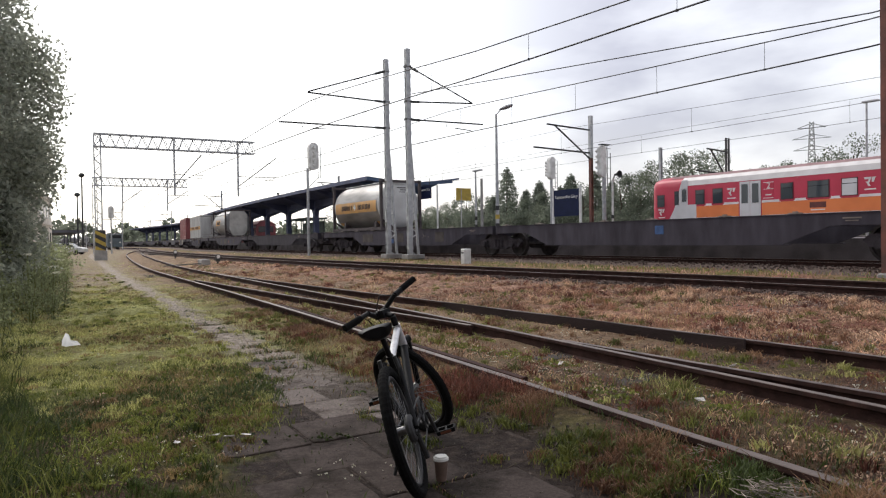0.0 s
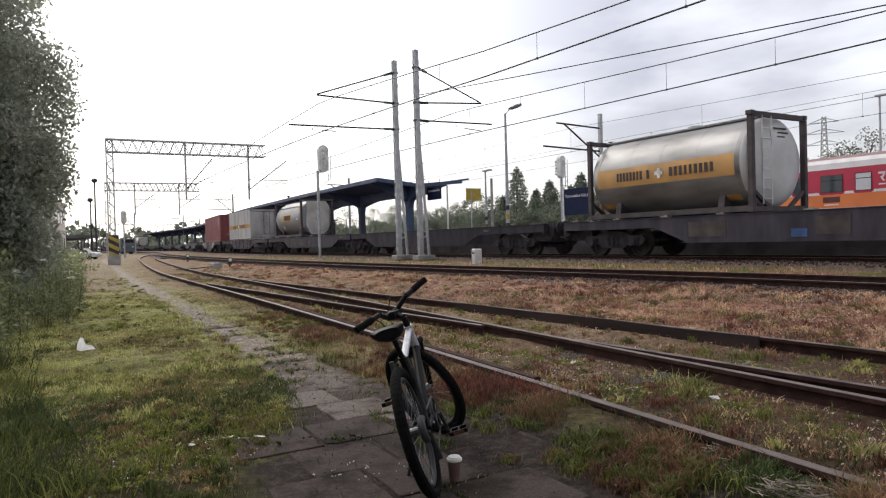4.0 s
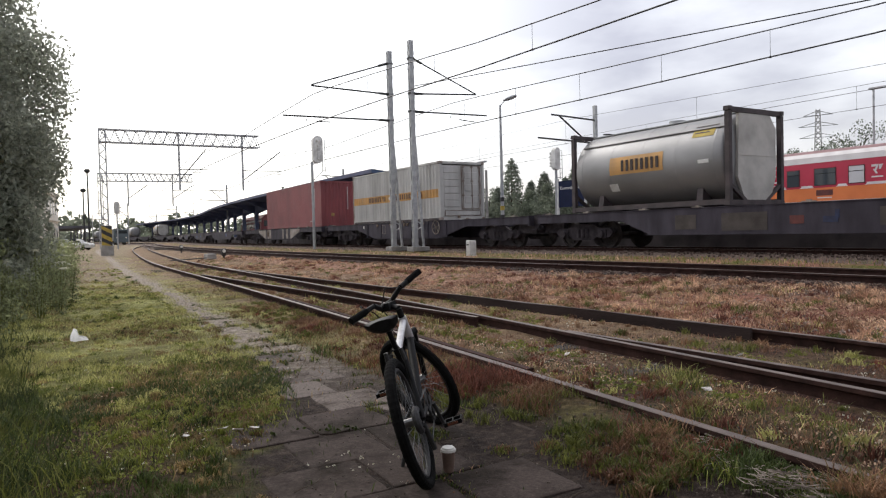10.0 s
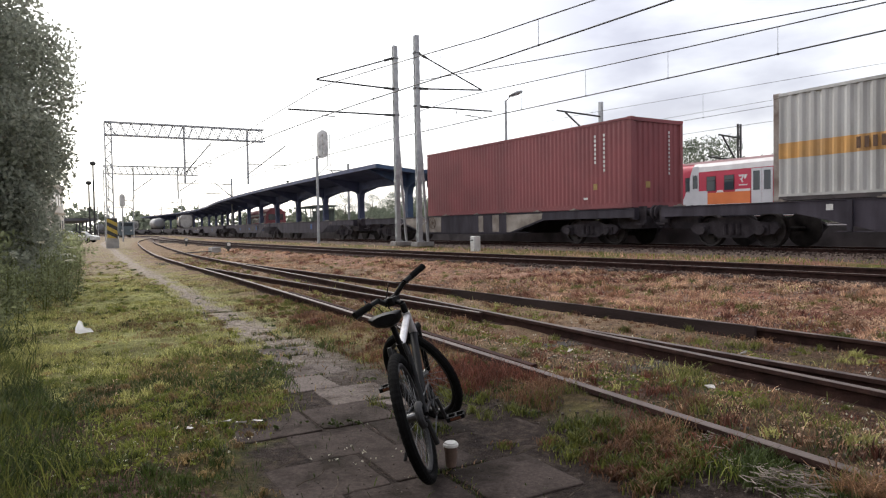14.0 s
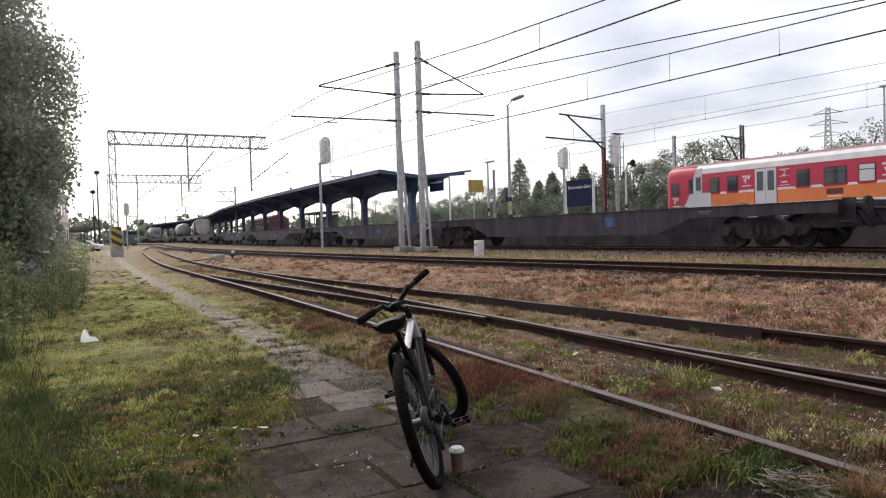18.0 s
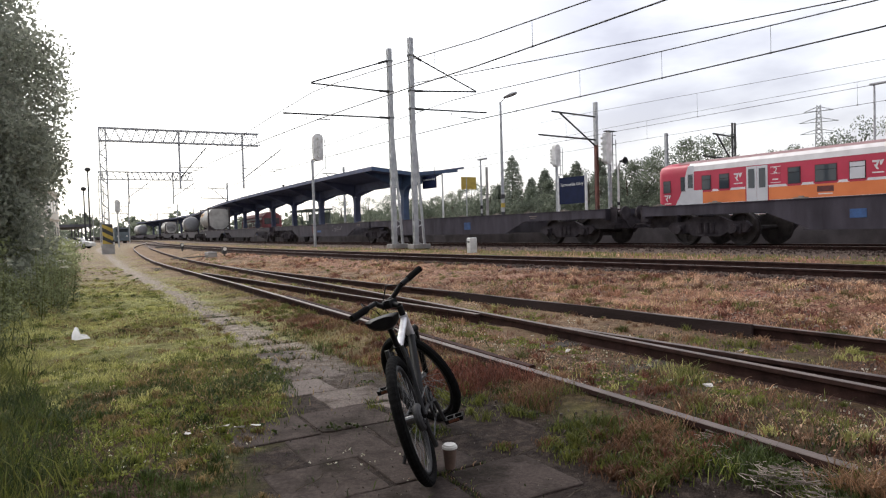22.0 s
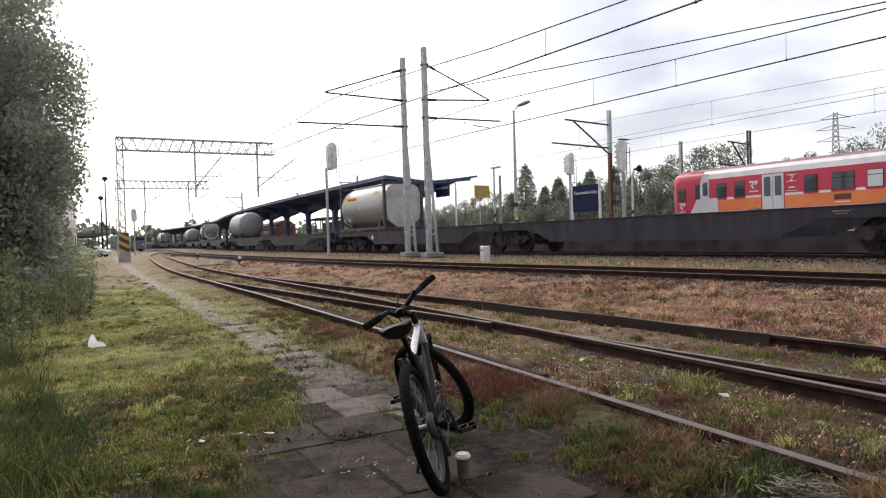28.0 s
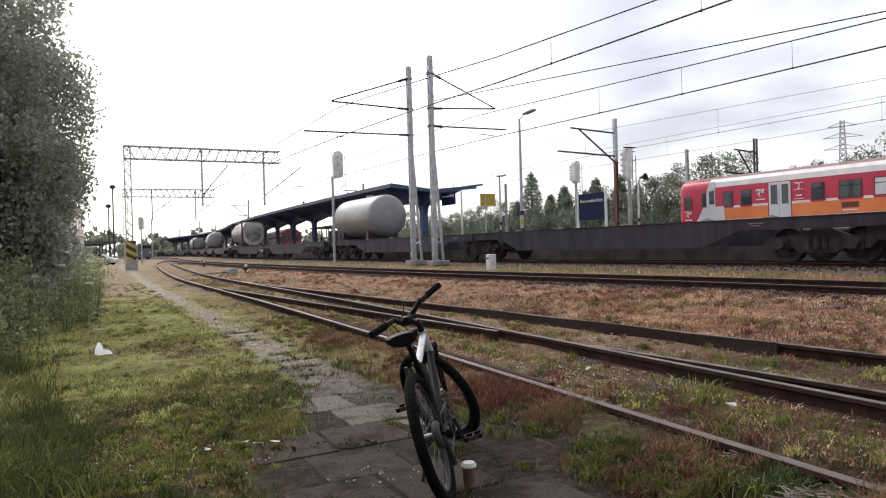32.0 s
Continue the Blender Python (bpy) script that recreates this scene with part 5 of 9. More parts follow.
yb = thing("yellow_board", "plain yellow notice board on a thin post", "sign", m)
box(bm, (0, 0.25, 4.15), (0.05, 1.15, 0.8))
part("board", bm, M_YELLOW, yb)
bm = bmesh.new()
box(bm, (-0.03, 0.25, 4.15), (0.02, 0.9, 0.56))
part("notice_panel", bm, M_PALEYELLOW, yb, "paler yellow middle of the board")
bm = bmesh.new()
bar(bm, (0, 0.06, 1.1), (0, 0.06, 4.5), 0.04, None, 8)
part("post", bm, M_STEEL, yb)

# small shelter on the platform
m = along(44, 7.0, 1.1)
kiosk = thing("platform_shelter", "greenish glazed waiting shelter on the platform", "shelter", m)
M_GREENISH = mat("shelter_green", (0.16, 0.20, 0.17), (0.10, 0.13, 0.11), 0.6, 0.0, 2, bump=0.05)
bm = bmesh.new()
box(bm, (0, 0, 2.35), (7.4, 2.2, 0.16))
part("roof", bm, M_GREENISH, kiosk)
for x in (-3.4, -1.7, 0, 1.7, 3.4):
    for y in (-0.9, 0.9):
        bm = bmesh.new()
        box(bm, (x, y, 1.14), (0.1, 0.1, 2.26))
        part("post", bm, M_GREENISH, kiosk)
bm = bmesh.new()
box(bm, (0, 0.9, 1.1), (7.0, 0.03, 1.9))
part("back_panel", bm, M_GREENISH, kiosk)

# ---- red electric multiple unit at the far platform ----
pa, pb = at(3.96, 15.4, Z_TRAIN), at(-17.6, 15.4, Z_TRAIN)
d_ = pb - pa
emu = thing("passenger_train", "red, white and orange electric passenger train standing at the platform", "train", Matrix.Translation((pa + pb) / 2) @ Matrix.Rotation(math.atan2(d_.y, d_.x), 4, "Z"))
EL = d_.length
X0 = -EL / 2          # the cab end


def ex(s):
    return X0 + (3.96 - s)


bm = bmesh.new()
prof = [(-1.42, 0.95), (-1.43, 3.3), (-1.40, 3.62), (-1.25, 3.80), (-0.9, 3.93), (-0.4, 4.0), (0.4, 4.0), (0.9, 3.93), (1.25, 3.80), (1.40, 3.62), (1.43, 3.3), (1.42, 0.95)]
rows = []
for x, k, top in ((X0, 0.90, 0.945), (X0 + 0.08, 0.95, 0.975), (X0 + 0.3, 0.985, 0.995), (X0 + 0.8, 1.0, 1.0), (-X0, 1.0, 1.0)):
    rows.append([bm.verts.new((x, y * k, 0.95 + (z - 0.95) * top)) for y, z in prof])
for a, b in zip(rows, rows[1:]):
    for i in range(len(prof)):
        j = (i + 1) % len(prof)
        bm.faces.new((a[i], a[j], b[j], b[i]))
bm.faces.new(rows[0][::-1])
bm.faces.new(rows[-1])
part("body_shell", bm, M_EMURED, emu, "crimson body shell", smooth=True)
bm = bmesh.new()
roofp = [(-1.26, 3.81), (-0.9, 3.945), (-0.4, 4.015), (0.4, 4.015), (0.9, 3.945), (1.26, 3.81)]
rows = [[bm.verts.new((x, y, z + 0.006)) for y, z in roofp] for x in (X0 + 1.2, -X0)]
for i in range(len(roofp) - 1):
    bm.faces.new((rows[0][i], rows[0][i + 1], rows[1][i + 1], rows[1][i]))
part("roof_skin", bm, M_EMUROOF, emu, "dull pinkish-brown roof", smooth=True)


def emu_panel(name, s0, s1, z0, z1, material, lift=0.004, label="", bevel=0.0):
    """A panel on the near flank; heights above the rails."""
    bm = bmesh.new()
    box(bm, ((ex(s0) + ex(s1)) / 2, -1.43 - lift / 2, (z0 + z1) / 2), (abs(ex(s1) - ex(s0)), lift, z1 - z0))
    return part(name, bm, material, emu, label, bevel=bevel)


bm = bmesh.new()
for ya, za, yb_, zb in ((-1.436, 3.36, -1.408, 3.63), (-1.408, 3.63, -1.262, 3.812)):
    v_ = [bm.verts.new((x, y - o_, z)) for x in (ex(1.9), -X0) for y, z in ((ya, za), (yb_, zb)) for o_ in (0.004,)]
    bm.faces.new((v_[0], v_[1], v_[3], v_[2]))
part("white_cornice", bm, M_EMUWHITE, emu, "white band under the roof")
for a, b in ((1.0, -1.5), (-2.75, -17.5)):
    emu_panel("orange_band", a, b, 1.62, 2.22, M_EMUORANGE, 0.006)
    emu_panel("white_stripe", a, b, 2.224, 2.34, M_EMUWHITE, 0.008)
    emu_panel("white_skirt_line", a, b, 1.5, 1.616, M_EMUWHITE, 0.008)
bm = bmesh.new()
slab(bm, [(ex(3.3), 1.0), (ex(2.75), 1.62), (ex(2.45), 2.1), (ex(2.25), 2.6), (ex(2.05), 3.3), (ex(1.9), 3.68), (ex(1.55), 3.68), (ex(1.55), 2.34), (ex(1.0), 2.34), (ex(1.0), 1.0)], -1.442, -1.42)
part("grey_swoosh", bm, M_EMUGREY, emu, "grey sweeping panel behind the cab")
emu_panel("grey_skirt", 3.2, -17.5, 0.96, 1.49, M_EMUGREY, 0.003)


def emu_window(s0, s1, z0, z1, blind=False):
    w = emu_panel("window_frame", s0 + 0.02, s1 - 0.02, z0 - 0.025, z1 + 0.025, M_EMUDARK, 0.012)
    bm = bmesh.new()
    box(bm, ((ex(s0) + ex(s1)) / 2, -1.446, (z0 + z1) / 2), (abs(ex(s1) - ex(s0)) - 0.04, 0.008, z1 - z0 - 0.03))
    part("pane", bm, M_EMUGREY if blind else M_TRAINGLASS, w)
    bm = bmesh.new()
    box(bm, ((ex(s0) + ex(s1)) / 2, -1.452, z0 + (z1 - z0) * 0.70), (abs(ex(s1) - ex(s0)) - 0.05, 0.006, 0.03))
    part("hopper_bar", bm, M_BLACK, w)
    bm = bmesh.new()
    a, b = ex(s0) - 0.10, ex(s1) + 0.10
    slab(bm, [(a, 2.345), (a + 0.03, 2.26), (a + 0.10, 2.222), (b - 0.10, 2.222), (b - 0.03, 2.26), (b, 2.345)], -1.4402, -1.43)
    part("window_apron", bm, M_EMURED, w, "red surround dipping into the white stripe")


for a, b, bl in ((1.04, 0.50, 0), (-0.02, -0.58, 0), (-3.73, -4.32, 0), (-5.02, -5.98, 0), (-6.53, -7.19, 1), (-8.3, -9.3, 0), (-10.3, -11.3, 0), (-12.3, -13.3, 0)):
    emu_window(a, b, 2.33, 3.08, bool(bl))
emu_window(3.58, 3.10, 2.3, 2.95)
emu_window(1.93, 1.63, 2.5, 3.2)
emu_window(2.40, 2.12, 2.35, 3.1)
bm = bmesh.new()
box(bm, (X0 + 0.01, 0, 2.85), (0.05, 1.7, 0.75))
part("windscreen", bm, M_GLASS, emu)
for s0, s1 in ((-1.57, -2.12), (-2.14, -2.70)):
    d = emu_panel("door_leaf", s0, s1, 1.35, 3.32, M_EMUGREY, 0.02)
    bm = bmesh.new()
    box(bm, ((ex(s0) + ex(s1)) / 2, -1.455, 2.72), (0.34, 0.01, 0.95))
    part("pane", bm, M_TRAINGLASS, d)
def emu_mark(s0, z0, w, h):
    """The operator's mark as plain slanting strokes."""
    x = ex(s0)
    bm = bmesh.new()
    for pts in ([(0, 1), (0.62, 1), (0.56, 0.84), (0, 0.84)], [(0.42, 0.9), (0.62, 0.95), (0.42, 0.55), (0.26, 0.55)], [(0.12, 0.66), (0.3, 0.66), (0.56, 0.3), (0.38, 0.3)], [(0.66, 0.98), (1.0, 1.0), (0.8, 0.62), (0.64, 0.62)], [(0.0, 0.12), (1.0, 0.12), (1.0, 0.02), (0.0, 0.02)]):
        slab(bm, [(x + w * u_, z0 + h * v_) for u_, v_ in pts], -1.438, -1.43)
    part("painted_mark", bm, M_EMUWHITE, emu, "white painted operator mark")


emu_mark(-0.86, 2.5, 0.48, 0.56)
emu_mark(-7.47, 2.5, 0.46, 0.56)
emu_mark(-14.0, 2.5, 0.46, 0.56)
emu_mark(3.52, 1.66, 0.44, 0.52)
emu_panel("class_plate", -2.84, -3.36, 2.42, 3.2, M_EMURED, 0.006)
for z0, z1, w in ((3.18, 3.21, 0.26), (2.86, 2.88, 0.26), (2.42, 2.45, 0.26)):
    emu_panel("plate_rule", -3.1 + w, -3.1 - w, z0, z1, M_EMUWHITE, 0.008)
text("class_numeral", "2", 0.42, Matrix.Translation((ex(-3.1), -1.44, 3.02)) @ Matrix.Rotation(math.pi / 2, 4, "X"), M_EMUWHITE, emu)
emu_panel("small_bars", -2.95, -3.25, 2.56, 2.62, M_EMUWHITE, 0.008)
emu_panel("notice_panel", -5.1, -5.85, 1.86, 2.12, M_REDPLATE, 0.01)
emu_panel("notice_bars", -5.15, -5.8, 1.74, 1.79, M_EMUWHITE, 0.01)
for x in (X0 + 3.2, -X0 - 3.2):
    for dx in (-1.25, 1.25):
        for y in (-0.75, 0.75):
            bm = bmesh.new()
            bar(bm, (x + dx, y - 0.06, 0.47), (x + dx, y + 0.06, 0.47), 0.47, None, 20)
            part("wheel", bm, M_WHEEL, emu)
    bm = bmesh.new()
    box(bm, (x, -1.0, 0.5), (3.2, 0.12, 0.4))
    box(bm, (x, 1.0, 0.5), (3.2, 0.12, 0.4))
    part("bogie_frame", bm, M_BOGIE, emu)


# ---- catenary masts and wires ----
def insulator(bm, a, b):
    """A ribbed insulator between two points."""
    a, b = Vector(a), Vector(b)
    n = 6
    bar(bm, a, b, 0.025, None, 6)
    for i in range(n):
        p = a.lerp(b, (i + 0.5) / n)
        d = (b - a).normalized() * 0.022
        bar(bm, p - d, p + d, 0.058, None, 10)


def steel_mast(s, o, z0, z1, side, label, arms):
    """A steel mast on two legs with a cantilever; arms are (o, z) pairs across the line."""
    m = along(s, 0, 0)
    ms = thing("catenary_mast", label, "catenary mast", m, "catenary masts")
    for k in (-1, 1):
        bm = bmesh.new()
        slab(bm, [(x * k, o + y) for x, y in ((0.091, -0.10), (0.091, 0.10), (0.032, 0.10), (0.032, 0.088), (0.079, 0.088), (0.079, -0.088), (0.032, -0.088), (0.032, -0.10))], z0, z1, "z")
        part("channel", bm, M_STEEL, ms)
    z = z0 + 0.4
    while z < z1:
        for y in (-0.105, 0.105):
            bm = bmesh.new()
            box(bm, (0, o + y, z), (0.20, 0.008, 0.16))
            part("batten_plate", bm, M_STEEL, ms)
        z += 0.62
    for _, za, *rest in arms[:3]:
        bm = bmesh.new()
        for y in (-0.115, 0.115):
            box(bm, (0, o + y, za), (0.24, 0.02, 0.10))
        for x in (-0.115, 0.115):
            bar(bm, (x, o - 0.13, za), (x, o + 0.13, za), 0.012, None, 6)
        part("clamp", bm, M_IRON, ms)
    bm = bmesh.new()
    top = (0.0, o, z0 + (z1 - z0) * 0.68)
    beam(bm, top, (-0.05, o + 0.46, z0), 0.09, 0.09, (1, 0, 0))
    part("raking_leg", bm, M_STEEL, ms)
    for i in range(11):
        f = (i + 0.5) / 12
        z = z0 + (z1 - z0) * 0.68 * f
        w = 0.42 * (1 - f)
        bm = bmesh.new()
        beam(bm, (0, o, z), (0, o + w, z + (0.25 if i % 2 else -0.25) * (1 - f)), 0.04, 0.03, (1, 0, 0))
        part("lacing_bar", bm, M_STEEL, ms)
    bm = bmesh.new()
    box(bm, (0, o + 0.15, z0 + 0.0), (0.55, 0.85, 0.2))
    part("footing", bm, M_CONC, ms, "grey concrete footing", bevel=0.02)
    for i, (oa, za, ob_, zb, r) in enumerate(arms):
        a, b = Vector((0.0, oa, za)), Vector((0.0, ob_, zb))
        q = a.lerp(b, min(0.5, 0.45 / max((b - a).length, 0.5)))
        bm = bmesh.new()
        bar(bm, q, b, r, None, 8)
        arm = part("cantilever_tube", bm, M_IRON, ms)
        if i < 3:
            bm = bmesh.new()
            insulator(bm, a, q)
            part("insulator", bm, M_IRON, arm)
    return ms


steel_mast(5.45, -2.42, 0.5, 9.5, -1, "tall galvanised catenary mast on two legs, arms to the front track",
           [(-2.55, 8.93, -6.2, 7.64, 0.03), (-2.55, 7.55, -6.22, 7.6, 0.035), (-2.55, 6.36, -7.5, 6.25, 0.035), (-6.45, 6.25, -6.47, 6.08, 0.02), (-6.47, 6.08, -5.4, 6.1, 0.02)])
steel_mast(3.51, -2.42, 0.5, 9.5, 1, "tall galvanised catenary mast on two legs, arms to the train's track",
           [(-2.3, 8.74, 1.0, 7.5, 0.03), (-2.3, 7.23, 1.02, 7.48, 0.035), (-2.3, 6.46, 1.6, 6.56, 0.035), (-0.4, 6.52, -0.4, 6.3, 0.02), (-0.4, 6.3, 0.95, 6.22, 0.02)])


def lattice(bm, a, b, w, h, n, r=0.025, up=(0, 0, 1)):
    """A square truss from a to b."""
    a, b = Vector(a), Vector(b)
    d = (b - a).normalized()
    z = Vector(up)
    y = z.cross(d).normalized()
    z = d.cross(y)
    cs = [(sy, sz) for sy in (-1, 1) for sz in (-1, 1)]
    P = lambda t, sy, sz: a.lerp(b, t) + y * (sy * w / 2) + z * (sz * h / 2)
    for sy, sz in cs:
        beam(bm, P(0, sy, sz), P(1, sy, sz), r * 2, r * 2, up if abs(d.z) < 0.9 else (1, 0, 0))
    u_ = up if abs(d.z) < 0.9 else (1, 0, 0)
    for i in range(n):
        t0, t1 = i / n, (i + 1) / n
        k = 1 if i % 2 else -1
        for sy in (-1, 1):
            bar(bm, P(t0, sy, k), P(t1, sy, -k), r * 0.7, None, 5)
        for sz in (-1, 1):
            bar(bm, P(t0, k, sz), P(t1, -k, sz), r * 0.7, None, 5)


def gantry(s, o0, o1, z0, ztop, depth, hangers, label):
    m = along(s, 0, 0)
    g = thing("catenary_gantry", label, "catenary gantry", m, "catenary gantries")
    bm = bmesh.new()
    lattice(bm, (0, o0, z0), (0, o0, ztop), 0.5, 0.45, 16, 0.035, (0, 1, 0))
    part("lattice_post", bm, M_STEEL, g)
    bm = bmesh.new()
    lattice(bm, (0, o0 - 0.25, ztop - depth / 2), (0, o1, ztop - depth / 2), 0.6, depth, 32, 0.04)
    part("lattice_beam", bm, M_STEEL, g)
    for ho, hz, ao in hangers:
        bm = bmesh.new()
        box(bm, (0, ho, (ztop + hz) / 2), (0.12, 0.14, ztop - hz))
        h = part("hanger", bm, M_STEEL, g)
        bm = bmesh.new()
        bar(bm, (0, ho, hz + 0.8), (0, ao + 0.2, ztop - 1.2), 0.04, None, 8)
        bar(bm, (0, ho, 6.6), (0, ao + 0.3, 6.62), 0.03, None, 8)
        bar(bm, (0, ao - 0.9, 6.4), (0, ao + 0.2, 6.35), 0.02, None, 6)
        part("cantilever_tube", bm, M_IRON, h)
    return g


g1 = gantry(33.4, -12.2, -0.6, 2.0, 9.45, 0.95, ((-6.85, 4.97, -5.0), (-1.97, 4.99, 1.0)), "half-portal lattice steel gantry over the tracks")
bm = bmesh.new()
slab(bm, [(-12.55, 0.05), (-11.7, 0.05), (-11.7, 0.7), (-11.78, 0.75), (-11.78, 2.3), (-12.5, 2.3), (-12.5, 0.75), (-12.55, 0.7)], -0.45, 0.45, "x")
ft = part("footing", bm, M_CONC, g1, "concrete footing with warning stripes", bevel=0.03)
for i in range(6):
    z = 0.62 + 0.3 * i
    lo_, hi_ = max(z, 0.78), min(z + 0.3, 2.28)
    for face in (-0.458, 0.45):
        bm = bmesh.new()
        slab(bm, [(-12.49, min(max(z + 0.22, 0.78), 2.28)), (-11.79, min(max(z - 0.18, 0.77), 2.27)), (-11.79, min(max(z + 0.12, 0.79), 2.29)), (-12.49, min(max(z + 0.52, 0.79), 2.29))], face, face + 0.008, "x")
        part("warning_stripe", bm, M_IRON if i % 2 else M_YELLOW, ft)
gantry(58, -11.7, -2.3, 0.2, 8.4, 0.85, ((-9.0, 4.87, -7.2), (-4.45, 4.85, -2.4)), "half-portal lattice steel gantry farther down the line")


def h_mast(s, o, z1, label, arm_o, material, ties=True):
    m = along(s, 0, 0)
    ms = thing("catenary_mast", label, "catenary mast", m, "catenary masts")
    bm = bmesh.new()
    if material is M_IRON:
        box(bm, (0, o - 0.13, (0.3 + z1) / 2), (0.12, 0.05, z1 - 0.3))
        part("channel", bm, material, ms)
        bm = bmesh.new()
        box(bm, (0, o + 0.13, (0.3 + z1) / 2), (0.12, 0.05, z1 - 0.3))
        part("channel", bm, material, ms)
        for k in range(int((z1 - 0.5) / 0.45)):
            bm = bmesh.new()
            box(bm, (0, o, 0.6 + 0.45 * k), (0.03, 0.24, 0.05))
            part("batten_plate", bm, material, ms)
    else:
        slab(bm, [(x, o + y) for x, y in ((-0.09, -0.097), (0.09, -0.097), (0.09, -0.073), (0.012, -0.073), (0.012, 0.073), (0.09, 0.073), (0.09, 0.097), (-0.09, 0.097), (-0.09, 0.073), (-0.012, 0.073), (-0.012, -0.073), (-0.09, -0.073))], 0.3, z1, "z")
        part("column", bm, material, ms)
    if material is M_MAST:
        bm = bmesh.new()
        box(bm, (0, o, z1 - 1.25), (0.19, 0.20, 2.5))
        part("upper_sleeve", bm, M_STEEL, ms, "grey upper length of the mast")
    if ties:
        for oa, za, ob_, zb in ((o, z1 - 0.85, arm_o, z1 - 0.75), (o, z1 - 2.6, arm_o + (o - arm_o) * 0.18, z1 - 0.8), (o, z1 - 2.2, arm_o - 1.0, z1 - 2.1)):
            bm = bmesh.new()
            bar(bm, (0, oa, za), (0, ob_, zb), 0.05, None, 8)
            part("cantilever_tube", bm, M_IRON, ms)
    return ms


h_mast(6.9, 12.0, 8.4, "rusty brown H-beam catenary mast with a dark cantilever", 8.6, M_MAST)
h_mast(3.2, 20.0, 7.15, "dark catenary mast behind the red train", 18.0, M_IRON)
# mast beside the train track
nm = thing("catenary_mast", "rusty brown catenary mast beside the freight track", "catenary mast", along(-15.64, -2.42, 0), "catenary masts")
bm = bmesh.new()
slab(bm, [(-0.14, -0.145), (0.14, -0.145), (0.14, -0.115), (0.015, -0.115), (0.015, 0.115), (0.14, 0.115), (0.14, 0.145), (-0.14, 0.145), (-0.14, 0.115), (-0.015, 0.115), (-0.015, -0.115), (-0.14, -0.115)], 0.3, 8.9, "z")
part("column", bm, M_MAST, nm)
bm = bmesh.new()
box(bm, (0, 0, 0.34), (0.4, 0.4, 0.2))
part("footing", bm, M_CONC, nm, bevel=0.03)
h_mast(9.3, 21.0, 7.35, "thin grey mast behind the red train", 20.0, M_STEEL, False)
for s, o, z in ((75, 3.9, 8.5), (118, -8.6, 8.0), (140, 3.9, 8.5), (150, -9, 8), (175, -9.5, 8), (190, 9, 8.5), (160, 12.2, 8.5), (90, 12.2, 8.4), (48, 12.2, 8.4)):
    h_mast(s, o, z, "distant grey catenary mast", o - 2.5, M_STEEL)


def wire(name, pts, r, parent=None):
    """A taut wire through places."""
    cu = bpy.data.curves.new(name, "CURVE")
    cu.dimensions, cu.bevel_depth, cu.bevel_resolution = "3D", r, 1
    sp = cu.splines.new("POLY")
    sp.points.add(len(pts) - 1)
    for q, p in zip(sp.points, pts):
        q.co = (*p, 1)
    cu.materials.append(M_WIRE)
    ob = new(name, cu)
    if parent is not None:
        ob.parent = parent
    return ob


def catenary(fn, contact, messenger, s0, s1, gap, label, upper=None, thick=1.0):
    """Contact and messenger wires with droppers; contact and messenger are (s, z) supports."""
    c = thing("overhead_line", label, "overhead wire", group="overhead lines")

    def z_at(tab, s, sag):
        xs, zs = [a for a, _ in tab], [b for _, b in tab]
        z = float(np.interp(s, xs, zs))
        return z

    run = np.arange(s0, s1 + 1e-6, 2.0)
    wire("contact_wire", [at(s, fn(s), z_at(contact, s, 0)) for s in run], 0.018 * thick, c)
    wire("messenger_wire", [at(s, fn(s), z_at(messenger, s, 0)) for s in run], 0.015 * thick, c)
    if upper:
        wire("feeder_wire", [at(s, fn(s) + 0.25 - 2.55 * max(0.0, (s + 14) / 17.5), z_at(upper, s, 0)) for s in list(run[run < upper[-1][0]]) + [upper[-1][0]]], 0.015 * thick, c)
    s = s0 + gap / 2
    while s < min(s1, 90):
        za, zb = z_at(contact, s, 0), z_at(messenger, s, 0)
        if zb - za > 0.12:
            bm = bmesh.new()
            bar(bm, at(s, fn(s), za), at(s, fn(s), zb), 0.006, None, 4)
            box(bm, at(s, fn(s), za), (0.05, 0.05, 0.05))
            part("dropper", bm, M_WIRE, c)
        s += gap
    return c


catenary(front, [(-60, 6.0), (-12, 5.98), (-6, 5.92), (5.45, 6.08), (33.4, 6.3), (60, 6.2), (300, 6.2)], [(-60, 7.4), (-26, 6.5), (-12, 6.55), (-6, 6.66), (5.45, 7.36), (19, 6.9), (33.4, 7.6), (46, 6.9), (58, 7.5), (75, 6.9), (92, 7.5), (300, 7.2)], -60, 300, 4.5, "contact and messenger wires over the front track", thick=1.12)
catenary(lambda s: 0.0, [(-60, 5.7), (-14, 5.6), (3.5, 5.95), (33.4, 6.25), (300, 6.2)], [(-60, 7.4), (-30, 6.2), (-14, 6.24), (3.5, 7.1), (19, 6.85), (33.4, 7.6), (58, 7.0), (92, 7.4), (300, 7.2)], -60, 300, 3.6, "contact and messenger wires over the freight train",
         [(-60, 7.2), (-30, 6.4), (-14, 6.45), (3.5, 7.56)], thick=1.12)
catenary(lambda s: 10.2, [(-60, 6.15), (300, 6.2)], [(-60, 7.0), (-10, 7.0), (7, 7.52), (48, 7.4), (300, 7.3)], -60, 200, 9.0, "contact and messenger wires between the platforms", thick=0.6)
catenary(lambda s: 15.4, [(-60, 6.3), (300, 6.4)], [(-60, 7.1), (3, 7.4), (300, 7.6)], -60, 160, 12.0, "contact and messenger wires over the red train", thick=0.6)


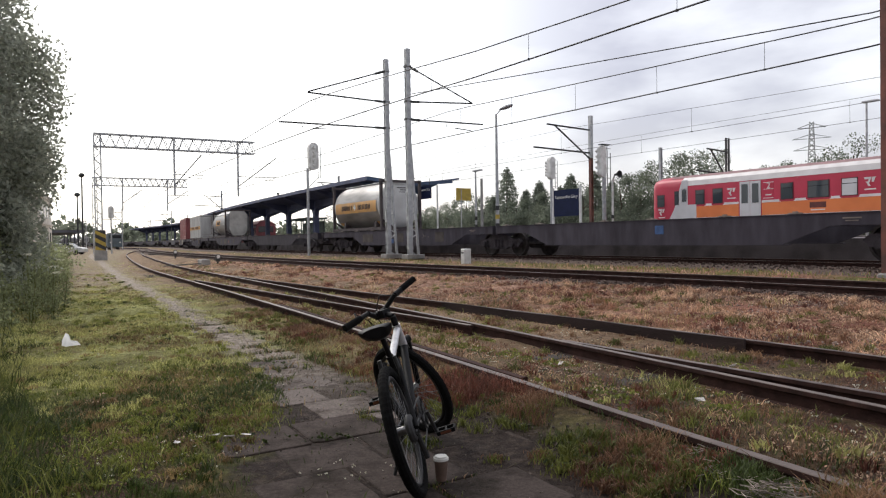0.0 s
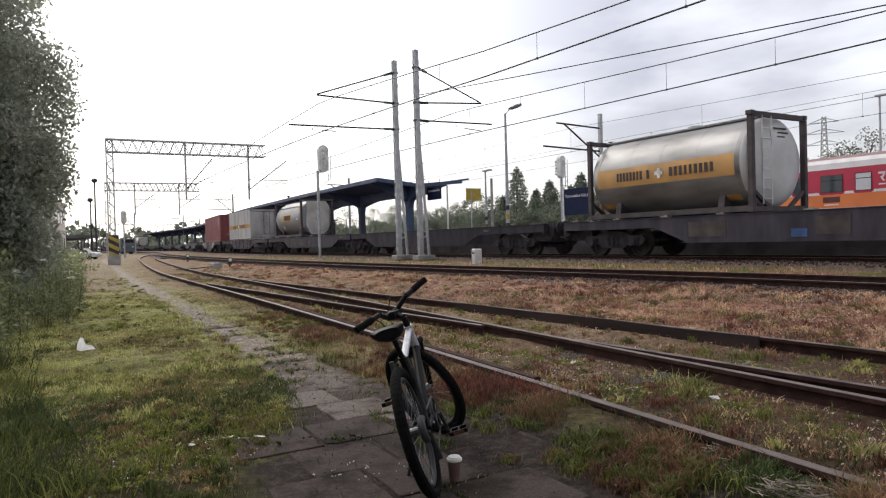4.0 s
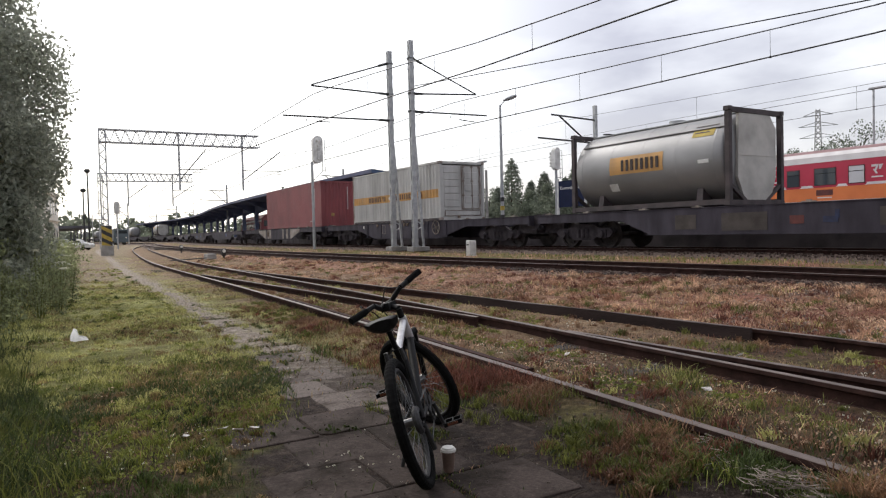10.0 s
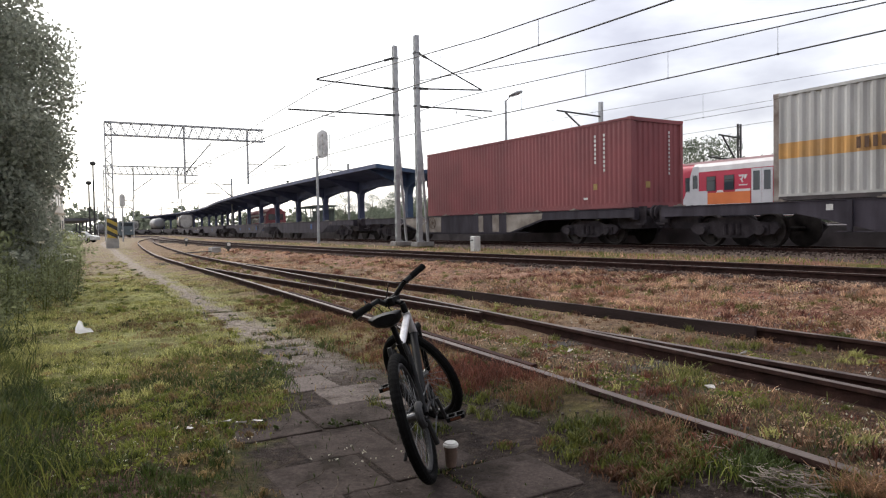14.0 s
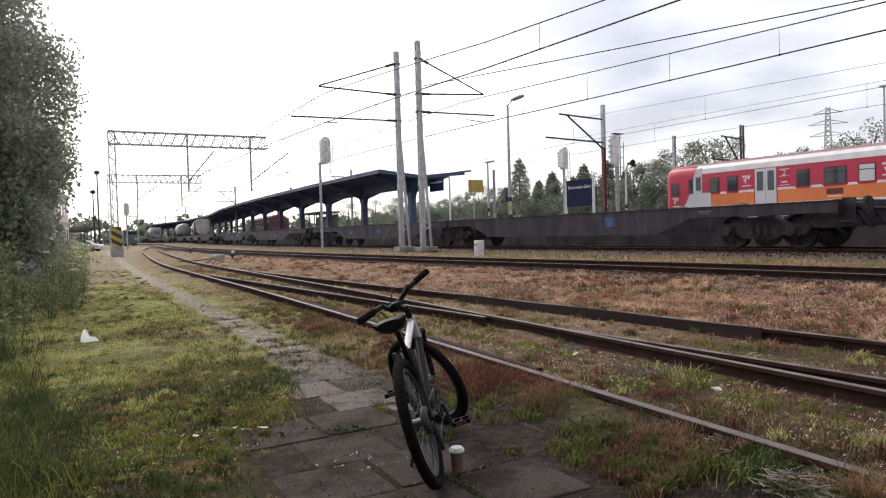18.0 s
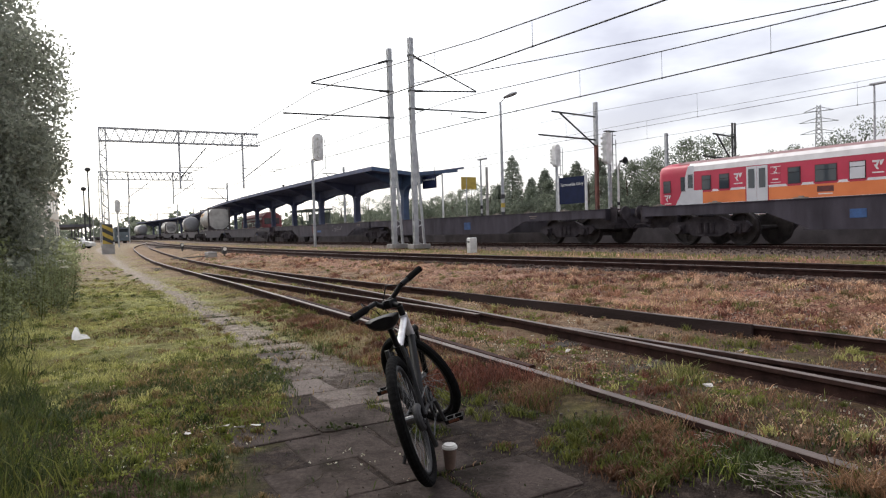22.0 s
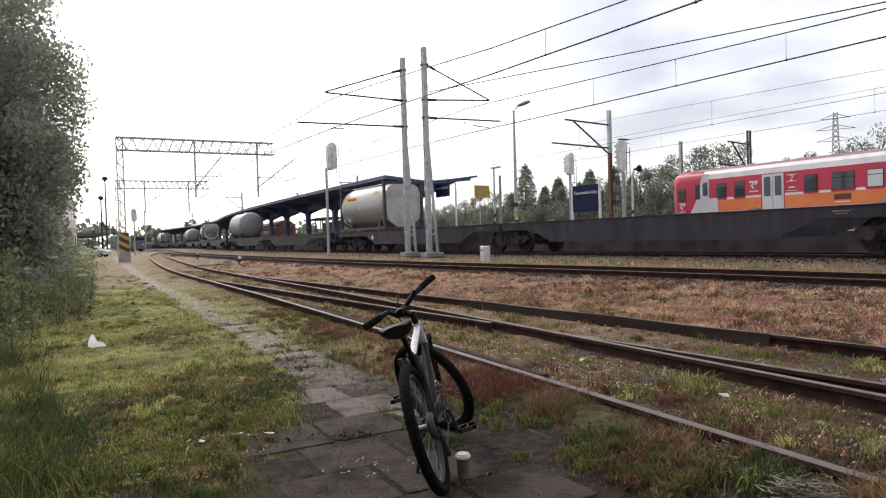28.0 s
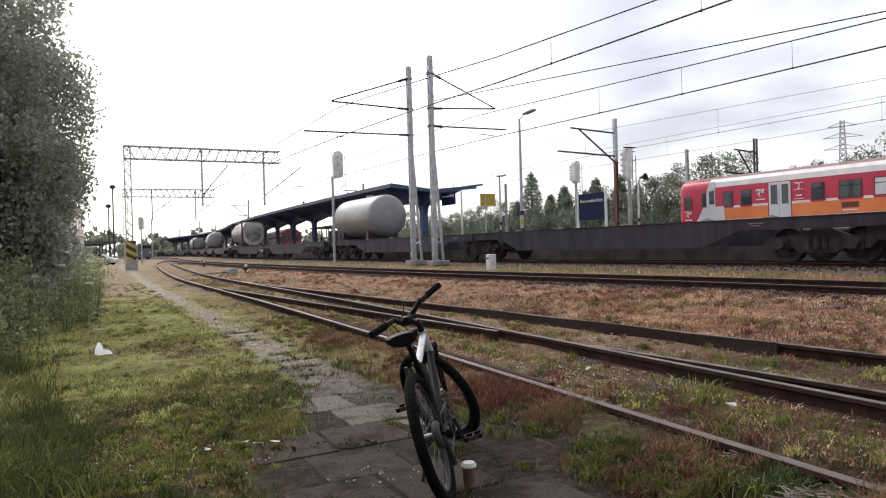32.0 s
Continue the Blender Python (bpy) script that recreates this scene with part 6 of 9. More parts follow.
# ---- signals ----
def signal(s, o, z0, z1, hz0, hz1, label, bracket=0.0, w=0.30, hood=1):
    m = along(s, o, 0)
    sg = thing("railway_signal", label, "railway signal", m, "signals")
    bm = bmesh.new()
    bar(bm, (0, 0, z0), (0, 0, z1), 0.085, 0.075, 12)
    part("post", bm, M_STEEL, sg)
    bm = bmesh.new()
    pts = []
    for i in range(24):
        a = 2 * math.pi * i / 24
        pts.append((bracket + w * math.cos(a), (hz0 + hz1) / 2 + ((hz1 - hz0) / 2 - w) * (1 if math.sin(a) > 0 else -1) + w * math.sin(a)))
    slab(bm, pts, -0.14, 0.14, "x")
    head = part("signal_head", bm, M_WHITE, sg, "white oblong signal head")
    n = 5
    for i in range(n):
        z = hz0 + 0.28 + (hz1 - hz0 - 0.56) * i / (n - 1)
        bm = bmesh.new()
        bar(bm, (0.14 * hood, bracket, z), ((0.26 if hood > 0 else 0.44) * hood, bracket, z), 0.085, 0.085, 12)
        part("lamp_hood", bm, M_WHITE, head)
    bm = bmesh.new()
    bar(bm, (0, 0, z1 - 0.2), (0, bracket, hz0 + 0.1), 0.03, None, 8)
    for y in (0.30, 0.46):
        bar(bm, (0, bracket + y, hz0 - 0.5), (0, bracket + y, hz1 - 0.2), 0.02, None, 6)
    bar(bm, (0, 0.05, z1 - 1.1), (0, bracket + 0.35, hz0 - 0.4), 0.02, None, 6)
    for i in range(7):
        z = hz0 - 0.4 + i * 0.25
        bar(bm, (0, bracket + 0.29, z), (0, bracket + 0.47, z), 0.012, None, 5)
    part("bracket_ladder", bm, M_STEEL, sg)
    return sg


signal(15.4, -2.42, 0.4, 5.5, 5.4, 7.0, "white oblong signal on a grey bracket post", bracket=0.35)
signal(6.6, 8.6, 1.0, 5.2, 4.5, 5.75, "white slim signal head with a ladder on a grey post", w=0.2, hood=-1)
sg = signal(6.35, 12.45, 0.6, 6.0, 4.75, 6.6, "pale signal with an access ladder beside the mast", bracket=-0.1, w=0.24, hood=-1)
bm = bmesh.new()
for x, y in ((0, 0.34), (0, 0.62)):
    bar(bm, (x, y, 4.2), (x, y, 6.7 if y < 0.5 else 6.2), 0.022, None, 6)
for z in (4.7, 5.3, 5.9, 6.45):
    bar(bm, (0, -0.1, z), (0, 0.62, z), 0.016, None, 6)
box(bm, (0, 0.15, 6.66), (0.3, 0.75, 0.05))
part("access_cage", bm, M_IRON, sg, "dark thin rods of the access cage")
bm = bmesh.new()
bar(bm, (0, 0.16, 0.6), (0, 0.16, 4.7), 0.05, None, 10)
part("second_post", bm, M_STEEL, sg)
signal(65.4, -10.06, 0.1, 4.3, 4.2, 5.75, "white oblong signal far along the siding", bracket=0.0)
bp = thing("banded_post", "short post with black and white bands beside the gantry footing", "marker post", along(42.8, -11.3, 0))
for i in range(5):
    bm = bmesh.new()
    bar(bm, (0, 0, 0.22 * i - 0.05 * (i == 0)), (0, 0, 0.22 * i + 0.218), 0.14, None, 12)
    part("band", bm, M_WHITE if i % 2 else M_IRON, bp)
bm = bmesh.new()
m = along(5.9, 12.75, 0)
spk = thing("loudspeaker_post", "loudspeaker horn on a pale post with striped foot", "loudspeaker", m)
bar(bm, (0, 0, 0.6), (0, 0, 4.5), 0.07, 0.06, 10)
bar(bm, (0, 0, 4.5), (0.2, 0, 4.85), 0.055, 0.045, 8)
part("post", bm, M_WHITE, spk)
bm = bmesh.new()
lathe(bm, [(0, 0.05), (0.2, 0.08), (0.42, 0.22)], 14, Matrix.Translation((0.15, 0, 4.85)))
part("horn", bm, M_IRON, spk, smooth=True)
for i in range(3):
    bm = bmesh.new()
    bar(bm, (0, 0, 1.5 + 0.4 * i), (0, 0, 1.7 + 0.4 * i), 0.083, None, 10)
    part("warning_stripe", bm, M_IRON, spk)


def dwarf(s, o, z, label):
    m = along(s, o, z)
    d = thing("dwarf_signal", label, "railway signal", m, "signals")
    bm = bmesh.new()
    bar(bm, (0, 0, -0.1), (0, 0, 0.2), 0.05, None, 8)
    part("foot", bm, M_IRON, d)
    bm = bmesh.new()
    box(bm, (0, 0, 0.36), (0.18, 0.22, 0.36))
    part("case", bm, M_IRON, d, bevel=0.03)
    bm = bmesh.new()
    bar(bm, (0.09, 0, 0.42), (0.12, 0, 0.42), 0.085, None, 14)
    part("white_lens", bm, M_LID, d)


dwarf(12.2, -8.4, 0.12, "small black dwarf signal with a white lens by the siding")
dwarf(27.5, -7.8, 0.2, "small black dwarf signal farther along the siding")
bm = bmesh.new()
m = along(13.6, -8.75, 0.1)
pm = thing("point_machine", "low concrete-coloured point machine box", "point machine", m)
box(bm, (0, 0, 0.14), (0.9, 0.45, 0.3))
part("case", bm, M_CONC, pm, bevel=0.04)
bm = bmesh.new()
bar(bm, (0.3, -0.2, 0.1), (0.3, -2.0, 0.02), 0.025, None, 6)
part("rod", bm, M_IRON, pm)
bm = bmesh.new()
m = along(-1.97, -3.32, 0)
mk = thing("marker_stone", "small white-painted concrete marker post", "marker post", m)
box(bm, (0, 0, 0.60), (0.26, 0.3, 0.58))
part("stone", bm, M_WHITE, mk, bevel=0.03)
bm = bmesh.new()
box(bm, (0.0, -0.153, 0.74), (0.14, 0.006, 0.05))
part("mark", bm, M_IRON, mk)


# ---- the bicycle on the path ----
M_PEDAL = M_BLACK


def torus(bm, R, r, m, n=40, k=10, knobs=False):
    rows = []
    for i in range(n):
        a = 2 * math.pi * i / n
        row = []
        for j in range(k):
            b = 2 * math.pi * j / k
            rr = r
            if knobs and i % 2 and -0.3 < math.cos(b) <= 1.1:
                rr = r * 1.06
            row.append(bm.verts.new(m @ Vector(((R + rr * math.cos(b)) * math.cos(a), rr * math.sin(b), (R + rr * math.cos(b)) * math.sin(a)))))
        rows.append(row)
    for i in range(n):
        a, b = rows[i], rows[(i + 1) % n]
        for j in range(k):
            bm.faces.new((a[j], b[j], b[(j + 1) % k], a[(j + 1) % k]))


def bike_wheel(parent, name, m, label=""):
    """A wheel in the x-z plane about the place of m."""
    bm = bmesh.new()
    torus(bm, 0.299, 0.0255, m, 130, 10, True)
    w = part(name, bm, M_RUBBER, parent, label, smooth=False)
    bm = bmesh.new()
    torus(bm, 0.262, 0.012, m @ Matrix.Diagonal((1, 1.2, 1, 1)), 60, 8)
    part("rim", bm, M_IRON, w, smooth=True)
    bm = bmesh.new()
    bar(bm, m @ Vector((0, -0.05, 0)), m @ Vector((0, 0.05, 0)), 0.022, None, 12)
    part("hub", bm, M_CHROME, w)
    bm = bmesh.new()
    for i in range(32):
        a = 2 * math.pi * i / 32
        b = a + (0.5 if i % 4 < 2 else -0.5)
        y = 0.03 if i % 2 else -0.03
        bar(bm, m @ Vector((0.02 * math.cos(b), y, 0.02 * math.sin(b))), m @ Vector((0.262 * math.cos(a), 0, 0.262 * math.sin(a))), 0.0016, None, 4)
    part("spokes", bm, M_CHROME, w)
    return w


LEAN, TURN_ = 17.0, 47.0
bike = thing("bicycle", "black and silver mountain bicycle leaning on its stand, handlebar turned", "bicycle",
             Matrix.Translation((-0.09, 3.27, 0.006)) @ Matrix.Rotation(radians(90 - 3.0), 4, "Z") @ Matrix.Rotation(radians(-LEAN), 4, "X"))
# local: x forward, y left, z up; rear axle over the origin
WR = 0.325
rear = bike_wheel(bike, "rear_wheel", Matrix.Translation((0, 0, WR)), "knobbly black tyre")
head_lo, head_hi = Vector((0.86, 0, 0.62)), Vector((0.815, 0, 0.76))
axis = (head_hi - head_lo).normalized()
steer = Matrix.Translation(head_lo) @ Matrix.Rotation(radians(TURN_), 4, axis) @ Matrix.Translation(-head_lo)
front_w = bike_wheel(bike, "front_wheel", steer @ Matrix.Translation((1.04, 0, WR)), "knobbly black tyre turned aside")
bb, seat_top, seat_lo = Vector((0.42, 0, 0.29)), Vector((0.22, 0, 0.80)), Vector((0.27, 0, 0.66))
for name, a, b, r, m_ in (("down_tube", bb, head_lo, 0.024, M_BLACK), ("top_tube", seat_lo + Vector((0, 0, -0.03)), head_hi + Vector((0, 0, -0.03)), 0.021, M_SILVER),
                          ("seat_tube", bb, seat_lo, 0.020, M_BLACK), ("seat_post", seat_lo, seat_top, 0.015, M_BLACK), ("head_tube", head_lo, head_hi, 0.026, M_SILVER)):
    bm = bmesh.new()
    bar(bm, a, b, r, None, 14)
    part(name, bm, m_, bike, smooth=True)
for y in (-0.065, 0.065):
    bm = bmesh.new()
    bar(bm, (0.0, y, WR), (0.26, y * 0.55, 0.63), 0.013, None, 10)
    part("seat_stay", bm, M_BLACK, bike, smooth=True)
    bm = bmesh.new()
    bar(bm, (0.0, y, WR), (0.40, y * 0.6, 0.29), 0.012, None, 10)
    part("chain_stay", bm, M_BLACK, bike, smooth=True)
    bm = bmesh.new()
    bar(bm, steer @ Vector((1.04, y, WR)), steer @ Vector((0.885, y, 0.62)), 0.018, None, 12)
    part("fork_leg", bm, M_BLACK, bike, smooth=True)
bm = bmesh.new()
bar(bm, steer @ Vector((0.885, -0.08, 0.63)), steer @ Vector((0.885, 0.08, 0.63)), 0.024, None, 12)
part("fork_crown", bm, M_BLACK, bike)
stem = head_hi + axis * 0.06
bm = bmesh.new()
bar(bm, head_hi, stem, 0.02, None, 12)
bar(bm, stem, steer @ (stem + Vector((0.09, 0, 0.05))), 0.018, None, 12)
box(bm, (0, 0, 0), (0.09, 0.06, 0.05), Matrix.Translation(steer @ (stem + Vector((0.08, 0, 0.035)))) @ Matrix.Rotation(radians(TURN_), 4, "Z"))
part("stem", bm, M_BLACK, bike, smooth=True)
hb = stem + Vector((0.09, 0, 0.05))
pts = [hb + Vector((-0.06, y, dz)) if abs(y) > 0.1 else hb + Vector((0, y, 0)) for y, dz in ((-0.31, 0.055), (-0.12, 0.045), (-0.05, 0), (0.05, 0), (0.12, 0.045), (0.31, 0.055))]
bm = bmesh.new()
for a, b in zip(pts, pts[1:]):
    bar(bm, steer @ a, steer @ b, 0.016, None, 10)
part("handlebar", bm, M_BLACK, bike, smooth=True)
for k in (-1, 1):
    a, b = (pts[0], pts[1]) if k < 0 else (pts[-1], pts[-2])
    bm = bmesh.new()
    bar(bm, steer @ a, steer @ a.lerp(b, 0.66), 0.021, 0.020, 12)
    part("grip", bm, M_RUBBER, bike, smooth=True)
    bm = bmesh.new()
    q = a.lerp(b, 0.72)
    bar(bm, steer @ q, steer @ (q + Vector((0.05, 0, -0.02))), 0.012, None, 8)
    bar(bm, steer @ (q + Vector((0.05, 0, -0.02))), steer @ (a.lerp(b, 0.2) + Vector((0.07, 0, -0.03))), 0.007, 0.005, 8)
    part("brake_lever", bm, M_IRON, bike)
    bm = bmesh.new()
    c = [q + Vector((0.05, 0, -0.02)), q + Vector((0.14, -0.06 * k, 0.03)), Vector((1.0, 0.03 * k, 0.85)), Vector((0.93, 0.02 * k, 0.66))]
    for p0, p1 in zip(c, c[1:]):
        bar(bm, steer @ p0, steer @ p1, 0.004, None, 6)
    part("cable", bm, M_BLACK, bike)
# saddle
bm = bmesh.new()
rows = []
for x, w, z, d in ((-0.15, 0.06, 0.028, 0.04), (-0.12, 0.09, 0.038, 0.065), (-0.04, 0.08, 0.026, 0.065), (0.03, 0.036, 0.012, 0.04), (0.10, 0.022, 0.012, 0.03), (0.135, 0.012, 0.004, 0.02)):
    rows.append([bm.verts.new(seat_top + Vector((x, w * math.cos(a), z + (0.012 if math.sin(a) > 0 else d) * math.sin(a)))) for a in [2 * math.pi * i / 14 for i in range(14)]])
for a, b in zip(rows, rows[1:]):
    for i in range(14):
        bm.faces.new((a[i], b[i], b[(i + 1) % 14], a[(i + 1) % 14]))
bm.faces.new(rows[0])
bm.faces.new(rows[-1][::-1])
part("saddle", bm, M_BLACK, bike, "worn black saddle", smooth=True)
bm = bmesh.new()
for y in (-0.025, 0.025):
    bar(bm, seat_top + Vector((-0.1, y, 0.0)), seat_top + Vector((0.08, y, -0.01)), 0.004, None, 6)
part("saddle_rails", bm, M_CHROME, bike)
# crank, chainring, pedals
for R, y in ((0.085, -0.055), (0.065, -0.048)):
    bm = bmesh.new()
    torus(bm, R, 0.006, Matrix.Translation((bb.x, y, bb.z)), 36, 6)
    for i in range(4):
        a = i * math.pi / 2 + 0.4
        bar(bm, (bb.x, y, bb.z), (bb.x + R * math.cos(a), y, bb.z + R * math.sin(a)), 0.007, None, 6)
    part("chainring", bm, M_IRON, bike)
for k, ang in ((-1, -62), (1, 118)):
    d = Vector((math.cos(radians(ang)), 0, math.sin(radians(ang)))) * 0.17
    y = 0.075 * k
    bm = bmesh.new()
    bar(bm, bb + Vector((0, y, 0)), bb + Vector((0, y * 1.1, 0)) + d, 0.011, 0.009, 10)
    part("crank", bm, M_IRON, bike)
    bm = bmesh.new()
    c = bb + d + Vector((0, y * 1.1 + 0.055 * k, 0))
    for dx in (-0.04, 0.04):
        box(bm, c + Vector((dx, 0, 0)), (0.012, 0.1, 0.022))
    for dy in (-0.048, 0.0, 0.048):
        box(bm, c + Vector((0, dy, 0)), (0.085, 0.008, 0.02))
    pd = part("pedal", bm, M_PEDAL, bike)
    bm = bmesh.new()
    box(bm, c + Vector((-0.047, 0, 0)), (0.004, 0.06, 0.014))
    part("reflector", bm, M_REFLECT, pd, "amber pedal reflector")
bm = bmesh.new()
torus(bm, 0.05, 0.02, Matrix.Translation((0, -0.04, WR)), 24, 8)
part("cassette", bm, M_IRON, bike)
bm = bmesh.new()
bar(bm, (0.0, -0.05, WR + 0.05), (bb.x, -0.052, bb.z + 0.085), 0.005, None, 6)
bar(bm, (0.0, -0.05, WR - 0.05), (0.05, -0.055, WR - 0.14), 0.005, None, 6)
bar(bm, (0.05, -0.055, WR - 0.16), (bb.x, -0.052, bb.z - 0.085), 0.005, None, 6)
part("chain", bm, M_IRON, bike)
bm = bmesh.new()
bar(bm, (0.0, -0.06, WR - 0.03), (0.04, -0.065, WR - 0.17), 0.014, None, 8)
part("derailleur", bm, M_IRON, bike)
bm = bmesh.new()
bar(bm, (0.30, 0.05, 0.27), (0.28, 0.17, 0.045), 0.010, None, 8)
part("kickstand", bm, M_IRON, bike)
for y in (-0.045, 0.045):
    bm = bmesh.new()
    bar(bm, (0.165, y, 0.60), (0.165, y * 0.9, 0.665), 0.012, None, 8)
    part("brake_arm", bm, M_IRON, bike)
    bm = bmesh.new()
    bar(bm, steer @ Vector((0.90, y, 0.58)), steer @ Vector((0.88, y, 0.66)), 0.012, None, 8)
    part("brake_arm", bm, M_IRON, bike)

# cup, bag and litter
cup = thing("paper_cup", "brown paper coffee cup with a white lid on the path", "cup", Matrix.Translation((-0.005, 3.44, 0.012)))
bm = bmesh.new()
bar(bm, (0, 0, 0), (0, 0, 0.105), 0.027, 0.036, 20)
part("cup_body", bm, M_CUP, cup, smooth=True)
bm = bmesh.new()
bar(bm, (0, 0, 0.105), (0, 0, 0.117), 0.040, 0.039, 20)
bar(bm, (0, 0, 0.117), (0, 0, 0.126), 0.034, 0.031, 20)
part("lid", bm, M_LID, cup, "white plastic lid", smooth=True)


def torn_sheet(name, label, category, m, outline, material, curl, seed):
    """A crumpled thin sheet with a ragged outline."""
    r = random.Random(seed)
    bm = bmesh.new()
    c0 = bm.verts.new((0, 0, curl * 0.4))
    ring = [bm.verts.new((x + r.uniform(-0.012, 0.012), y + r.uniform(-0.012, 0.012), abs(r.gauss(0, curl)))) for x, y in outline]
    mid = [bm.verts.new((v.co.x * 0.55, v.co.y * 0.55, r.uniform(0, curl))) for v in ring]
    k = len(ring)
    for i in range(k):
        bm.faces.new((ring[i], ring[(i + 1) % k], mid[(i + 1) % k], mid[i]))
        bm.faces.new((mid[i], mid[(i + 1) % k], c0))
    bm.normal_update()
    bmesh.ops.solidify(bm, geom=bm.faces[:], thickness=0.002)
    bm.transform(m)
    return tagged(part(name, bm, material), label, category)


bag = torn_sheet("plastic_bag", "crumpled white plastic bag in the long grass", "bag", pose(-4.36, 7.97, 0.10, 20, 0, 12) @ Matrix.Diagonal((0.66, 1.0, 0.66, 1)), [(-0.17, 0.20), (-0.12, 0.17), (-0.06, 0.05), (0.10, -0.02), (0.19, -0.10), (0.08, -0.12), (-0.03, -0.13), (-0.12, -0.10), (-0.15, 0.02)], M_BAG, 0.03, 3)
r_ = random.Random(11)
for c in ((-1.32, 4.16), (-1.42, 4.2), (-1.22, 4.2), (-1.6, 4.05)):
    torn_sheet("litter_scrap", "small pale scrap of paper in the grass", "litter", pose(*c, 0.045, 8, 0, r_.uniform(0, 360)), [(0.04 * math.cos(a) * r_.uniform(0.5, 1.2), 0.024 * math.sin(a) * r_.uniform(0.5, 1.2)) for a in (0, 1, 2, 3, 4, 5)], M_SCRAP, 0.006, r_.randrange(100))
for s, o in ((-18.6, -11.4), (-16.9, -10.2), (-19.9, -9.6), (-13.5, -10.4), (-14.7, -12.6), (-16.2, -12.9), (-17.6, -12.6), (-8.9, -10.6), (-21, -10.6), (-19.3, -12.7)):
    p = at(s, o, level(s, o) + 0.02)
    torn_sheet("litter_scrap", "small white scrap of paper between the rails", "litter", Matrix.Translation(p) @ pose(0, 0, 0.01, 20, 10, r_.uniform(0, 360)), [(0.04 * math.cos(a) * r_.uniform(0.5, 1.2), 0.03 * math.sin(a) * r_.uniform(0.5, 1.2)) for a in (0, 1, 2, 3, 4, 5)], M_SCRAP, 0.012, r_.randrange(100))

# ---- far left: station building, cars, lamps, standing locomotive ----
hs = thing("station_building", "cream plastered station building with cornices", "building", along(92, -25.4, 0.1) @ Matrix.Diagonal((1, 1, 0.92, 1)))
bm = bmesh.new()
box(bm, (0, 0, 4.5), (14, 12, 9.0))
part("wall", bm, M_PLASTER, hs)
for z, t_ in ((4.6, 0.3), (8.9, 0.45)):
    bm = bmesh.new()
    box(bm, (0, 0, z), (14.5, 12.5, t_))
    part("cornice", bm, M_PLASTER, hs, bevel=0.05)
bm = bmesh.new()
lo = [(-7.4, -6.4, 9.13), (7.4, -6.4, 9.13), (7.4, 6.4, 9.13), (-7.4, 6.4, 9.13)]
hi = [(-3.5, -0.6, 12.3), (3.5, -0.6, 12.3), (3.5, 0.6, 12.3), (-3.5, 0.6, 12.3)]
vl, vh = [bm.verts.new(p) for p in lo], [bm.verts.new(p) for p in hi]
for i in range(4):
    bm.faces.new((vl[i], vl[(i + 1) % 4], vh[(i + 1) % 4], vh[i]))
bm.faces.new(vh)
bm.faces.new(vl[::-1])
part("roof", bm, M_ROOF, hs)
for x in (-4.5, -1.5, 1.5, 4.5):
    for z in (2.4, 6.6):
        bm = bmesh.new()
        box(bm, (x, 6.02, z), (1.2, 0.1, 2.0))
        w = part("window", bm, M_WHITE, hs)
        bm = bmesh.new()
        box(bm, (x, 6.08, z), (1.0, 0.02, 1.8))
        part("pane", bm, M_GLASS, w)
for y in (-3.5, 0, 3.5):
    for z in (2.4, 6.6):
        bm = bmesh.new()
        box(bm, (7.02, y, z), (0.1, 1.2, 2.0))
        w = part("window", bm, M_WHITE, hs)
        bm = bmesh.new()
        box(bm, (7.08, y, z), (0.02, 1.0, 1.8))
        part("pane", bm, M_GLASS, w)


def car(s, o, material, label, turn=0):
    c = thing("parked_car", label, "car", along(s, o, 0.0, turn), "cars parked by the station")
    bm = bmesh.new()
    slab(bm, [(-2.1, 0.3), (2.1, 0.3), (2.15, 0.7), (1.9, 0.85), (1.1, 0.95), (-1.9, 1.0), (-2.1, 0.8)], -0.85, 0.85)
    part("body", bm, material, c, bevel=0.05)
    bm = bmesh.new()
    slab(bm, [(-1.8, 0.98), (1.15, 0.94), (0.5, 1.42), (-1.2, 1.45)], -0.74, 0.74)
    part("glasshouse", bm, M_GLASS, c, bevel=0.04)
    for x in (-1.3, 1.3):
        for y in (-0.8, 0.8):
            bm = bmesh.new()
            bar(bm, (x, y - 0.1, 0.31), (x, y + 0.1, 0.31), 0.31, None, 16)
            part("wheel", bm, M_RUBBER, c)
    return c


car(67, -16.2, M_SILVER, "silver car parked before the station", 60)
car(70, -18.2, M_IRON, "dark car parked before the station", 55)
car(72.5, -15.0, M_WHITE, "white car parked before the station", 70)
for s, o, z in ((88.8, -14.3, 11.3), (94.9, -15.4, 8.8)):
    m = along(s, o, 0)
    lp = thing("station_lamp", "tall thin lamp post by the station forecourt", "lamp post", m, "forecourt lamps")
    bm = bmesh.new()
    bar(bm, (0, 0, 0), (0, 0, z), 0.14, 0.09, 10)
    part("pole", bm, M_IRON, lp)
    bm = bmesh.new()
    bmesh.ops.create_uvsphere(bm, u_segments=12, v_segments=8, radius=0.42, matrix=Matrix.Translation((0, 0, z + 0.2)) @ Matrix.Diagonal((1, 1, 0.8, 1)))
    part("lantern", bm, M_IRON, lp, smooth=True)
lo = thing("shunting_locomotive", "small grey-blue locomotive standing on the siding", "locomotive", along(125, r1(125) - 3.4, 0.15))
M_LOCO = mat("loco_grey", (0.10, 0.13, 0.15), (0.07, 0.09, 0.10), 0.5, 0.0, 1.5, bump=0.05)
bm = bmesh.new()
box(bm, (0, 0, 1.9), (9, 2.7, 2.2))
box(bm, (0, 0, 0.65), (9.4, 2.5, 0.4))
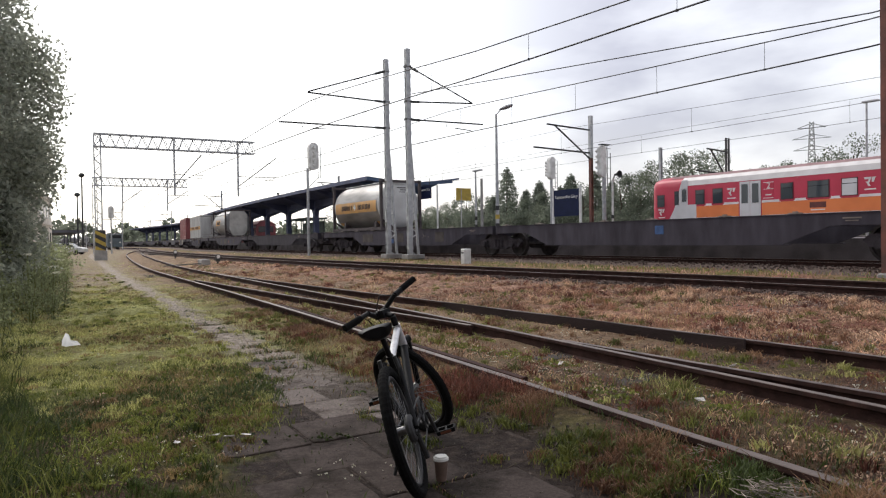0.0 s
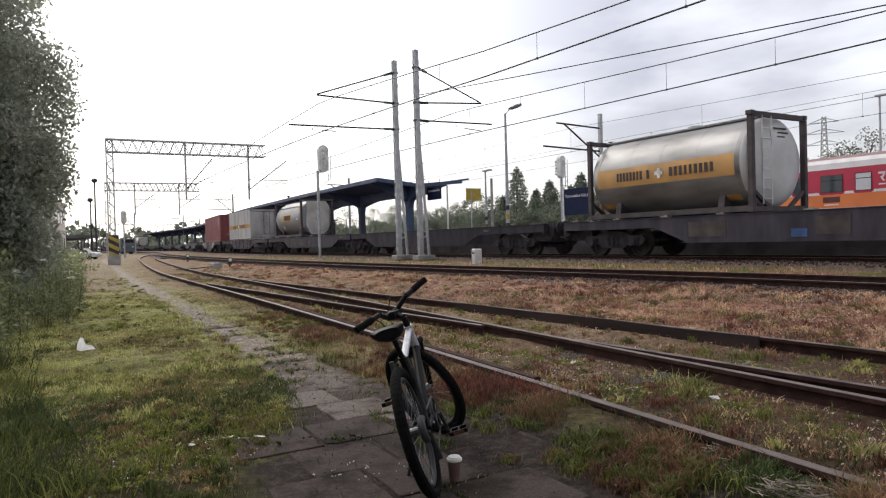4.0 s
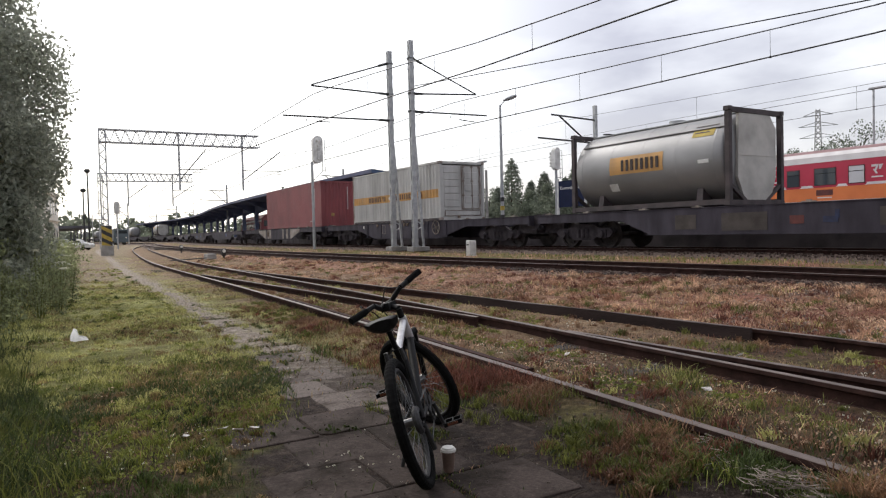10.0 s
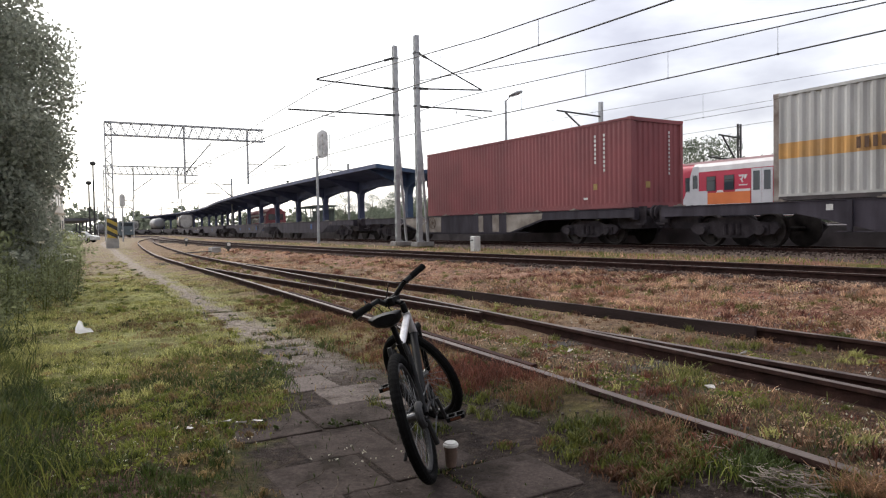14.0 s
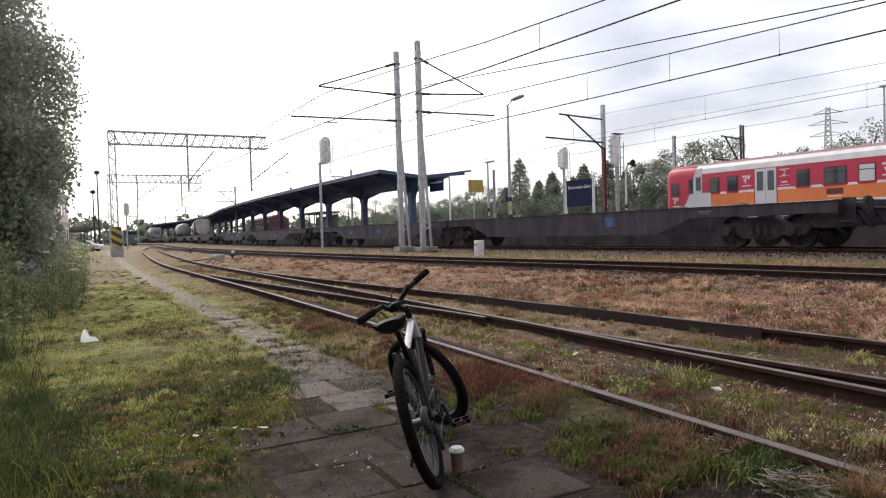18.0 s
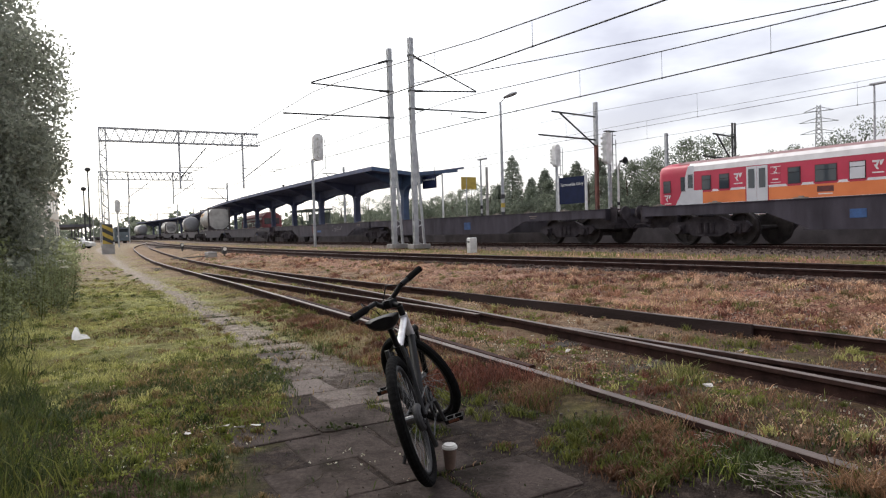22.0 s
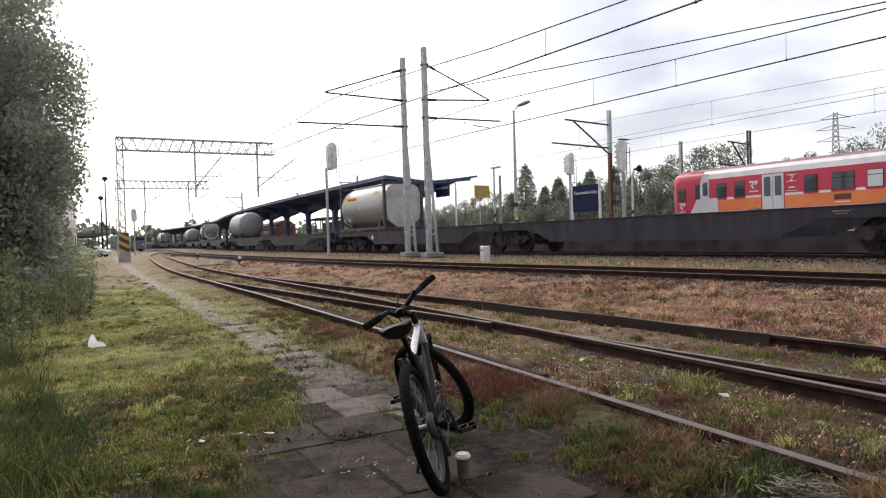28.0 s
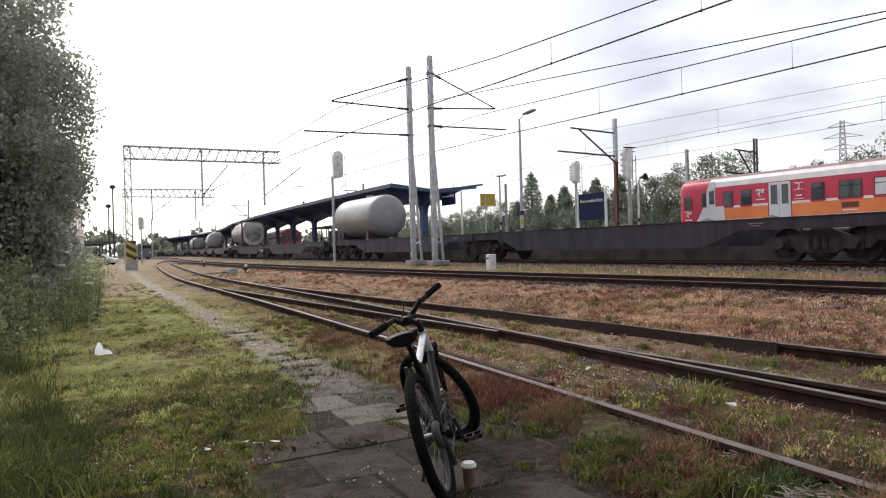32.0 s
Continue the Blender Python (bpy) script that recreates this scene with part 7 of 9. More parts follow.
part("body", bm, M_LOCO, lo, bevel=0.08)
bm = bmesh.new()
box(bm, (4.51, 0, 2.5), (0.06, 2.0, 0.6))
part("windscreen", bm, M_GLASS, lo)
for y in (-0.8, 0.8):
    bm = bmesh.new()
    bar(bm, (4.5, y, 1.4), (4.56, y, 1.4), 0.14, None, 12)
    part("headlight", bm, M_LID, lo)
for x in (-3, -1, 1, 3):
    for y in (-0.75, 0.75):
        bm = bmesh.new()
        bar(bm, (x, y - 0.06, 0.45), (x, y + 0.06, 0.45), 0.45, None, 16)
        part("wheel", bm, M_WHEEL, lo)
M_FARROOF = mat("far_shed", (0.10, 0.10, 0.12), (0.06, 0.06, 0.07), 0.8, 0.0, 0.5, bump=0.05)
sh = thing("station_shed", "low dark flat-roofed platform shed far off", "shed", along(140, -19, 0.1))
bm = bmesh.new()
box(bm, (0, 0, 3.6), (40, 7, 0.5))
part("roof", bm, M_FARROOF, sh)
for x in (-18, -10, -2, 6, 14):
    for y in (-3, 3):
        bm = bmesh.new()
        bar(bm, (x, y, 0), (x, y, 3.4), 0.14, None, 8)
        part("post", bm, M_FARROOF, sh)

# far pylon with its power lines
py = thing("power_pylon", "tall lattice power pylon beyond the trees", "pylon", Matrix.Translation((100.3, 180, 0)) @ Matrix.Rotation(radians(-30), 4, "Z"))
bm = bmesh.new()
for sx in (-1, 1):
    for sy in (-1, 1):
        beam(bm, (sx * 3.2, sy * 3.2, 0), (sx * 0.9, sy * 0.9, 19), 0.22, 0.22)
        beam(bm, (sx * 0.9, sy * 0.9, 19), (sx * 0.45, sy * 0.45, 31), 0.18, 0.18)
z, k = 0.0, 1
while z < 30:
    w0 = 3.2 - 2.3 * min(z, 19) / 19 if z < 19 else 0.9 - 0.45 * (z - 19) / 12
    z2 = z + max(1.4, w0 * 1.3)
    w1 = 3.2 - 2.3 * min(z2, 19) / 19 if z2 < 19 else 0.9 - 0.45 * (z2 - 19) / 12
    for sy in (-1, 1):
        bar(bm, (-k * w0, sy * w0, z), (k * w1, sy * w1, z2), 0.08, None, 5)
        bar(bm, (k * w0, sy * w0, z), (-k * w1, sy * w1, z2), 0.08, None, 5)
    z, k = z2, -k
part("tower", bm, M_STEEL, py)
for z, w in ((23.6, 4.4), (26.6, 4.6), (29.5, 3.4)):
    bm = bmesh.new()
    for sy in (-0.5, 0.5):
        beam(bm, (-w, 0, z), (w, 0, z), 0.14, 0.14)
        beam(bm, (-w, 0, z), (0, sy, z + 1.2), 0.1, 0.1)
        beam(bm, (w, 0, z), (0, sy, z + 1.2), 0.1, 0.1)
    part("crossarm", bm, M_STEEL, py)


# ---- railcar standing far along the middle track ----
rc = thing("railcar", "red and white railcar standing far along the middle track", "train", along(88, 10.2, 0.45))
bm = bmesh.new()
prof = [(-1.4, 0.5), (1.4, 0.5), (1.42, 2.6), (1.3, 3.3), (0.8, 3.75), (-0.8, 3.75), (-1.3, 3.3), (-1.42, 2.6)]
slab(bm, prof, -12.0, 12.0, "x")
part("body", bm, M_RED, rc)
bm = bmesh.new()
slab(bm, [(-0.85, 3.74), (-0.6, 3.95), (0.6, 3.95), (0.85, 3.74)], -11.4, 11.4, "x")
part("roof", bm, M_EMUROOF, rc)
for k in (-1, 1):
    bm = bmesh.new()
    box(bm, (0, 1.42 * k, 3.0), (23.8, 0.06, 0.28))
    part("cream_stripe", bm, M_EMUWHITE, rc)
    for i in range(9):
        bm = bmesh.new()
        box(bm, (-9.6 + 2.4 * i, 1.42 * k, 2.25), (1.5, 0.07, 0.8))
        part("window", bm, M_GLASS, rc)
for e in (-1, 1):
    bm = bmesh.new()
    box(bm, (12.0 * e, 0, 2.6), (0.06, 2.1, 0.85))
    part("windscreen", bm, M_GLASS, rc)
    for y in (-0.95, 0.95):
        bm = bmesh.new()
        bar(bm, (11.98 * e, y, 1.25), (12.06 * e, y, 1.25), 0.13, None, 12)
        part("headlight", bm, M_EMUWHITE, rc)
    bm = bmesh.new()
    for x in (7.0, 9.4):
        for y in (-0.75, 0.75):
            bar(bm, (x * e, y - 0.06, 0.42), (x * e, y + 0.06, 0.42), 0.42, None, 16)
        box(bm, (x * e, 0, 0.45), (0.7, 1.6, 0.3))
    box(bm, (8.2 * e, 0, 0.5), (3.6, 1.9, 0.25))
    part("bogie", bm, M_BOGIE, rc)

# ---- unseen plain wall, added to close the place behind and shade near ground ----
bm = bmesh.new()
box(bm, (-6.1, -1.75, 3.9), (17.8, 0.3, 8.0))
tagged(part("unseen_shade_wall", bm, M_BACKWALL), "unseen plain dark wall added behind the path to dim the near ground", "wall", kind="structure")


# ---- twigs and stalks blown onto the path ----
r_ = random.Random(17)
for x, y in ((-0.62, 2.9), (-0.75, 3.2), (-0.55, 3.05), (-0.9, 3.45), (0.5, 3.0), (0.35, 3.6), (-0.2, 4.2)):
    bm = bmesh.new()
    a, n_ = r_.uniform(0, 3.14), 4
    p0 = Vector((0, 0, 0))
    for k in range(n_):
        p1 = p0 + Vector((math.cos(a), math.sin(a), 0)) * r_.uniform(0.03, 0.06) + Vector((0, 0, r_.uniform(-0.003, 0.005)))
        bar(bm, p0, p1, 0.003, 0.0025, 5)
        a += r_.uniform(-0.5, 0.5)
        p0 = p1
    bm.transform(Matrix.Translation((x, y, 0.012)))
    tagged(part("twig", bm, M_BARK), "dry brown twig lying on the path", "twig", group="twigs on the path")


# ---- plants ----
def cards(name, centres, radius, per, size, material, parent, seed, flat=0.0, label=""):
    """Leaves in clumps: each a small folded blade."""
    rng = np.random.RandomState(seed)
    n = len(centres) * per
    c = np.repeat(np.asarray(centres, float), per, axis=0)
    rr = np.repeat(np.asarray(radius, float) * np.ones(len(centres)), per)
    d = rng.normal(size=(n, 3))
    d /= np.linalg.norm(d, axis=1)[:, None]
    c = c + d * (rr * rng.rand(n) ** 0.45)[:, None] * np.array([1, 1, 1 - flat])
    a = rng.normal(size=(n, 3))
    a /= np.linalg.norm(a, axis=1)[:, None]
    b = np.cross(a, rng.normal(size=(n, 3)))
    b /= np.linalg.norm(b, axis=1)[:, None]
    sz = size * (0.6 + 0.8 * rng.rand(n))[:, None]
    v = np.empty((n, 4, 3))
    v[:, 0] = c - a * sz * 0.6
    v[:, 1] = c + b * sz * 0.34
    v[:, 2] = c + a * sz * 0.6
    v[:, 3] = c - b * sz * 0.34
    f = np.arange(n * 4).reshape(n, 4)
    return raw(name, v.reshape(-1, 3).tolist(), f.tolist(), material, parent, label)


def broadleaf(p, h, label, seed, material, spread=0.36, per=130, size=0.125, clumps=46, low=0.12, radius=0.62):
    r = random.Random(seed)
    t = thing("tree", label, "tree", Matrix.Translation(p), "trees behind the tracks")
    bm = bmesh.new()
    top = Vector((r.uniform(-0.3, 0.3), r.uniform(-0.3, 0.3), h * 0.8))
    bar(bm, (0, 0, -0.1), top * 0.5, 0.026 * h, 0.016 * h, 8)
    bar(bm, top * 0.5, top, 0.016 * h, 0.005 * h, 7)
    cs = []
    for i in range(7):
        a = r.uniform(0, 6.28)
        z = h * r.uniform(0.3, 0.7)
        e = Vector((math.cos(a), math.sin(a), 0)) * h * spread * r.uniform(0.5, 0.9) + Vector((0, 0, z + h * 0.12))
        bar(bm, Vector((0, 0, z)), e, 0.008 * h, 0.003 * h, 6)
    part("trunk", bm, M_BARK, t)
    for i in range(clumps):
        a, u_ = r.uniform(0, 6.28), r.random()
        z = low + (0.97 - low) * u_
        prof = math.sin(math.pi * min(1, max(0, (z - low * 0.4) / (1.04 - low * 0.4)))) ** 0.6
        q = spread * h * prof * (0.35 + 0.62 * r.random() ** 0.5)
        cs.append((q * math.cos(a), q * math.sin(a), z * h - radius * 0.4))
    cards("crown", cs, radius * h / 7.0, per, size, material, t, seed)
    return t


def conifer(p, h, label, seed):
    r = random.Random(seed)
    t = thing("tree", label, "tree", Matrix.Translation(p), "trees behind the tracks")
    bm = bmesh.new()
    bar(bm, (0, 0, -0.1), (0, 0, h * 0.97), 0.022 * h, 0.004 * h, 8)
    cs, rs = [], []
    n = 19
    for i in range(n):
        z = h * (0.18 + 0.80 * i / n)
        reach = h * 0.24 * (1 - i / n) ** 0.8 + 0.12
        k = 6 if i < n - 3 else 4
        for j in range(k):
            a = j * 6.28 / k + r.uniform(-0.4, 0.4) + i
            L = reach * r.uniform(0.7, 1.1)
            e = Vector((L * math.cos(a), L * math.sin(a), z - 0.12 * L))
            bar(bm, (0, 0, z), e, 0.02, 0.006, 4)
            for f in (0.45, 0.8, 1.0):
                cs.append((e.x * f, e.y * f, z + (e.z - z) * f))
                rs.append(0.16 + 0.16 * L)
    cs.append((0, 0, h * 0.97))
    rs.append(0.18)
    part("trunk", bm, M_BARK, t)
    cards("crown", cs, rs, 18, 0.16, M_NEEDLE, t, seed, 0.2)
    return t


CONIFERS = ((36.5, 27, 8.9), (39.9, 32, 6.8), (30.7, 27, 6.9), (27.0, 28, 7.3), (26.9, 31, 7.7), (37.7, 26, 5.8), (36.0, 34, 7.0), (27.7, 34, 6.9))
BROAD = ((55.5, 30, 6.5), (55.4, 33, 7.4), (41.3, 27, 6.0), (32.9, 26, 5.2), (28.6, 27, 5.9), (25.2, 28, 6.3), (18.9, 27, 6.6), (18.8, 29, 6.8), (15.3, 28, 7.5), (16.4, 31, 8.3), (12.1, 28, 7.9), (14.6, 33, 8.6))
BROAD_2 = ((7.8, 26, 5.6), (7.3, 34, 6.9), (7.6, 36, 6.9), (9.8, 33, 6.6), (2.2, 33, 8.2), (0.9, 27, 5.2), (71.0, 34, 6.4), (79.7, 34, 6.6), (96.6, 36, 8.3), (108.0, 36, 8.4), (131.7, 40, 9.7), (-2.4, 26, 5.1))
for i, (s, o, h) in enumerate(CONIFERS):
    conifer(at(s, o, 0.4), h - 0.3, "dark green conifer behind the platforms", 100 + i)
for i, (s, o, h) in enumerate(BROAD + BROAD_2):
    broadleaf(at(s, o, 0.3), h - 0.2, "mixed green tree behind the platforms", 200 + i, M_LEAFFAR)
rb = random.Random(5)
for i in range(78):
    back = i >= 46
    s = (-12 + 2.6 * i if not back else -8 + 3.4 * (i - 46)) + rb.uniform(-0.8, 0.8)
    o = rb.uniform(23.5, 27.5) + (s > 45) * 4 + 7 * back
    h = rb.uniform(2.6, 4.3) + 1.3 * back
    p = at(s, o, 0.2)
    b = thing("bush", "dense green bush along the far side of the tracks", "bush", Matrix.Translation(p), "bushes behind the tracks")
    cs = [(rb.uniform(-1.5, 1.5), rb.uniform(-1.0, 1.0), h * rb.random() ** 0.8) for _ in range(22)]
    cards("foliage", cs, 0.85, 84, 0.20, M_LEAFFAR, b, 300 + i)
    bm = bmesh.new()
    for k in range(4):
        bar(bm, (0.1 * k - 0.2, 0, -0.1), (rb.uniform(-1, 1), rb.uniform(-0.6, 0.6), h * 0.7), 0.04, 0.01, 5)
    part("stems", bm, M_BARK, b)
# woods along the horizon
rng = np.random.RandomState(8)
cs, rs = [], []
for i in range(520):
    a = rng.uniform(-1.35, 1.35)
    d = rng.uniform(260, 420)
    if i % 2:
        a = rng.uniform(-0.85, 0.2)
    hh = rng.uniform(1, 9)
    cs.append((d * math.sin(a), d * math.cos(a), hh))
    rs.append(rng.uniform(2.5, 5))
ob = cards("distant_woods", cs, rs, 24, 2.2, M_LEAFFAR, None, 77, 0.3)
tagged(ob, "distant strip of woods along the horizon", "woods", kind="stuff")

# big tree and undergrowth by the path
big = thing("tree", "large leafy tree hung with creepers beside the path", "tree", Matrix.Translation((-11.95, 14.4, 0)))
bm = bmesh.new()
bar(bm, (0, 0, -0.2), (0.2, 0.1, 3.2), 0.32, 0.24, 12)
for i, (x, y, z) in enumerate(((1.9, 0.4, 6.4), (-1.6, 0.8, 6.6), (0.4, -1.5, 6.2), (2.6, -0.6, 4.8), (-2.2, -1.0, 5.2), (0.3, 1.8, 7.6), (2.4, 1.6, 3.9))):
    bar(bm, (0.2, 0.1, 2.2 + 0.15 * i), (x, y, z), 0.13, 0.03, 8)
part("trunk", bm, M_BARK, big)
r_ = random.Random(21)
cs = []
for i in range(330):
    a, c_ = r_.uniform(0, 6.28), r_.uniform(-1, 1)
    q = math.sqrt(1 - c_ * c_)
    k = 0.55 + 0.47 * r_.random() ** 0.5
    k *= 1 + 0.10 * noise.noise(Vector((q * math.cos(a) * 2.2, q * math.sin(a) * 2.2, c_ * 2.6)))
    narrow = 1.0 if c_ > -0.3 else 1.0 - 0.22 * (-0.3 - c_) / 0.7
    cs.append((3.3 * k * narrow * q * math.cos(a), 3.5 * k * narrow * q * math.sin(a), 4.55 + 4.25 * k * c_))
for i in range(120):
    cs.append((r_.uniform(1.2, 3.15), r_.uniform(-1.4, 0.8), r_.uniform(0.5, 3.6)))
cards("crown", cs, 0.55, 330, 0.088, M_LEAF, big, 31)
cs = []
for i in range(150):
    a, c_, k = r_.uniform(0, 6.28), r_.uniform(-1, 1), 0.72 * r_.random() ** 0.4
    q = math.sqrt(1 - c_ * c_)
    cs.append((3.3 * k * q * math.cos(a), 3.5 * k * q * math.sin(a), 4.45 + 4.2 * k * c_))
cards("inner_leaves", cs, 0.7, 110, 0.17, M_LEAF, big, 33)


def shrub(x, y, w, h, seed, label, size=0.11, n=26, per=46):
    r = random.Random(seed)
    b = thing("shrub", label, "shrub", Matrix.Translation((x, y, 0)), "shrubs beside the path")
    cs = [(r.uniform(-w, w), r.uniform(-w, w), 0.12 + h * r.random() ** 0.9 * (1 - 0.3 * abs(r.uniform(-1, 1)))) for _ in range(n)]
    cards("foliage", cs, 0.36, int(per * 1.5), size * 0.75, M_WEED, b, seed)
    if seed % 2:
        heads = [(r.uniform(-w, w), r.uniform(-w, w), h * r.uniform(0.85, 1.15)) for _ in range(4)]
        for i_, hd in enumerate(heads):
            cards("flower_head", [hd], 0.09, 60, 0.03, M_PETAL, b, seed + 7 + i_, 0.75, "cream flower head")
    bm = bmesh.new()
    for k in range(7):
        bar(bm, (r.uniform(-w, w) * 0.3, r.uniform(-w, w) * 0.3, -0.05), (r.uniform(-w, w) * 0.8, r.uniform(-w, w) * 0.8, h * 0.85), 0.014, 0.004, 5)
    part("stems", bm, M_BARK, b)


r_ = random.Random(4)
i = 0
for s, o, w, h in ((-8, -18.6, 0.8, 1.1), (-6, -18.1, 0.8, 1.3), (-4.2, -17.6, 0.7, 1.2), (-2.5, -17.3, 0.7, 1.1), (-0.5, -16.9, 0.7, 1.0), (1.5, -16.7, 0.7, 1.0), (4, -16.4, 0.8, 1.0), (7, -16.2, 0.9, 1.1), (10, -15.9, 0.9, 1.0), (14, -15.7, 1.0, 1.1),
                   (-9, -19.8, 1.0, 1.7), (-6, -19.8, 1.1, 2.0), (-3, -19.2, 1.1, 1.9), (0, -18.9, 1.1, 1.8), (4, -18.5, 1.2, 1.8), (8, -18.2, 1.2, 1.7), (13, -17.8, 1.3, 1.7), (19, -17.0, 1.4, 1.4), (25, -16.6, 1.6, 1.4), (-11, -20.5, 1.0, 1.5), (-12.5, -21.5, 1.0, 1.3), (-4.5, -18.9, 1.0, 3.0), (-2.0, -18.6, 1.0, 3.2), (-6.5, -19.6, 1.0, 3.0), (1.5, -18.4, 1.0, 2.8)):
    p = at(s, o)
    shrub(p.x, p.y, w, h, 400 + i, "tangled green shrub and nettles at the edge of the path", 0.12 if i < 10 else 0.15, 26 if i < 10 else 34)
    i += 1
def weed_clump(x, y, h, seed, umbels):
    """Tall weeds: thin stems set with small leaves, some ending in flat flower heads."""
    r = random.Random(seed)
    b = thing("tall_weed", "tall green weed %s in the long grass" % ("with cream flower heads" if umbels else "with small soft leaves"), "weed", Matrix.Translation((x, y, 0)), "tall weeds beside the meadow")
    cs = []
    tips = []
    for k in range(9):
        a, d = r.uniform(0, 6.28), r.uniform(0.05, 0.38)
        foot, tip = Vector((d * math.cos(a), d * math.sin(a), -0.03)), Vector((1.25 * d * math.cos(a), 1.25 * d * math.sin(a), h * r.uniform(0.6, 1.05)))
        bm = bmesh.new()
        bar(bm, foot, tip, 0.007, 0.003, 5)
        part("stem", bm, M_OLIVE, b)
        tips.append(tip)
        cs += [foot.lerp(tip, r.uniform(0.12, 0.95)) for _ in range(7)]
    cards("leaves", cs, 0.12, 16, 0.042, M_WEED, b, seed)
    if umbels:
        for k in range(3):
            cards("flower_head", [tips[k] + Vector((0, 0, 0.02))], 0.085, 50, 0.02, M_PETAL, b, seed + 31 + k, 0.75, "flat cream flower head")


for i, (s, o, h, u) in enumerate(((-9.2, -16.5, 1.05, 1), (-8.0, -16.35, 0.95, 0), (-6.6, -16.3, 0.9, 1), (-10.2, -16.9, 0.85, 0), (-11.6, -17.25, 1.0, 1), (-12.6, -17.6, 0.9, 0),
                                  (-9.0, -17.3, 0.9, 0), (-7.6, -17.0, 1.0, 1), (-10.8, -17.7, 1.0, 0), (-13.6, -17.9, 0.8, 0), (-5.0, -16.2, 0.8, 0), (-12.9, -17.2, 0.6, 0))):
    p = at(s, o - 0.3)
    weed_clump(p.x, p.y, h, 820 + i, u)
for s, o, h in ((24, -20, 5.5), (33, -21, 6.5), (44, -21, 6.5), (56, -22.5, 6.0), (17, -21.5, 6.0)):
    broadleaf(at(s, o, 0), h, "leafy tree in the hedge line beside the path", 500 + int(s), M_LEAF, 0.38, 44, 0.22, 60, 0.08)


# ---- grass ----
def blades(name, spots, heights, width, material, label, seed, lean=0.45):
    """Bent grass blades at the spots (x, y, z)."""
    rng = np.random.RandomState(seed)
    p = np.asarray(spots, float)
    n = len(p)
    h = np.asarray(heights, float)
    a = rng.uniform(0, 6.283, n)
    b = rng.uniform(0, 6.283, n)
    w = width * (0.6 + 0.8 * rng.rand(n)) * (0.7 + 0.3 * h / max(h.max(), 1e-3))
    dx, dy = np.cos(a) * w, np.sin(a) * w
    bend = h * lean * (0.3 + rng.rand(n))
    bx, by = np.cos(b) * bend, np.sin(b) * bend
    v = np.empty((n, 5, 3))
    v[:, 0] = p + np.stack([-dx, -dy, 0 * h - 0.01], 1)
    v[:, 1] = p + np.stack([dx, dy, 0 * h - 0.01], 1)
    v[:, 2] = p + np.stack([bx * 0.35 + dx * 0.7, by * 0.35 + dy * 0.7, h * 0.6], 1)
    v[:, 3] = p + np.stack([bx * 0.35 - dx * 0.7, by * 0.35 - dy * 0.7, h * 0.6], 1)
    v[:, 4] = p + np.stack([bx, by, h], 1)
    i = np.arange(n) * 5
    quads = np.stack([i, i + 1, i + 2, i + 3], 1).tolist()
    tris = np.stack([i + 3, i + 2, i + 4], 1).tolist()
    ob = raw(name, v.reshape(-1, 3).tolist(), quads + tris, material)
    return tagged(ob, label, "grass", kind="stuff")


def many(s, o):
    """Places on the line for whole arrays of s and o."""
    h = np.interp(s, LINE_S, _h)
    return np.interp(s, LINE_S, _x) + o * np.cos(h), np.interp(s, LINE_S, _y) + o * np.sin(h)


TAB_S = np.arange(-60, 160, 0.5)
TAB_R1, TAB_R3, TAB_F = (np.array([f(v) for v in TAB_S]) for f in (r1, r3, front))


def v_r1(s):
    return np.interp(s, TAB_S, TAB_R1)


def v_in(s):
    """The outermost rail of the sidings."""
    a = v_r1(s) + GAUGE
    return np.where(s < 4, np.maximum(a, np.interp(s, TAB_S, TAB_R3)), a)


def v_front(s):
    return np.interp(s, TAB_S, TAB_F)


def v_ease(a, b, x):
    t = np.clip((x - a) / (b - a), 0, 1)
    return t * t * (3 - 2 * t)


def v_level(s, o):
    edge = v_in(s) + 0.5
    z = 0.02 * v_ease(v_r1(s) - 0.9, v_r1(s) - 0.3, o)
    z = z + 0.082 * v_ease(v_r1(s) - 0.8, v_r1(s) - 0.2, o) * (1 - v_ease(v_r1(s) + 0.4, v_r1(s) + 1.1, o)) * v_ease(-10, -18, s)
    z = z + 0.21 * v_ease(edge - 0.35, np.maximum(edge + 0.6, v_front(s) - 1.3), o)
    z = z + 0.12 * v_ease(v_front(s) + 1.1, v_front(s) + 2.4, o)
    return z + 0.10 * v_ease(-2.2, -1.6, o) - 0.10 * v_ease(1.4, 1.8, o)


def path_gap(s, o):
    return np.abs(o - np.interp(s, PATH_S, PATH_O)) - np.interp(s, PATH_S, PATH_W)


def vn(s, o, f, seed=0.0):
    """Smooth value noise, -1 to 1."""
    x, y = np.asarray(s) * f + 100.0 + seed * 7.31, np.asarray(o) * f + 100.0 + seed * 3.17
    xi, yi = np.floor(x).astype(int), np.floor(y).astype(int)
    u_, v_ = x - xi, y - yi
    u_, v_ = u_ * u_ * (3 - 2 * u_), v_ * v_ * (3 - 2 * v_)
    hsh = lambda i, j: (np.sin(i * 127.1 + j * 311.7 + seed * 13.7) * 43758.5453) % 1.0
    a_, b_, c_, d_ = hsh(xi, yi), hsh(xi + 1, yi), hsh(xi, yi + 1), hsh(xi + 1, yi + 1)
    return 2 * ((a_ * (1 - u_) + b_ * u_) * (1 - v_) + (c_ * (1 - u_) + d_ * u_) * v_) - 1


def nz2(s, o, f, seed=0.0):
    return 0.65 * vn(s, o, f, seed) + 0.35 * vn(s, o, f * 2.3, seed + 5)


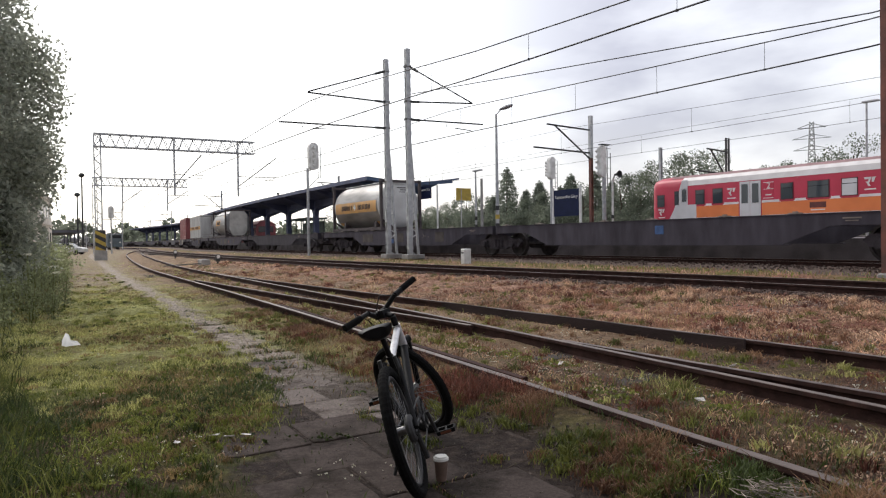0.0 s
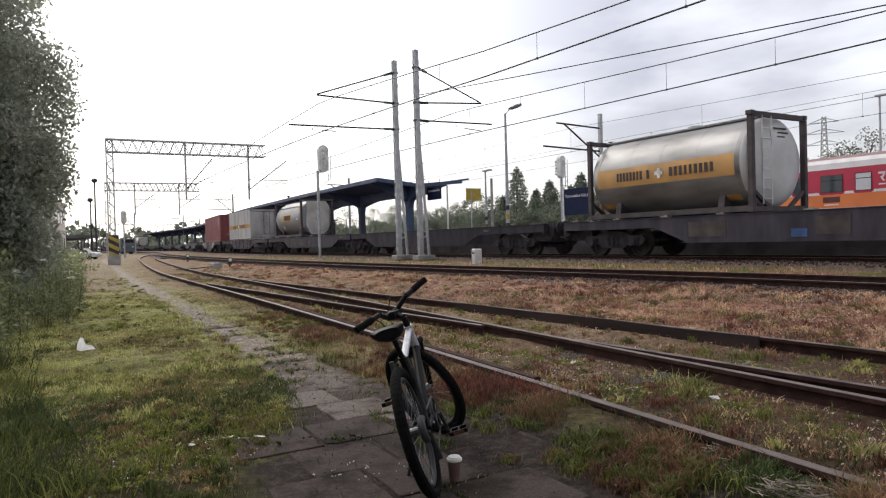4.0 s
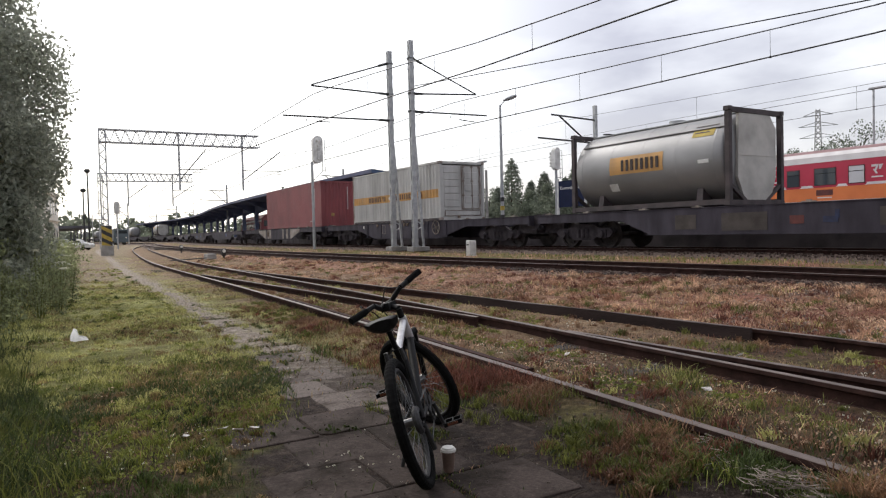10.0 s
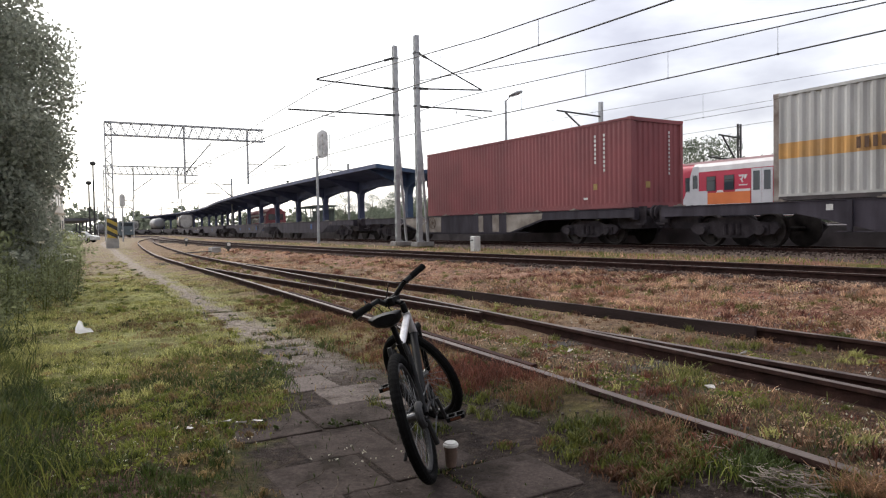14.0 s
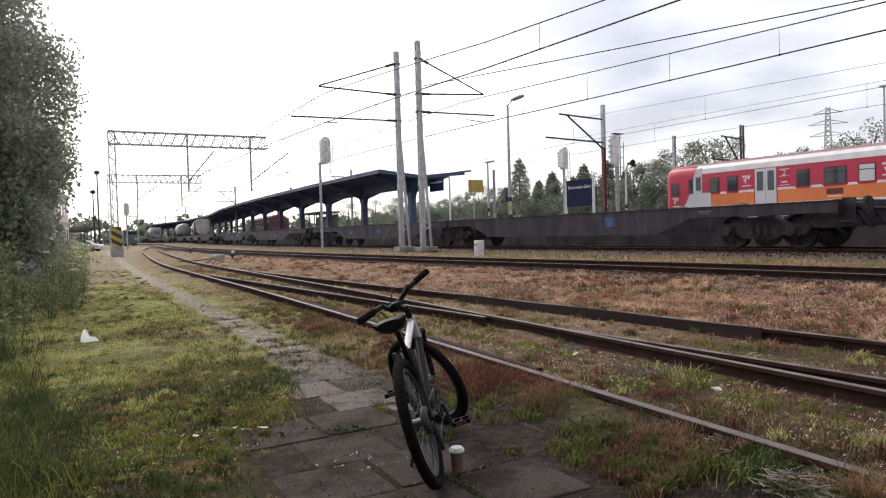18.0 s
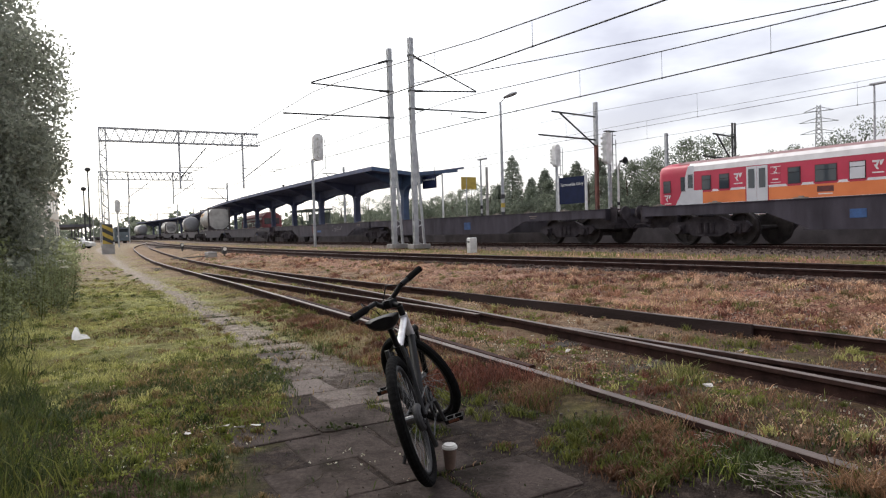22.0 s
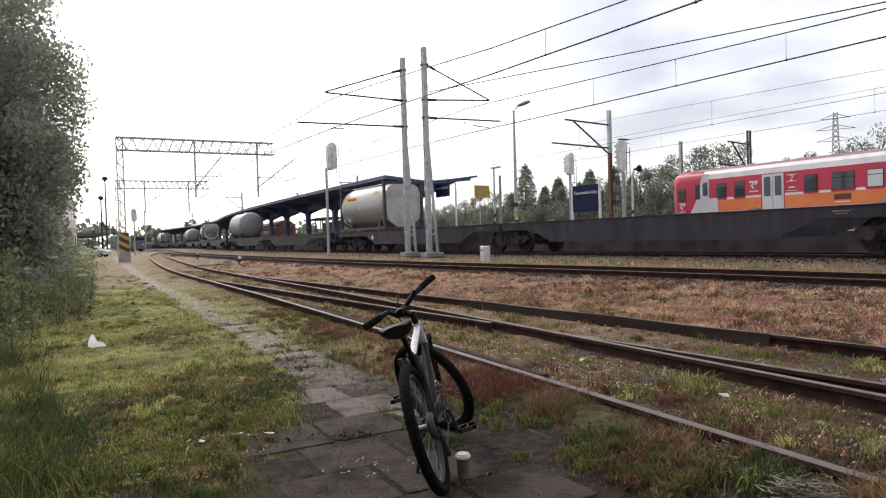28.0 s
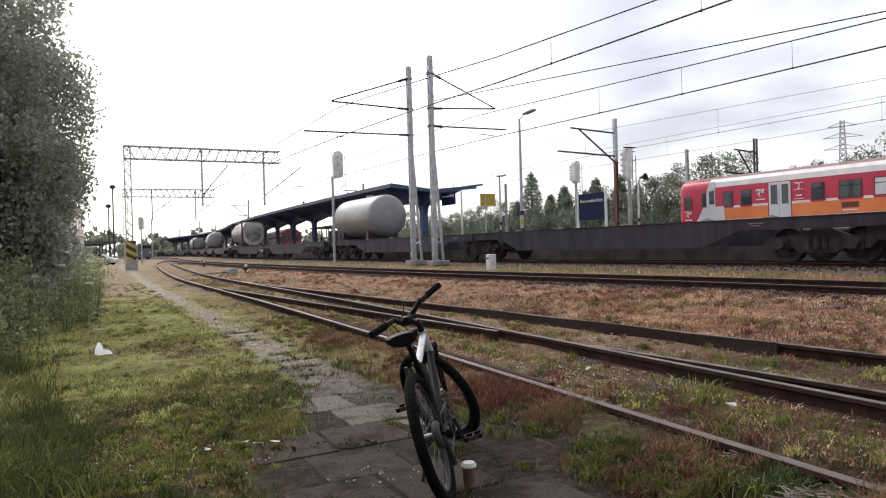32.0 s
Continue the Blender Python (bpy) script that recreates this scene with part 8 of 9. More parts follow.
def scatter(n, s0, s1, lo, hi, seed, keep, near=3.5, power=1.15):
    """Spots along the line between lo(s) and hi(s), thinning with distance from the path's end."""
    rng = np.random.RandomState(seed)
    out = []
    got = 0
    for _ in range(60):
        m = n * 2
        s = s0 + (s1 - s0) * rng.rand(m) ** 1.7
        a, b = lo(s), hi(s)
        o = a + (b - a) * rng.rand(m)
        ok = (b > a) & (rng.rand(m) < keep(s, o))
        x, y = many(s, o)
        d = np.hypot(x, y)
        ok &= (d > 1.6) & (rng.rand(m) < np.minimum(1.0, (near / d) ** power * 1.6))
        q = np.stack([x, y, v_level(s, o) + 0.005, s, o, rng.rand(m)], 1)[ok]
        out.append(q)
        got += len(q)
        if got >= n:
            break
    return np.concatenate(out)[:n]


F_ = lambda v: (lambda s: np.full_like(s, v))
P_MID = lambda s: np.interp(s, PATH_S, PATH_O)
P_W = lambda s: np.interp(s, PATH_S, PATH_W)


def sow(name, q, h, w, material, label, seed, lean):
    return blades(name, q[:, :3], h, w, material, label, seed, lean)


def meadow_keep(s, o):
    patchy = 0.12 + 0.95 * v_ease(-0.35, 0.2, nz2(s, o, 0.9) + 0.4 * vn(s, o, 5.0, 4))
    return np.where(path_gap(s, o) + 0.28 * nz2(s, o, 2.6, 51) < -0.08, 0.01, np.where(o > -17.2, patchy, 1.0)) * (1 - 0.7 * v_ease(-6, 4, s))


def three_greens(q, h, w, where, seed, lean, shift=-0.1):
    """Grass of three greens, each keeping to patches of its own."""
    # A negative shift puts vignette and haze into colour: dark near, yellow-green farther.
    k = nz2(q[:, 3], q[:, 4], 1.5, seed) + 0.5 * (q[:, 5] - 0.5) + shift * (1 - 1.65 * v_ease(-18.8, -14.0, q[:, 3]))
    for name, sel, m, look_ in (("lime_grass", k > 0.18, M_LIME, "yellow-green"), ("deep_grass", k < -0.22, M_DEEP, "dark green"), ("grass", (k <= 0.18) & (k >= -0.22), M_GRASS, "green")):
        sow(name, q[sel], h[sel], w, m, "%s grass %s" % (look_, where), seed, lean)


q = scatter(120000, -22.5, 26, F_(-19.5), lambda s: P_MID(s) + 0.2, 1, meadow_keep)
tuft = 0.4 + 1.1 * v_ease(-0.3, 0.6, nz2(q[:, 3], q[:, 4], 3.4, 3))
three_greens(q, (0.018 + 0.038 * q[:, 5] ** 1.5) * (1 + 1.8 * v_ease(-16.4, -17.8, q[:, 4])) * tuft, 0.0042, "growing short and patchy beside the path", 2, 1.3, -0.8)
q = scatter(16000, -30, -22.4, F_(-24.0), lambda s: P_MID(s) - P_W(s), 91, lambda s, o: np.ones_like(s), 30.0)
three_greens(q, 0.02 + 0.04 * q[:, 5], 0.006, "growing short behind the path's end", 92, 1.2)
q = scatter(16000, -22.4, 16, F_(-25.0), F_(-19.4), 93, lambda s, o: np.ones_like(s), 8.0)
three_greens(q, 0.04 + 0.08 * q[:, 5], 0.006, "growing deep at the far edge of the meadow", 94, 1.0)
q = scatter(120000, -21.5, -4, F_(-21.0), lambda s: -16.45 - 0.16 * np.clip(s + 19, -3, 6), 101, lambda s, o: (0.25 + 0.75 * v_ease(-0.3, 0.3, nz2(s, o, 1.2, 103))) * v_ease(-16.4, -17.2, o), 6.0)
rise = 0.45 + 0.75 * v_ease(-0.3, 0.5, nz2(q[:, 3], q[:, 4], 0.9, 105))
tint = nz2(q[:, 3], q[:, 4], 1.1, 107) + 0.7 * (q[:, 5] - 0.5)
for sel, m_, look_ in ((tint > 0.16, M_OLIVE, "olive green"), (tint <= 0.16, M_DEEP, "dark green")):
    sow("long_grass", q[sel], ((0.05 + 0.20 * q[:, 5] ** 1.4) * rise)[sel], 0.0034, m_, "long soft %s grass beside the meadow" % look_, 102, 0.9)
q = scatter(26000, -20, 16, F_(-20.0), F_(-16.9), 3, lambda s, o: 0.2 + 0.8 * v_ease(-16.9, -18.0, o))
sow("tall_grass", q, 0.06 + 0.16 * q[:, 5] ** 2, 0.0042, M_DEEP, "tall dark green grass and weeds at the edge of the path", 4, 0.8)
q = scatter(15000, -22.5, 20, F_(-17.0), lambda s: v_r1(s) - 0.05, 5, lambda s, o: np.where(path_gap(s, o) < 0, 0.02, 0.9 * v_ease(-0.1, 0.35, nz2(s, o, 0.8, 9))) * v_ease(-19, -15, s))
sow("dry_meadow_grass", q, 0.015 + 0.03 * q[:, 5], 0.004, M_HAY, "dry yellowed grass among the green", 6, 1.6)
q = scatter(12000, -23, 30, lambda s: P_MID(s) + P_W(s) - 0.3, lambda s: v_r1(s) - 0.06, 7, lambda s, o: v_ease(0.0, 0.4, nz2(s, o, 1.4, 2)) * v_ease(-0.3, 0.4, path_gap(s, o) + 0.5 * nz2(s, o, 2.0, 12)))
three_greens(q, (0.012 + 0.045 * q[:, 5] ** 1.5) * (0.5 + 0.8 * v_ease(-0.2, 0.5, nz2(q[:, 3], q[:, 4], 2.5, 4))), 0.0038, "in ragged tufts along the siding", 8, 1.0, -0.95)
q = scatter(14000, -21.5, -3, lambda s: np.maximum(v_r1(s) - 0.95, P_MID(s) + P_W(s) - 0.05), lambda s: v_r1(s) - 0.03, 111, lambda s, o: v_ease(-0.3, 0.25, nz2(s, o, 1.6, 113)))
tint = nz2(q[:, 3], q[:, 4], 1.3, 117) + 0.6 * (q[:, 5] - 0.5)
for sel, m_, look_ in ((tint > 0.1, M_BROWNGRASS, "brown"), ((tint <= 0.1) & (tint > -0.2), M_OLIVE, "olive green"), (tint <= -0.2, M_DEEP, "dark green")):
    sow("verge_grass", q[sel], ((0.012 + 0.085 * q[:, 5] ** 2) * (0.4 + 0.9 * v_ease(-0.2, 0.5, nz2(q[:, 3], q[:, 4], 2.2, 115))))[sel], 0.0032, m_, "%s tufted grass along the near rail" % look_, 112, 1.1)
q = scatter(4500, -21.5, -4, lambda s: np.maximum(v_r1(s) - 1.1, P_MID(s) + P_W(s) - 0.1), lambda s: v_r1(s) - 0.04, 9, lambda s, o: v_ease(-0.25, 0.25, nz2(s, o, 1.1, 21)) * np.where(np.abs(s + 18.5) < 0.9, 1.0, 0.10))
sow("sorrel", q, 0.015 + 0.10 * q[:, 5] ** 1.8, 0.0030, M_REDWEED, "rust-red sorrel stalks along the near rail", 10, 0.9)
inner, outer = lambda s: v_r1(s) + 0.10, lambda s: v_in(s) + 0.2


def off_rails(s, o):
    a = np.abs(o - (v_r1(s) + GAUGE))
    b = np.where(s < 4, np.abs(o - np.interp(s, TAB_S, TAB_R3)), 9)
    c = np.where(s < -1, np.abs(o - np.interp(s, TAB_S, TAB_R3) + GAUGE), 9)
    return (np.minimum(np.minimum(a, b), c) > 0.11) * 1.0


q = scatter(6500, -23, 22, inner, outer, 11, lambda s, o: off_rails(s, o) * v_ease(-0.15, 0.35, nz2(s, o, 1.3, 5)))
three_greens(q, (0.012 + 0.045 * q[:, 5] ** 1.5) * (0.5 + 0.9 * v_ease(-0.2, 0.6, nz2(q[:, 3], q[:, 4], 3.0, 6))), 0.004, "creeping between the siding rails", 12, 1.5, -0.45)
q = scatter(22000, -23, 16, inner, outer, 121, lambda s, o: off_rails(s, o) * v_ease(-0.25, 0.3, nz2(s, o, 1.0, 123)))
tint = nz2(q[:, 3], q[:, 4], 1.4, 127) + 0.7 * (q[:, 5] - 0.5)
for sel, m_, look_ in ((tint > 0.42, M_LIME, "yellow-green"), ((tint <= 0.42) & (tint > 0.12), M_OLIVE, "olive green"), (tint <= 0.12, M_BROWNGRASS, "brown")):
    sow("yard_grass", q[sel], ((0.012 + 0.075 * q[:, 5] ** 1.8) * (0.35 + 0.9 * v_ease(-0.25, 0.5, nz2(q[:, 3], q[:, 4], 1.9, 125))))[sel], 0.0036, m_, "%s tufts of grass among the siding rails" % look_, 122, 1.2)
q = scatter(14000, -23, 22, inner, outer, 13, lambda s, o: off_rails(s, o) * v_ease(-0.3, 0.3, nz2(s, o, 1.5, 15)))
sow("track_straw", q, 0.010 + 0.035 * q[:, 5] ** 1.5, 0.0035, M_STRAW, "dry straw between the siding rails", 14, 2.0)
q = scatter(6000, -23, 10, inner, outer, 53, lambda s, o: off_rails(s, o) * v_ease(0.0, 0.4, nz2(s, o, 1.0, 55)))
sow("track_sorrel", q, 0.012 + 0.05 * q[:, 5] ** 2, 0.003, M_REDWEED, "reddish weeds between the siding rails", 54, 1.1)
bank_lo, bank_hi = lambda s: v_in(s) + 0.12, lambda s: v_front(s) - 1.25
q = scatter(46000, -22, 20, bank_lo, bank_hi, 15, lambda s, o: 0.06 + 0.94 * v_ease(-0.2, 0.3, nz2(s, o, 1.6, 7)), 5.0, 1.0)
sow("bank_straw", q, (0.010 + 0.05 * q[:, 5] ** 2) * (0.25 + 1.5 * v_ease(-0.2, 0.5, nz2(q[:, 3], q[:, 4], 1.7, 31))), 0.0055, M_BANKSTRAW, "dry brown straw on the low bank", 16, 2.2)
q = scatter(15000, -22, 22, bank_lo, bank_hi, 17, lambda s, o: v_ease(-0.1, 0.45, nz2(s, o, 1.3, 17)), 5.0, 1.0)
three_greens(q, (0.015 + 0.07 * q[:, 5] ** 2) * (0.5 + 0.9 * v_ease(-0.2, 0.5, nz2(q[:, 3], q[:, 4], 1.8, 37))), 0.005, "scattered on the bank", 18, 1.0, 0.25)
q = scatter(20000, -22, 12, bank_lo, bank_hi, 23, lambda s, o: v_ease(-0.25, 0.35, nz2(s, o, 0.7, 27)) * v_ease(0, -12, s), 5.0, 1.0)
sow("bank_sorrel", q, 0.015 + 0.05 * q[:, 5] ** 2, 0.005, M_REDWEED, "reddish weeds scattered on the bank", 24, 1.2)
q = scatter(10000, -22, 30, lambda s: v_front(s) + 1.2, F_(-2.0), 19, lambda s, o: 0.5 + 0.5 * nz2(s, o, 0.5, 8), 7.0, 0.9)
k_ = q[:, 5] > 0.42
sow("mid_strip_grass", q[k_], 0.02 + 0.07 * q[k_, 5], 0.008, M_GRASS, "low grass between the main tracks", 20, 0.8)
sow("mid_strip_straw", q[~k_], 0.03 + 0.16 * q[~k_, 5], 0.008, M_BANKSTRAW, "dry grass between the main tracks", 22, 0.9)
q = scatter(1800, -23, -16.5, lambda s: P_MID(s) + P_W(s) - 1.0, lambda s: v_r1(s) - 0.1, 45, lambda s, o: (path_gap(s, o) > -0.2) * v_ease(0.12, 0.4, nz2(s, o, 1.9, 43)))
three_greens(q, 0.012 + 0.05 * q[:, 5] ** 1.5, 0.0042, "in dark tufts along the broken path edge", 46, 1.3, -0.9)

# tussocks: blades springing from one root
def tussocks(name, n, s0, s1, lo, hi, seed, keep, tall, wide, per, material, label):
    q = scatter(n, s0, s1, lo, hi, seed, keep, 6.0, 0.9)
    rng = np.random.RandomState(seed + 1)
    p = np.repeat(q, per, axis=0)
    a, d = rng.uniform(0, 6.283, len(p)), np.abs(rng.normal(size=len(p))) * 0.5 * wide * (0.5 + p[:, 5])
    p[:, 0] += d * np.cos(a)
    p[:, 1] += d * np.sin(a)
    h = tall * (0.35 + 0.65 * rng.rand(len(p))) * (0.5 + p[:, 5]) * np.exp(-(d / wide) ** 2)
    return sow(name, p, h, 0.0045, material, label, seed + 2, 1.1)


for i, (n, m_, look_, hh) in enumerate(((420, M_BANKSTRAW, "straw-coloured", 0.10), (260, M_BROWNGRASS, "brown", 0.10), (300, M_OLIVE, "olive green", 0.085), (420, M_REDWEED, "rust-red", 0.09))):
    tussocks("bank_tussocks", n, -22, 14, bank_lo, bank_hi, 200 + 5 * i, lambda s, o: v_ease(-0.2, 0.4, nz2(s, o, 0.8, 140 + i)), hh, 0.15, 60, m_, "%s tussocks of grass on the low bank" % look_)
for i, (n, m_, look_, hh) in enumerate(((200, M_OLIVE, "olive green", 0.075), (340, M_BROWNGRASS, "brown", 0.075), (60, M_LIME, "yellow-green", 0.07), (170, M_REDWEED, "rust-red", 0.07))):
    tussocks("yard_tussocks", n, -23, 10, inner, outer, 240 + 5 * i, lambda s, o: off_rails(s, o) * v_ease(-0.2, 0.4, nz2(s, o, 1.0, 150 + i)), hh, 0.10, 50, m_, "%s tussocks of grass among the sidings" % look_)
# Yellow-green tufts start farther off, as part of the painted near-to-far brightening.
for i, (n, m_, look_, hh) in enumerate(((140, M_DEEP, "dark green", 0.05), (340, M_GRASS, "green", 0.05), (400, M_LIME, "yellow-green", 0.045), (320, M_HAY, "yellow-brown", 0.04))):
    tussocks("meadow_tussocks", n, -22, 10, F_(-17.6), lambda s: P_MID(s) - P_W(s) + 0.06, 270 + 5 * i, lambda s, o: (path_gap(s, o) > -0.06) * v_ease(-0.2, 0.4, nz2(s, o, 1.2, 160 + i)) * (1.0 if i != 2 else v_ease(-18.5, -15.5, s)), hh, 0.10, 55, m_, "%s tufts in the short meadow grass" % look_)


for i, (n, m_, look_) in enumerate(((150, M_OLIVE, "olive green"), (130, M_BROWNGRASS, "yellow-brown"), (60, M_REDWEED, "rust-red"))):
    tussocks("verge_tussocks", n, -20.4, -10.0, lambda s: v_r1(s) - 0.75, lambda s: v_r1(s) - 0.06, 330 + 5 * i, lambda s, o: v_ease(-0.2, 0.4, nz2(s, o, 1.3, 180 + i)), 0.058, 0.10, 60, m_, "%s tussocks of grass along the near rail" % look_)
for i, (n, m_, look_) in enumerate(((70, M_DEEP, "dark green"), (60, M_OLIVE, "olive green"), (26, M_BROWNGRASS, "brown"))):
    tussocks("paving_tufts", n, -21.6, -17.6, F_(-14.9), lambda s: v_r1(s) - 0.25, 300 + 5 * i, lambda s, o: v_ease(0.0, 0.4, nz2(s, o, 1.8, 170)), 0.032, 0.11, 60, m_, "low %s tufts among the last paving slabs" % look_)


# low broad-leaved weeds
def rosettes(name, n, s0, s1, lo, hi, keep, material, label, seed, radius=0.045, size=0.022, per=11):
    q = scatter(n, s0, s1, lo, hi, seed, keep)
    ob = cards(name, q[:, :3] + np.array([0, 0, 0.012]), radius * (0.5 + q[:, 5]), per, size, material, None, seed, 0.72)
    return tagged(ob, label, "weeds", kind="stuff")


rosettes("meadow_weeds", 2600, -22.5, 8, F_(-19.0), lambda s: P_MID(s) - P_W(s) + 0.1, lambda s, o: v_ease(-0.1, 0.4, nz2(s, o, 1.4, 71)), M_GRASS, "low broad-leaved weeds in the grass", 70, 0.04, 0.016)
rosettes("dark_weeds", 260, -22.5, -4, F_(-17.5), lambda s: v_r1(s) - 0.1, lambda s, o: v_ease(0.15, 0.5, nz2(s, o, 1.7, 73)) * (path_gap(s, o) > -0.75), M_DEEP, "dark clumps of clover and plantain beside the path", 72)
rosettes("yard_weeds", 1300, -23, 4, inner, outer, lambda s, o: off_rails(s, o) * v_ease(0.0, 0.45, nz2(s, o, 1.4, 75)), M_GRASS, "low leafy weeds among the sidings", 74)
rosettes("bank_flecks", 8000, -22, 12, bank_lo, bank_hi, lambda s, o: v_ease(-0.2, 0.3, nz2(s, o, 1.8, 77)), M_FLECK, "bleached dead leaves and stalks on the bank", 76, 0.07, 0.026, 7)


rosettes("meadow_flowers", 700, -22, 6, F_(-18.0), lambda s: P_MID(s) - 0.1, lambda s, o: v_ease(-0.2, 0.4, nz2(s, o, 1.1, 81)), M_PETAL, "tiny white flowers scattered in the grass", 80, 0.015, 0.010, 3)
rosettes("yard_flowers", 420, -22, 4, inner, outer, lambda s, o: off_rails(s, o) * v_ease(-0.1, 0.4, nz2(s, o, 1.1, 83)), M_PETAL, "tiny white flowers between the rails", 82, 0.02, 0.013, 4)
rosettes("yard_flecks", 2200, -23, 8, inner, outer, lambda s, o: off_rails(s, o) * v_ease(-0.2, 0.3, nz2(s, o, 1.8, 87)), M_FLECK, "bleached stalks between the siding rails", 86, 0.05, 0.014, 5)
rosettes("verge_flecks", 260, -22.5, 8, F_(-17.0), lambda s: v_r1(s) - 0.05, lambda s, o: (path_gap(s, o) > 0.08) * v_ease(-0.1, 0.35, nz2(s, o, 1.6, 89)), M_FLECK, "bleached stalks lying in the grass", 88, 0.05, 0.013, 5)


# ---- stones ----
def stones(name, n, s0, s1, lo, hi, lift, size, material, label, seed, power=1.0):
    rng = np.random.RandomState(seed)
    base = np.array([(1, 0, -0.7), (-0.5, 0.87, -0.7), (-0.5, -0.87, -0.7), (0.5, 0.87, 0.6), (-1, 0, 0.6), (0.5, -0.87, 0.6)]) * 0.8
    f0 = np.array([(0, 1, 3), (1, 4, 3), (1, 2, 4), (2, 5, 4), (2, 0, 5), (0, 3, 5), (0, 2, 1), (3, 4, 5)])
    q = scatter(n, s0, s1, lo, hi, seed + 60, lambda s, o: np.ones_like(s), 8.0, power)
    n = len(q)
    v = (base[None] + rng.uniform(-0.2, 0.2, (n, 6, 3))) * (size * rng.uniform(0.5, 1.4, (n, 1, 3)))
    a = rng.uniform(0, 6.28, n)
    ca, sa = np.cos(a)[:, None], np.sin(a)[:, None]
    v = np.stack([v[:, :, 0] * ca - v[:, :, 1] * sa + q[:, 0:1], v[:, :, 0] * sa + v[:, :, 1] * ca + q[:, 1:2], v[:, :, 2] + q[:, 2:3] + lift], 2)
    f = f0[None] + 6 * np.arange(n)[:, None, None]
    ob = raw(name, v.reshape(-1, 3).tolist(), f.reshape(-1, 3).tolist(), material)
    return tagged(ob, label, "ballast", kind="stuff")


stones("front_ballast", 9000, -22, 40, lambda s: v_front(s) - 1.5, lambda s: v_front(s) + 1.5, 0.03, 0.035, M_BALLAST, "brown-grey ballast stones of the front track", 1)
stones("train_ballast", 4500, -22, 40, F_(-1.9), F_(1.5), 0.015, 0.04, M_BALLAST, "dark ballast stones under the train", 2)
stones("siding_gravel", 9000, -23, 10, lambda s: v_r1(s) - 0.6, lambda s: v_r1(s) + 4.2, 0.001, 0.011, M_GRIT, "small stones and gravel round the sidings", 3)
stones("bank_gravel", 6000, -22, 10, bank_lo, bank_hi, 0.006, 0.018, M_STONE, "small pale stones scattered on the bank", 4)
stones("path_grit", 2600, -23, 0, lambda s: P_MID(s) - P_W(s) - 0.4, lambda s: P_MID(s) + P_W(s) + 0.4, 0.012, 0.006, M_GRIT, "grit lying on the path", 5)

# bleached stalks lying flat beside the near rail
rng = np.random.RandomState(19)
n = 700
ss = -20.62 + 0.5 * rng.uniform(-1, 1, n)
oo = v_r1(ss) - 0.17 + 0.085 * rng.normal(size=n) - 0.10 * (ss < -20.7)
k_ = nz2(ss, oo, 5.0, 191) > 0.02
ss, oo = ss[k_], oo[k_]
n = len(ss)
x_, y_ = many(ss, oo)
a_ = radians(140) + 0.45 * rng.normal(size=n)
l_, w_ = rng.uniform(0.012, 0.042, n), rng.uniform(0.0007, 0.0017, n)
z_ = v_level(ss, oo) + rng.uniform(0.006, 0.038, n)
dx, dy, tilt_ = np.cos(a_) * l_, np.sin(a_) * l_, rng.normal(size=n) * 0.006
wx, wy = -np.sin(a_) * w_, np.cos(a_) * w_
v = np.stack([np.stack(c, 1) for c in ((x_ - dx - wx, y_ - dy - wy, z_ - tilt_), (x_ - dx + wx, y_ - dy + wy, z_ - tilt_), (x_ - dx, y_ - dy, z_ - tilt_ + 0.003),
                                       (x_ + dx - wx, y_ + dy - wy, z_ + tilt_), (x_ + dx + wx, y_ + dy + wy, z_ + tilt_), (x_ + dx, y_ + dy, z_ + tilt_ + 0.003))], 1)
f = np.array([(0, 1, 4), (0, 4, 3), (1, 2, 5), (1, 5, 4), (2, 0, 3), (2, 3, 5)])[None] + 6 * np.arange(n)[:, None, None]
tagged(raw("dead_stalks", v.reshape(-1, 3).tolist(), f.reshape(-1, 3).tolist(), M_REED), "bleached dead stalks lying flat beside the near rail", "stalks", kind="stuff")

# grass rooted in the joints of the paving
rj = np.random.RandomState(61)
spots = []
for i in range(34):
    s = ROW_S + ROW * (i - 0.5)
    if s < -21.5:
        continue
    mid_, half_ = path_mid(s)
    for o in rj.uniform(mid_ - half_ - 0.2, mid_ + half_ + 0.2, 420):
        spots.append((s + rj.normal() * 0.016, o))
    for j in range(-6, 7):
        o = -15.1 + (j + (0.0 if i % 2 else 0.5)) * ROW
        if abs(o - mid_) < half_ + 0.2:
            for s_ in rj.uniform(s, s + ROW, 110):
                spots.append((s_, o + rj.normal() * 0.016))
spots = np.array(spots)
k_ = nz2(spots[:, 0], spots[:, 1], 1.7, 63) + 0.35 * vn(spots[:, 0], spots[:, 1], 6.0, 64) + 0.35 * v_ease(-0.5, 0.1, path_gap(spots[:, 0], spots[:, 1])) > 0.22
spots = spots[k_]
x_, y_ = many(spots[:, 0], spots[:, 1])
h_ = (0.010 + 0.035 * rj.rand(len(spots)) ** 1.6) * (0.6 + 0.9 * v_ease(0.0, 0.5, nz2(spots[:, 0], spots[:, 1], 2.4, 65)))
g_ = rj.rand(len(spots))
for nm_, sel, m_, look_ in (("joint_grass", g_ < 0.55, M_DEEP, "dark green"), ("joint_grass", (g_ >= 0.55) & (g_ < 0.85), M_OLIVE, "olive green"), ("joint_straw", g_ >= 0.85, M_STRAW, "dry")):
    blades(nm_, np.stack([x_, y_, np.full_like(x_, -0.004)], 1)[sel], h_[sel], 0.0036, m_, "%s grass rooted in the joints of the paving" % look_, 66, 1.6)

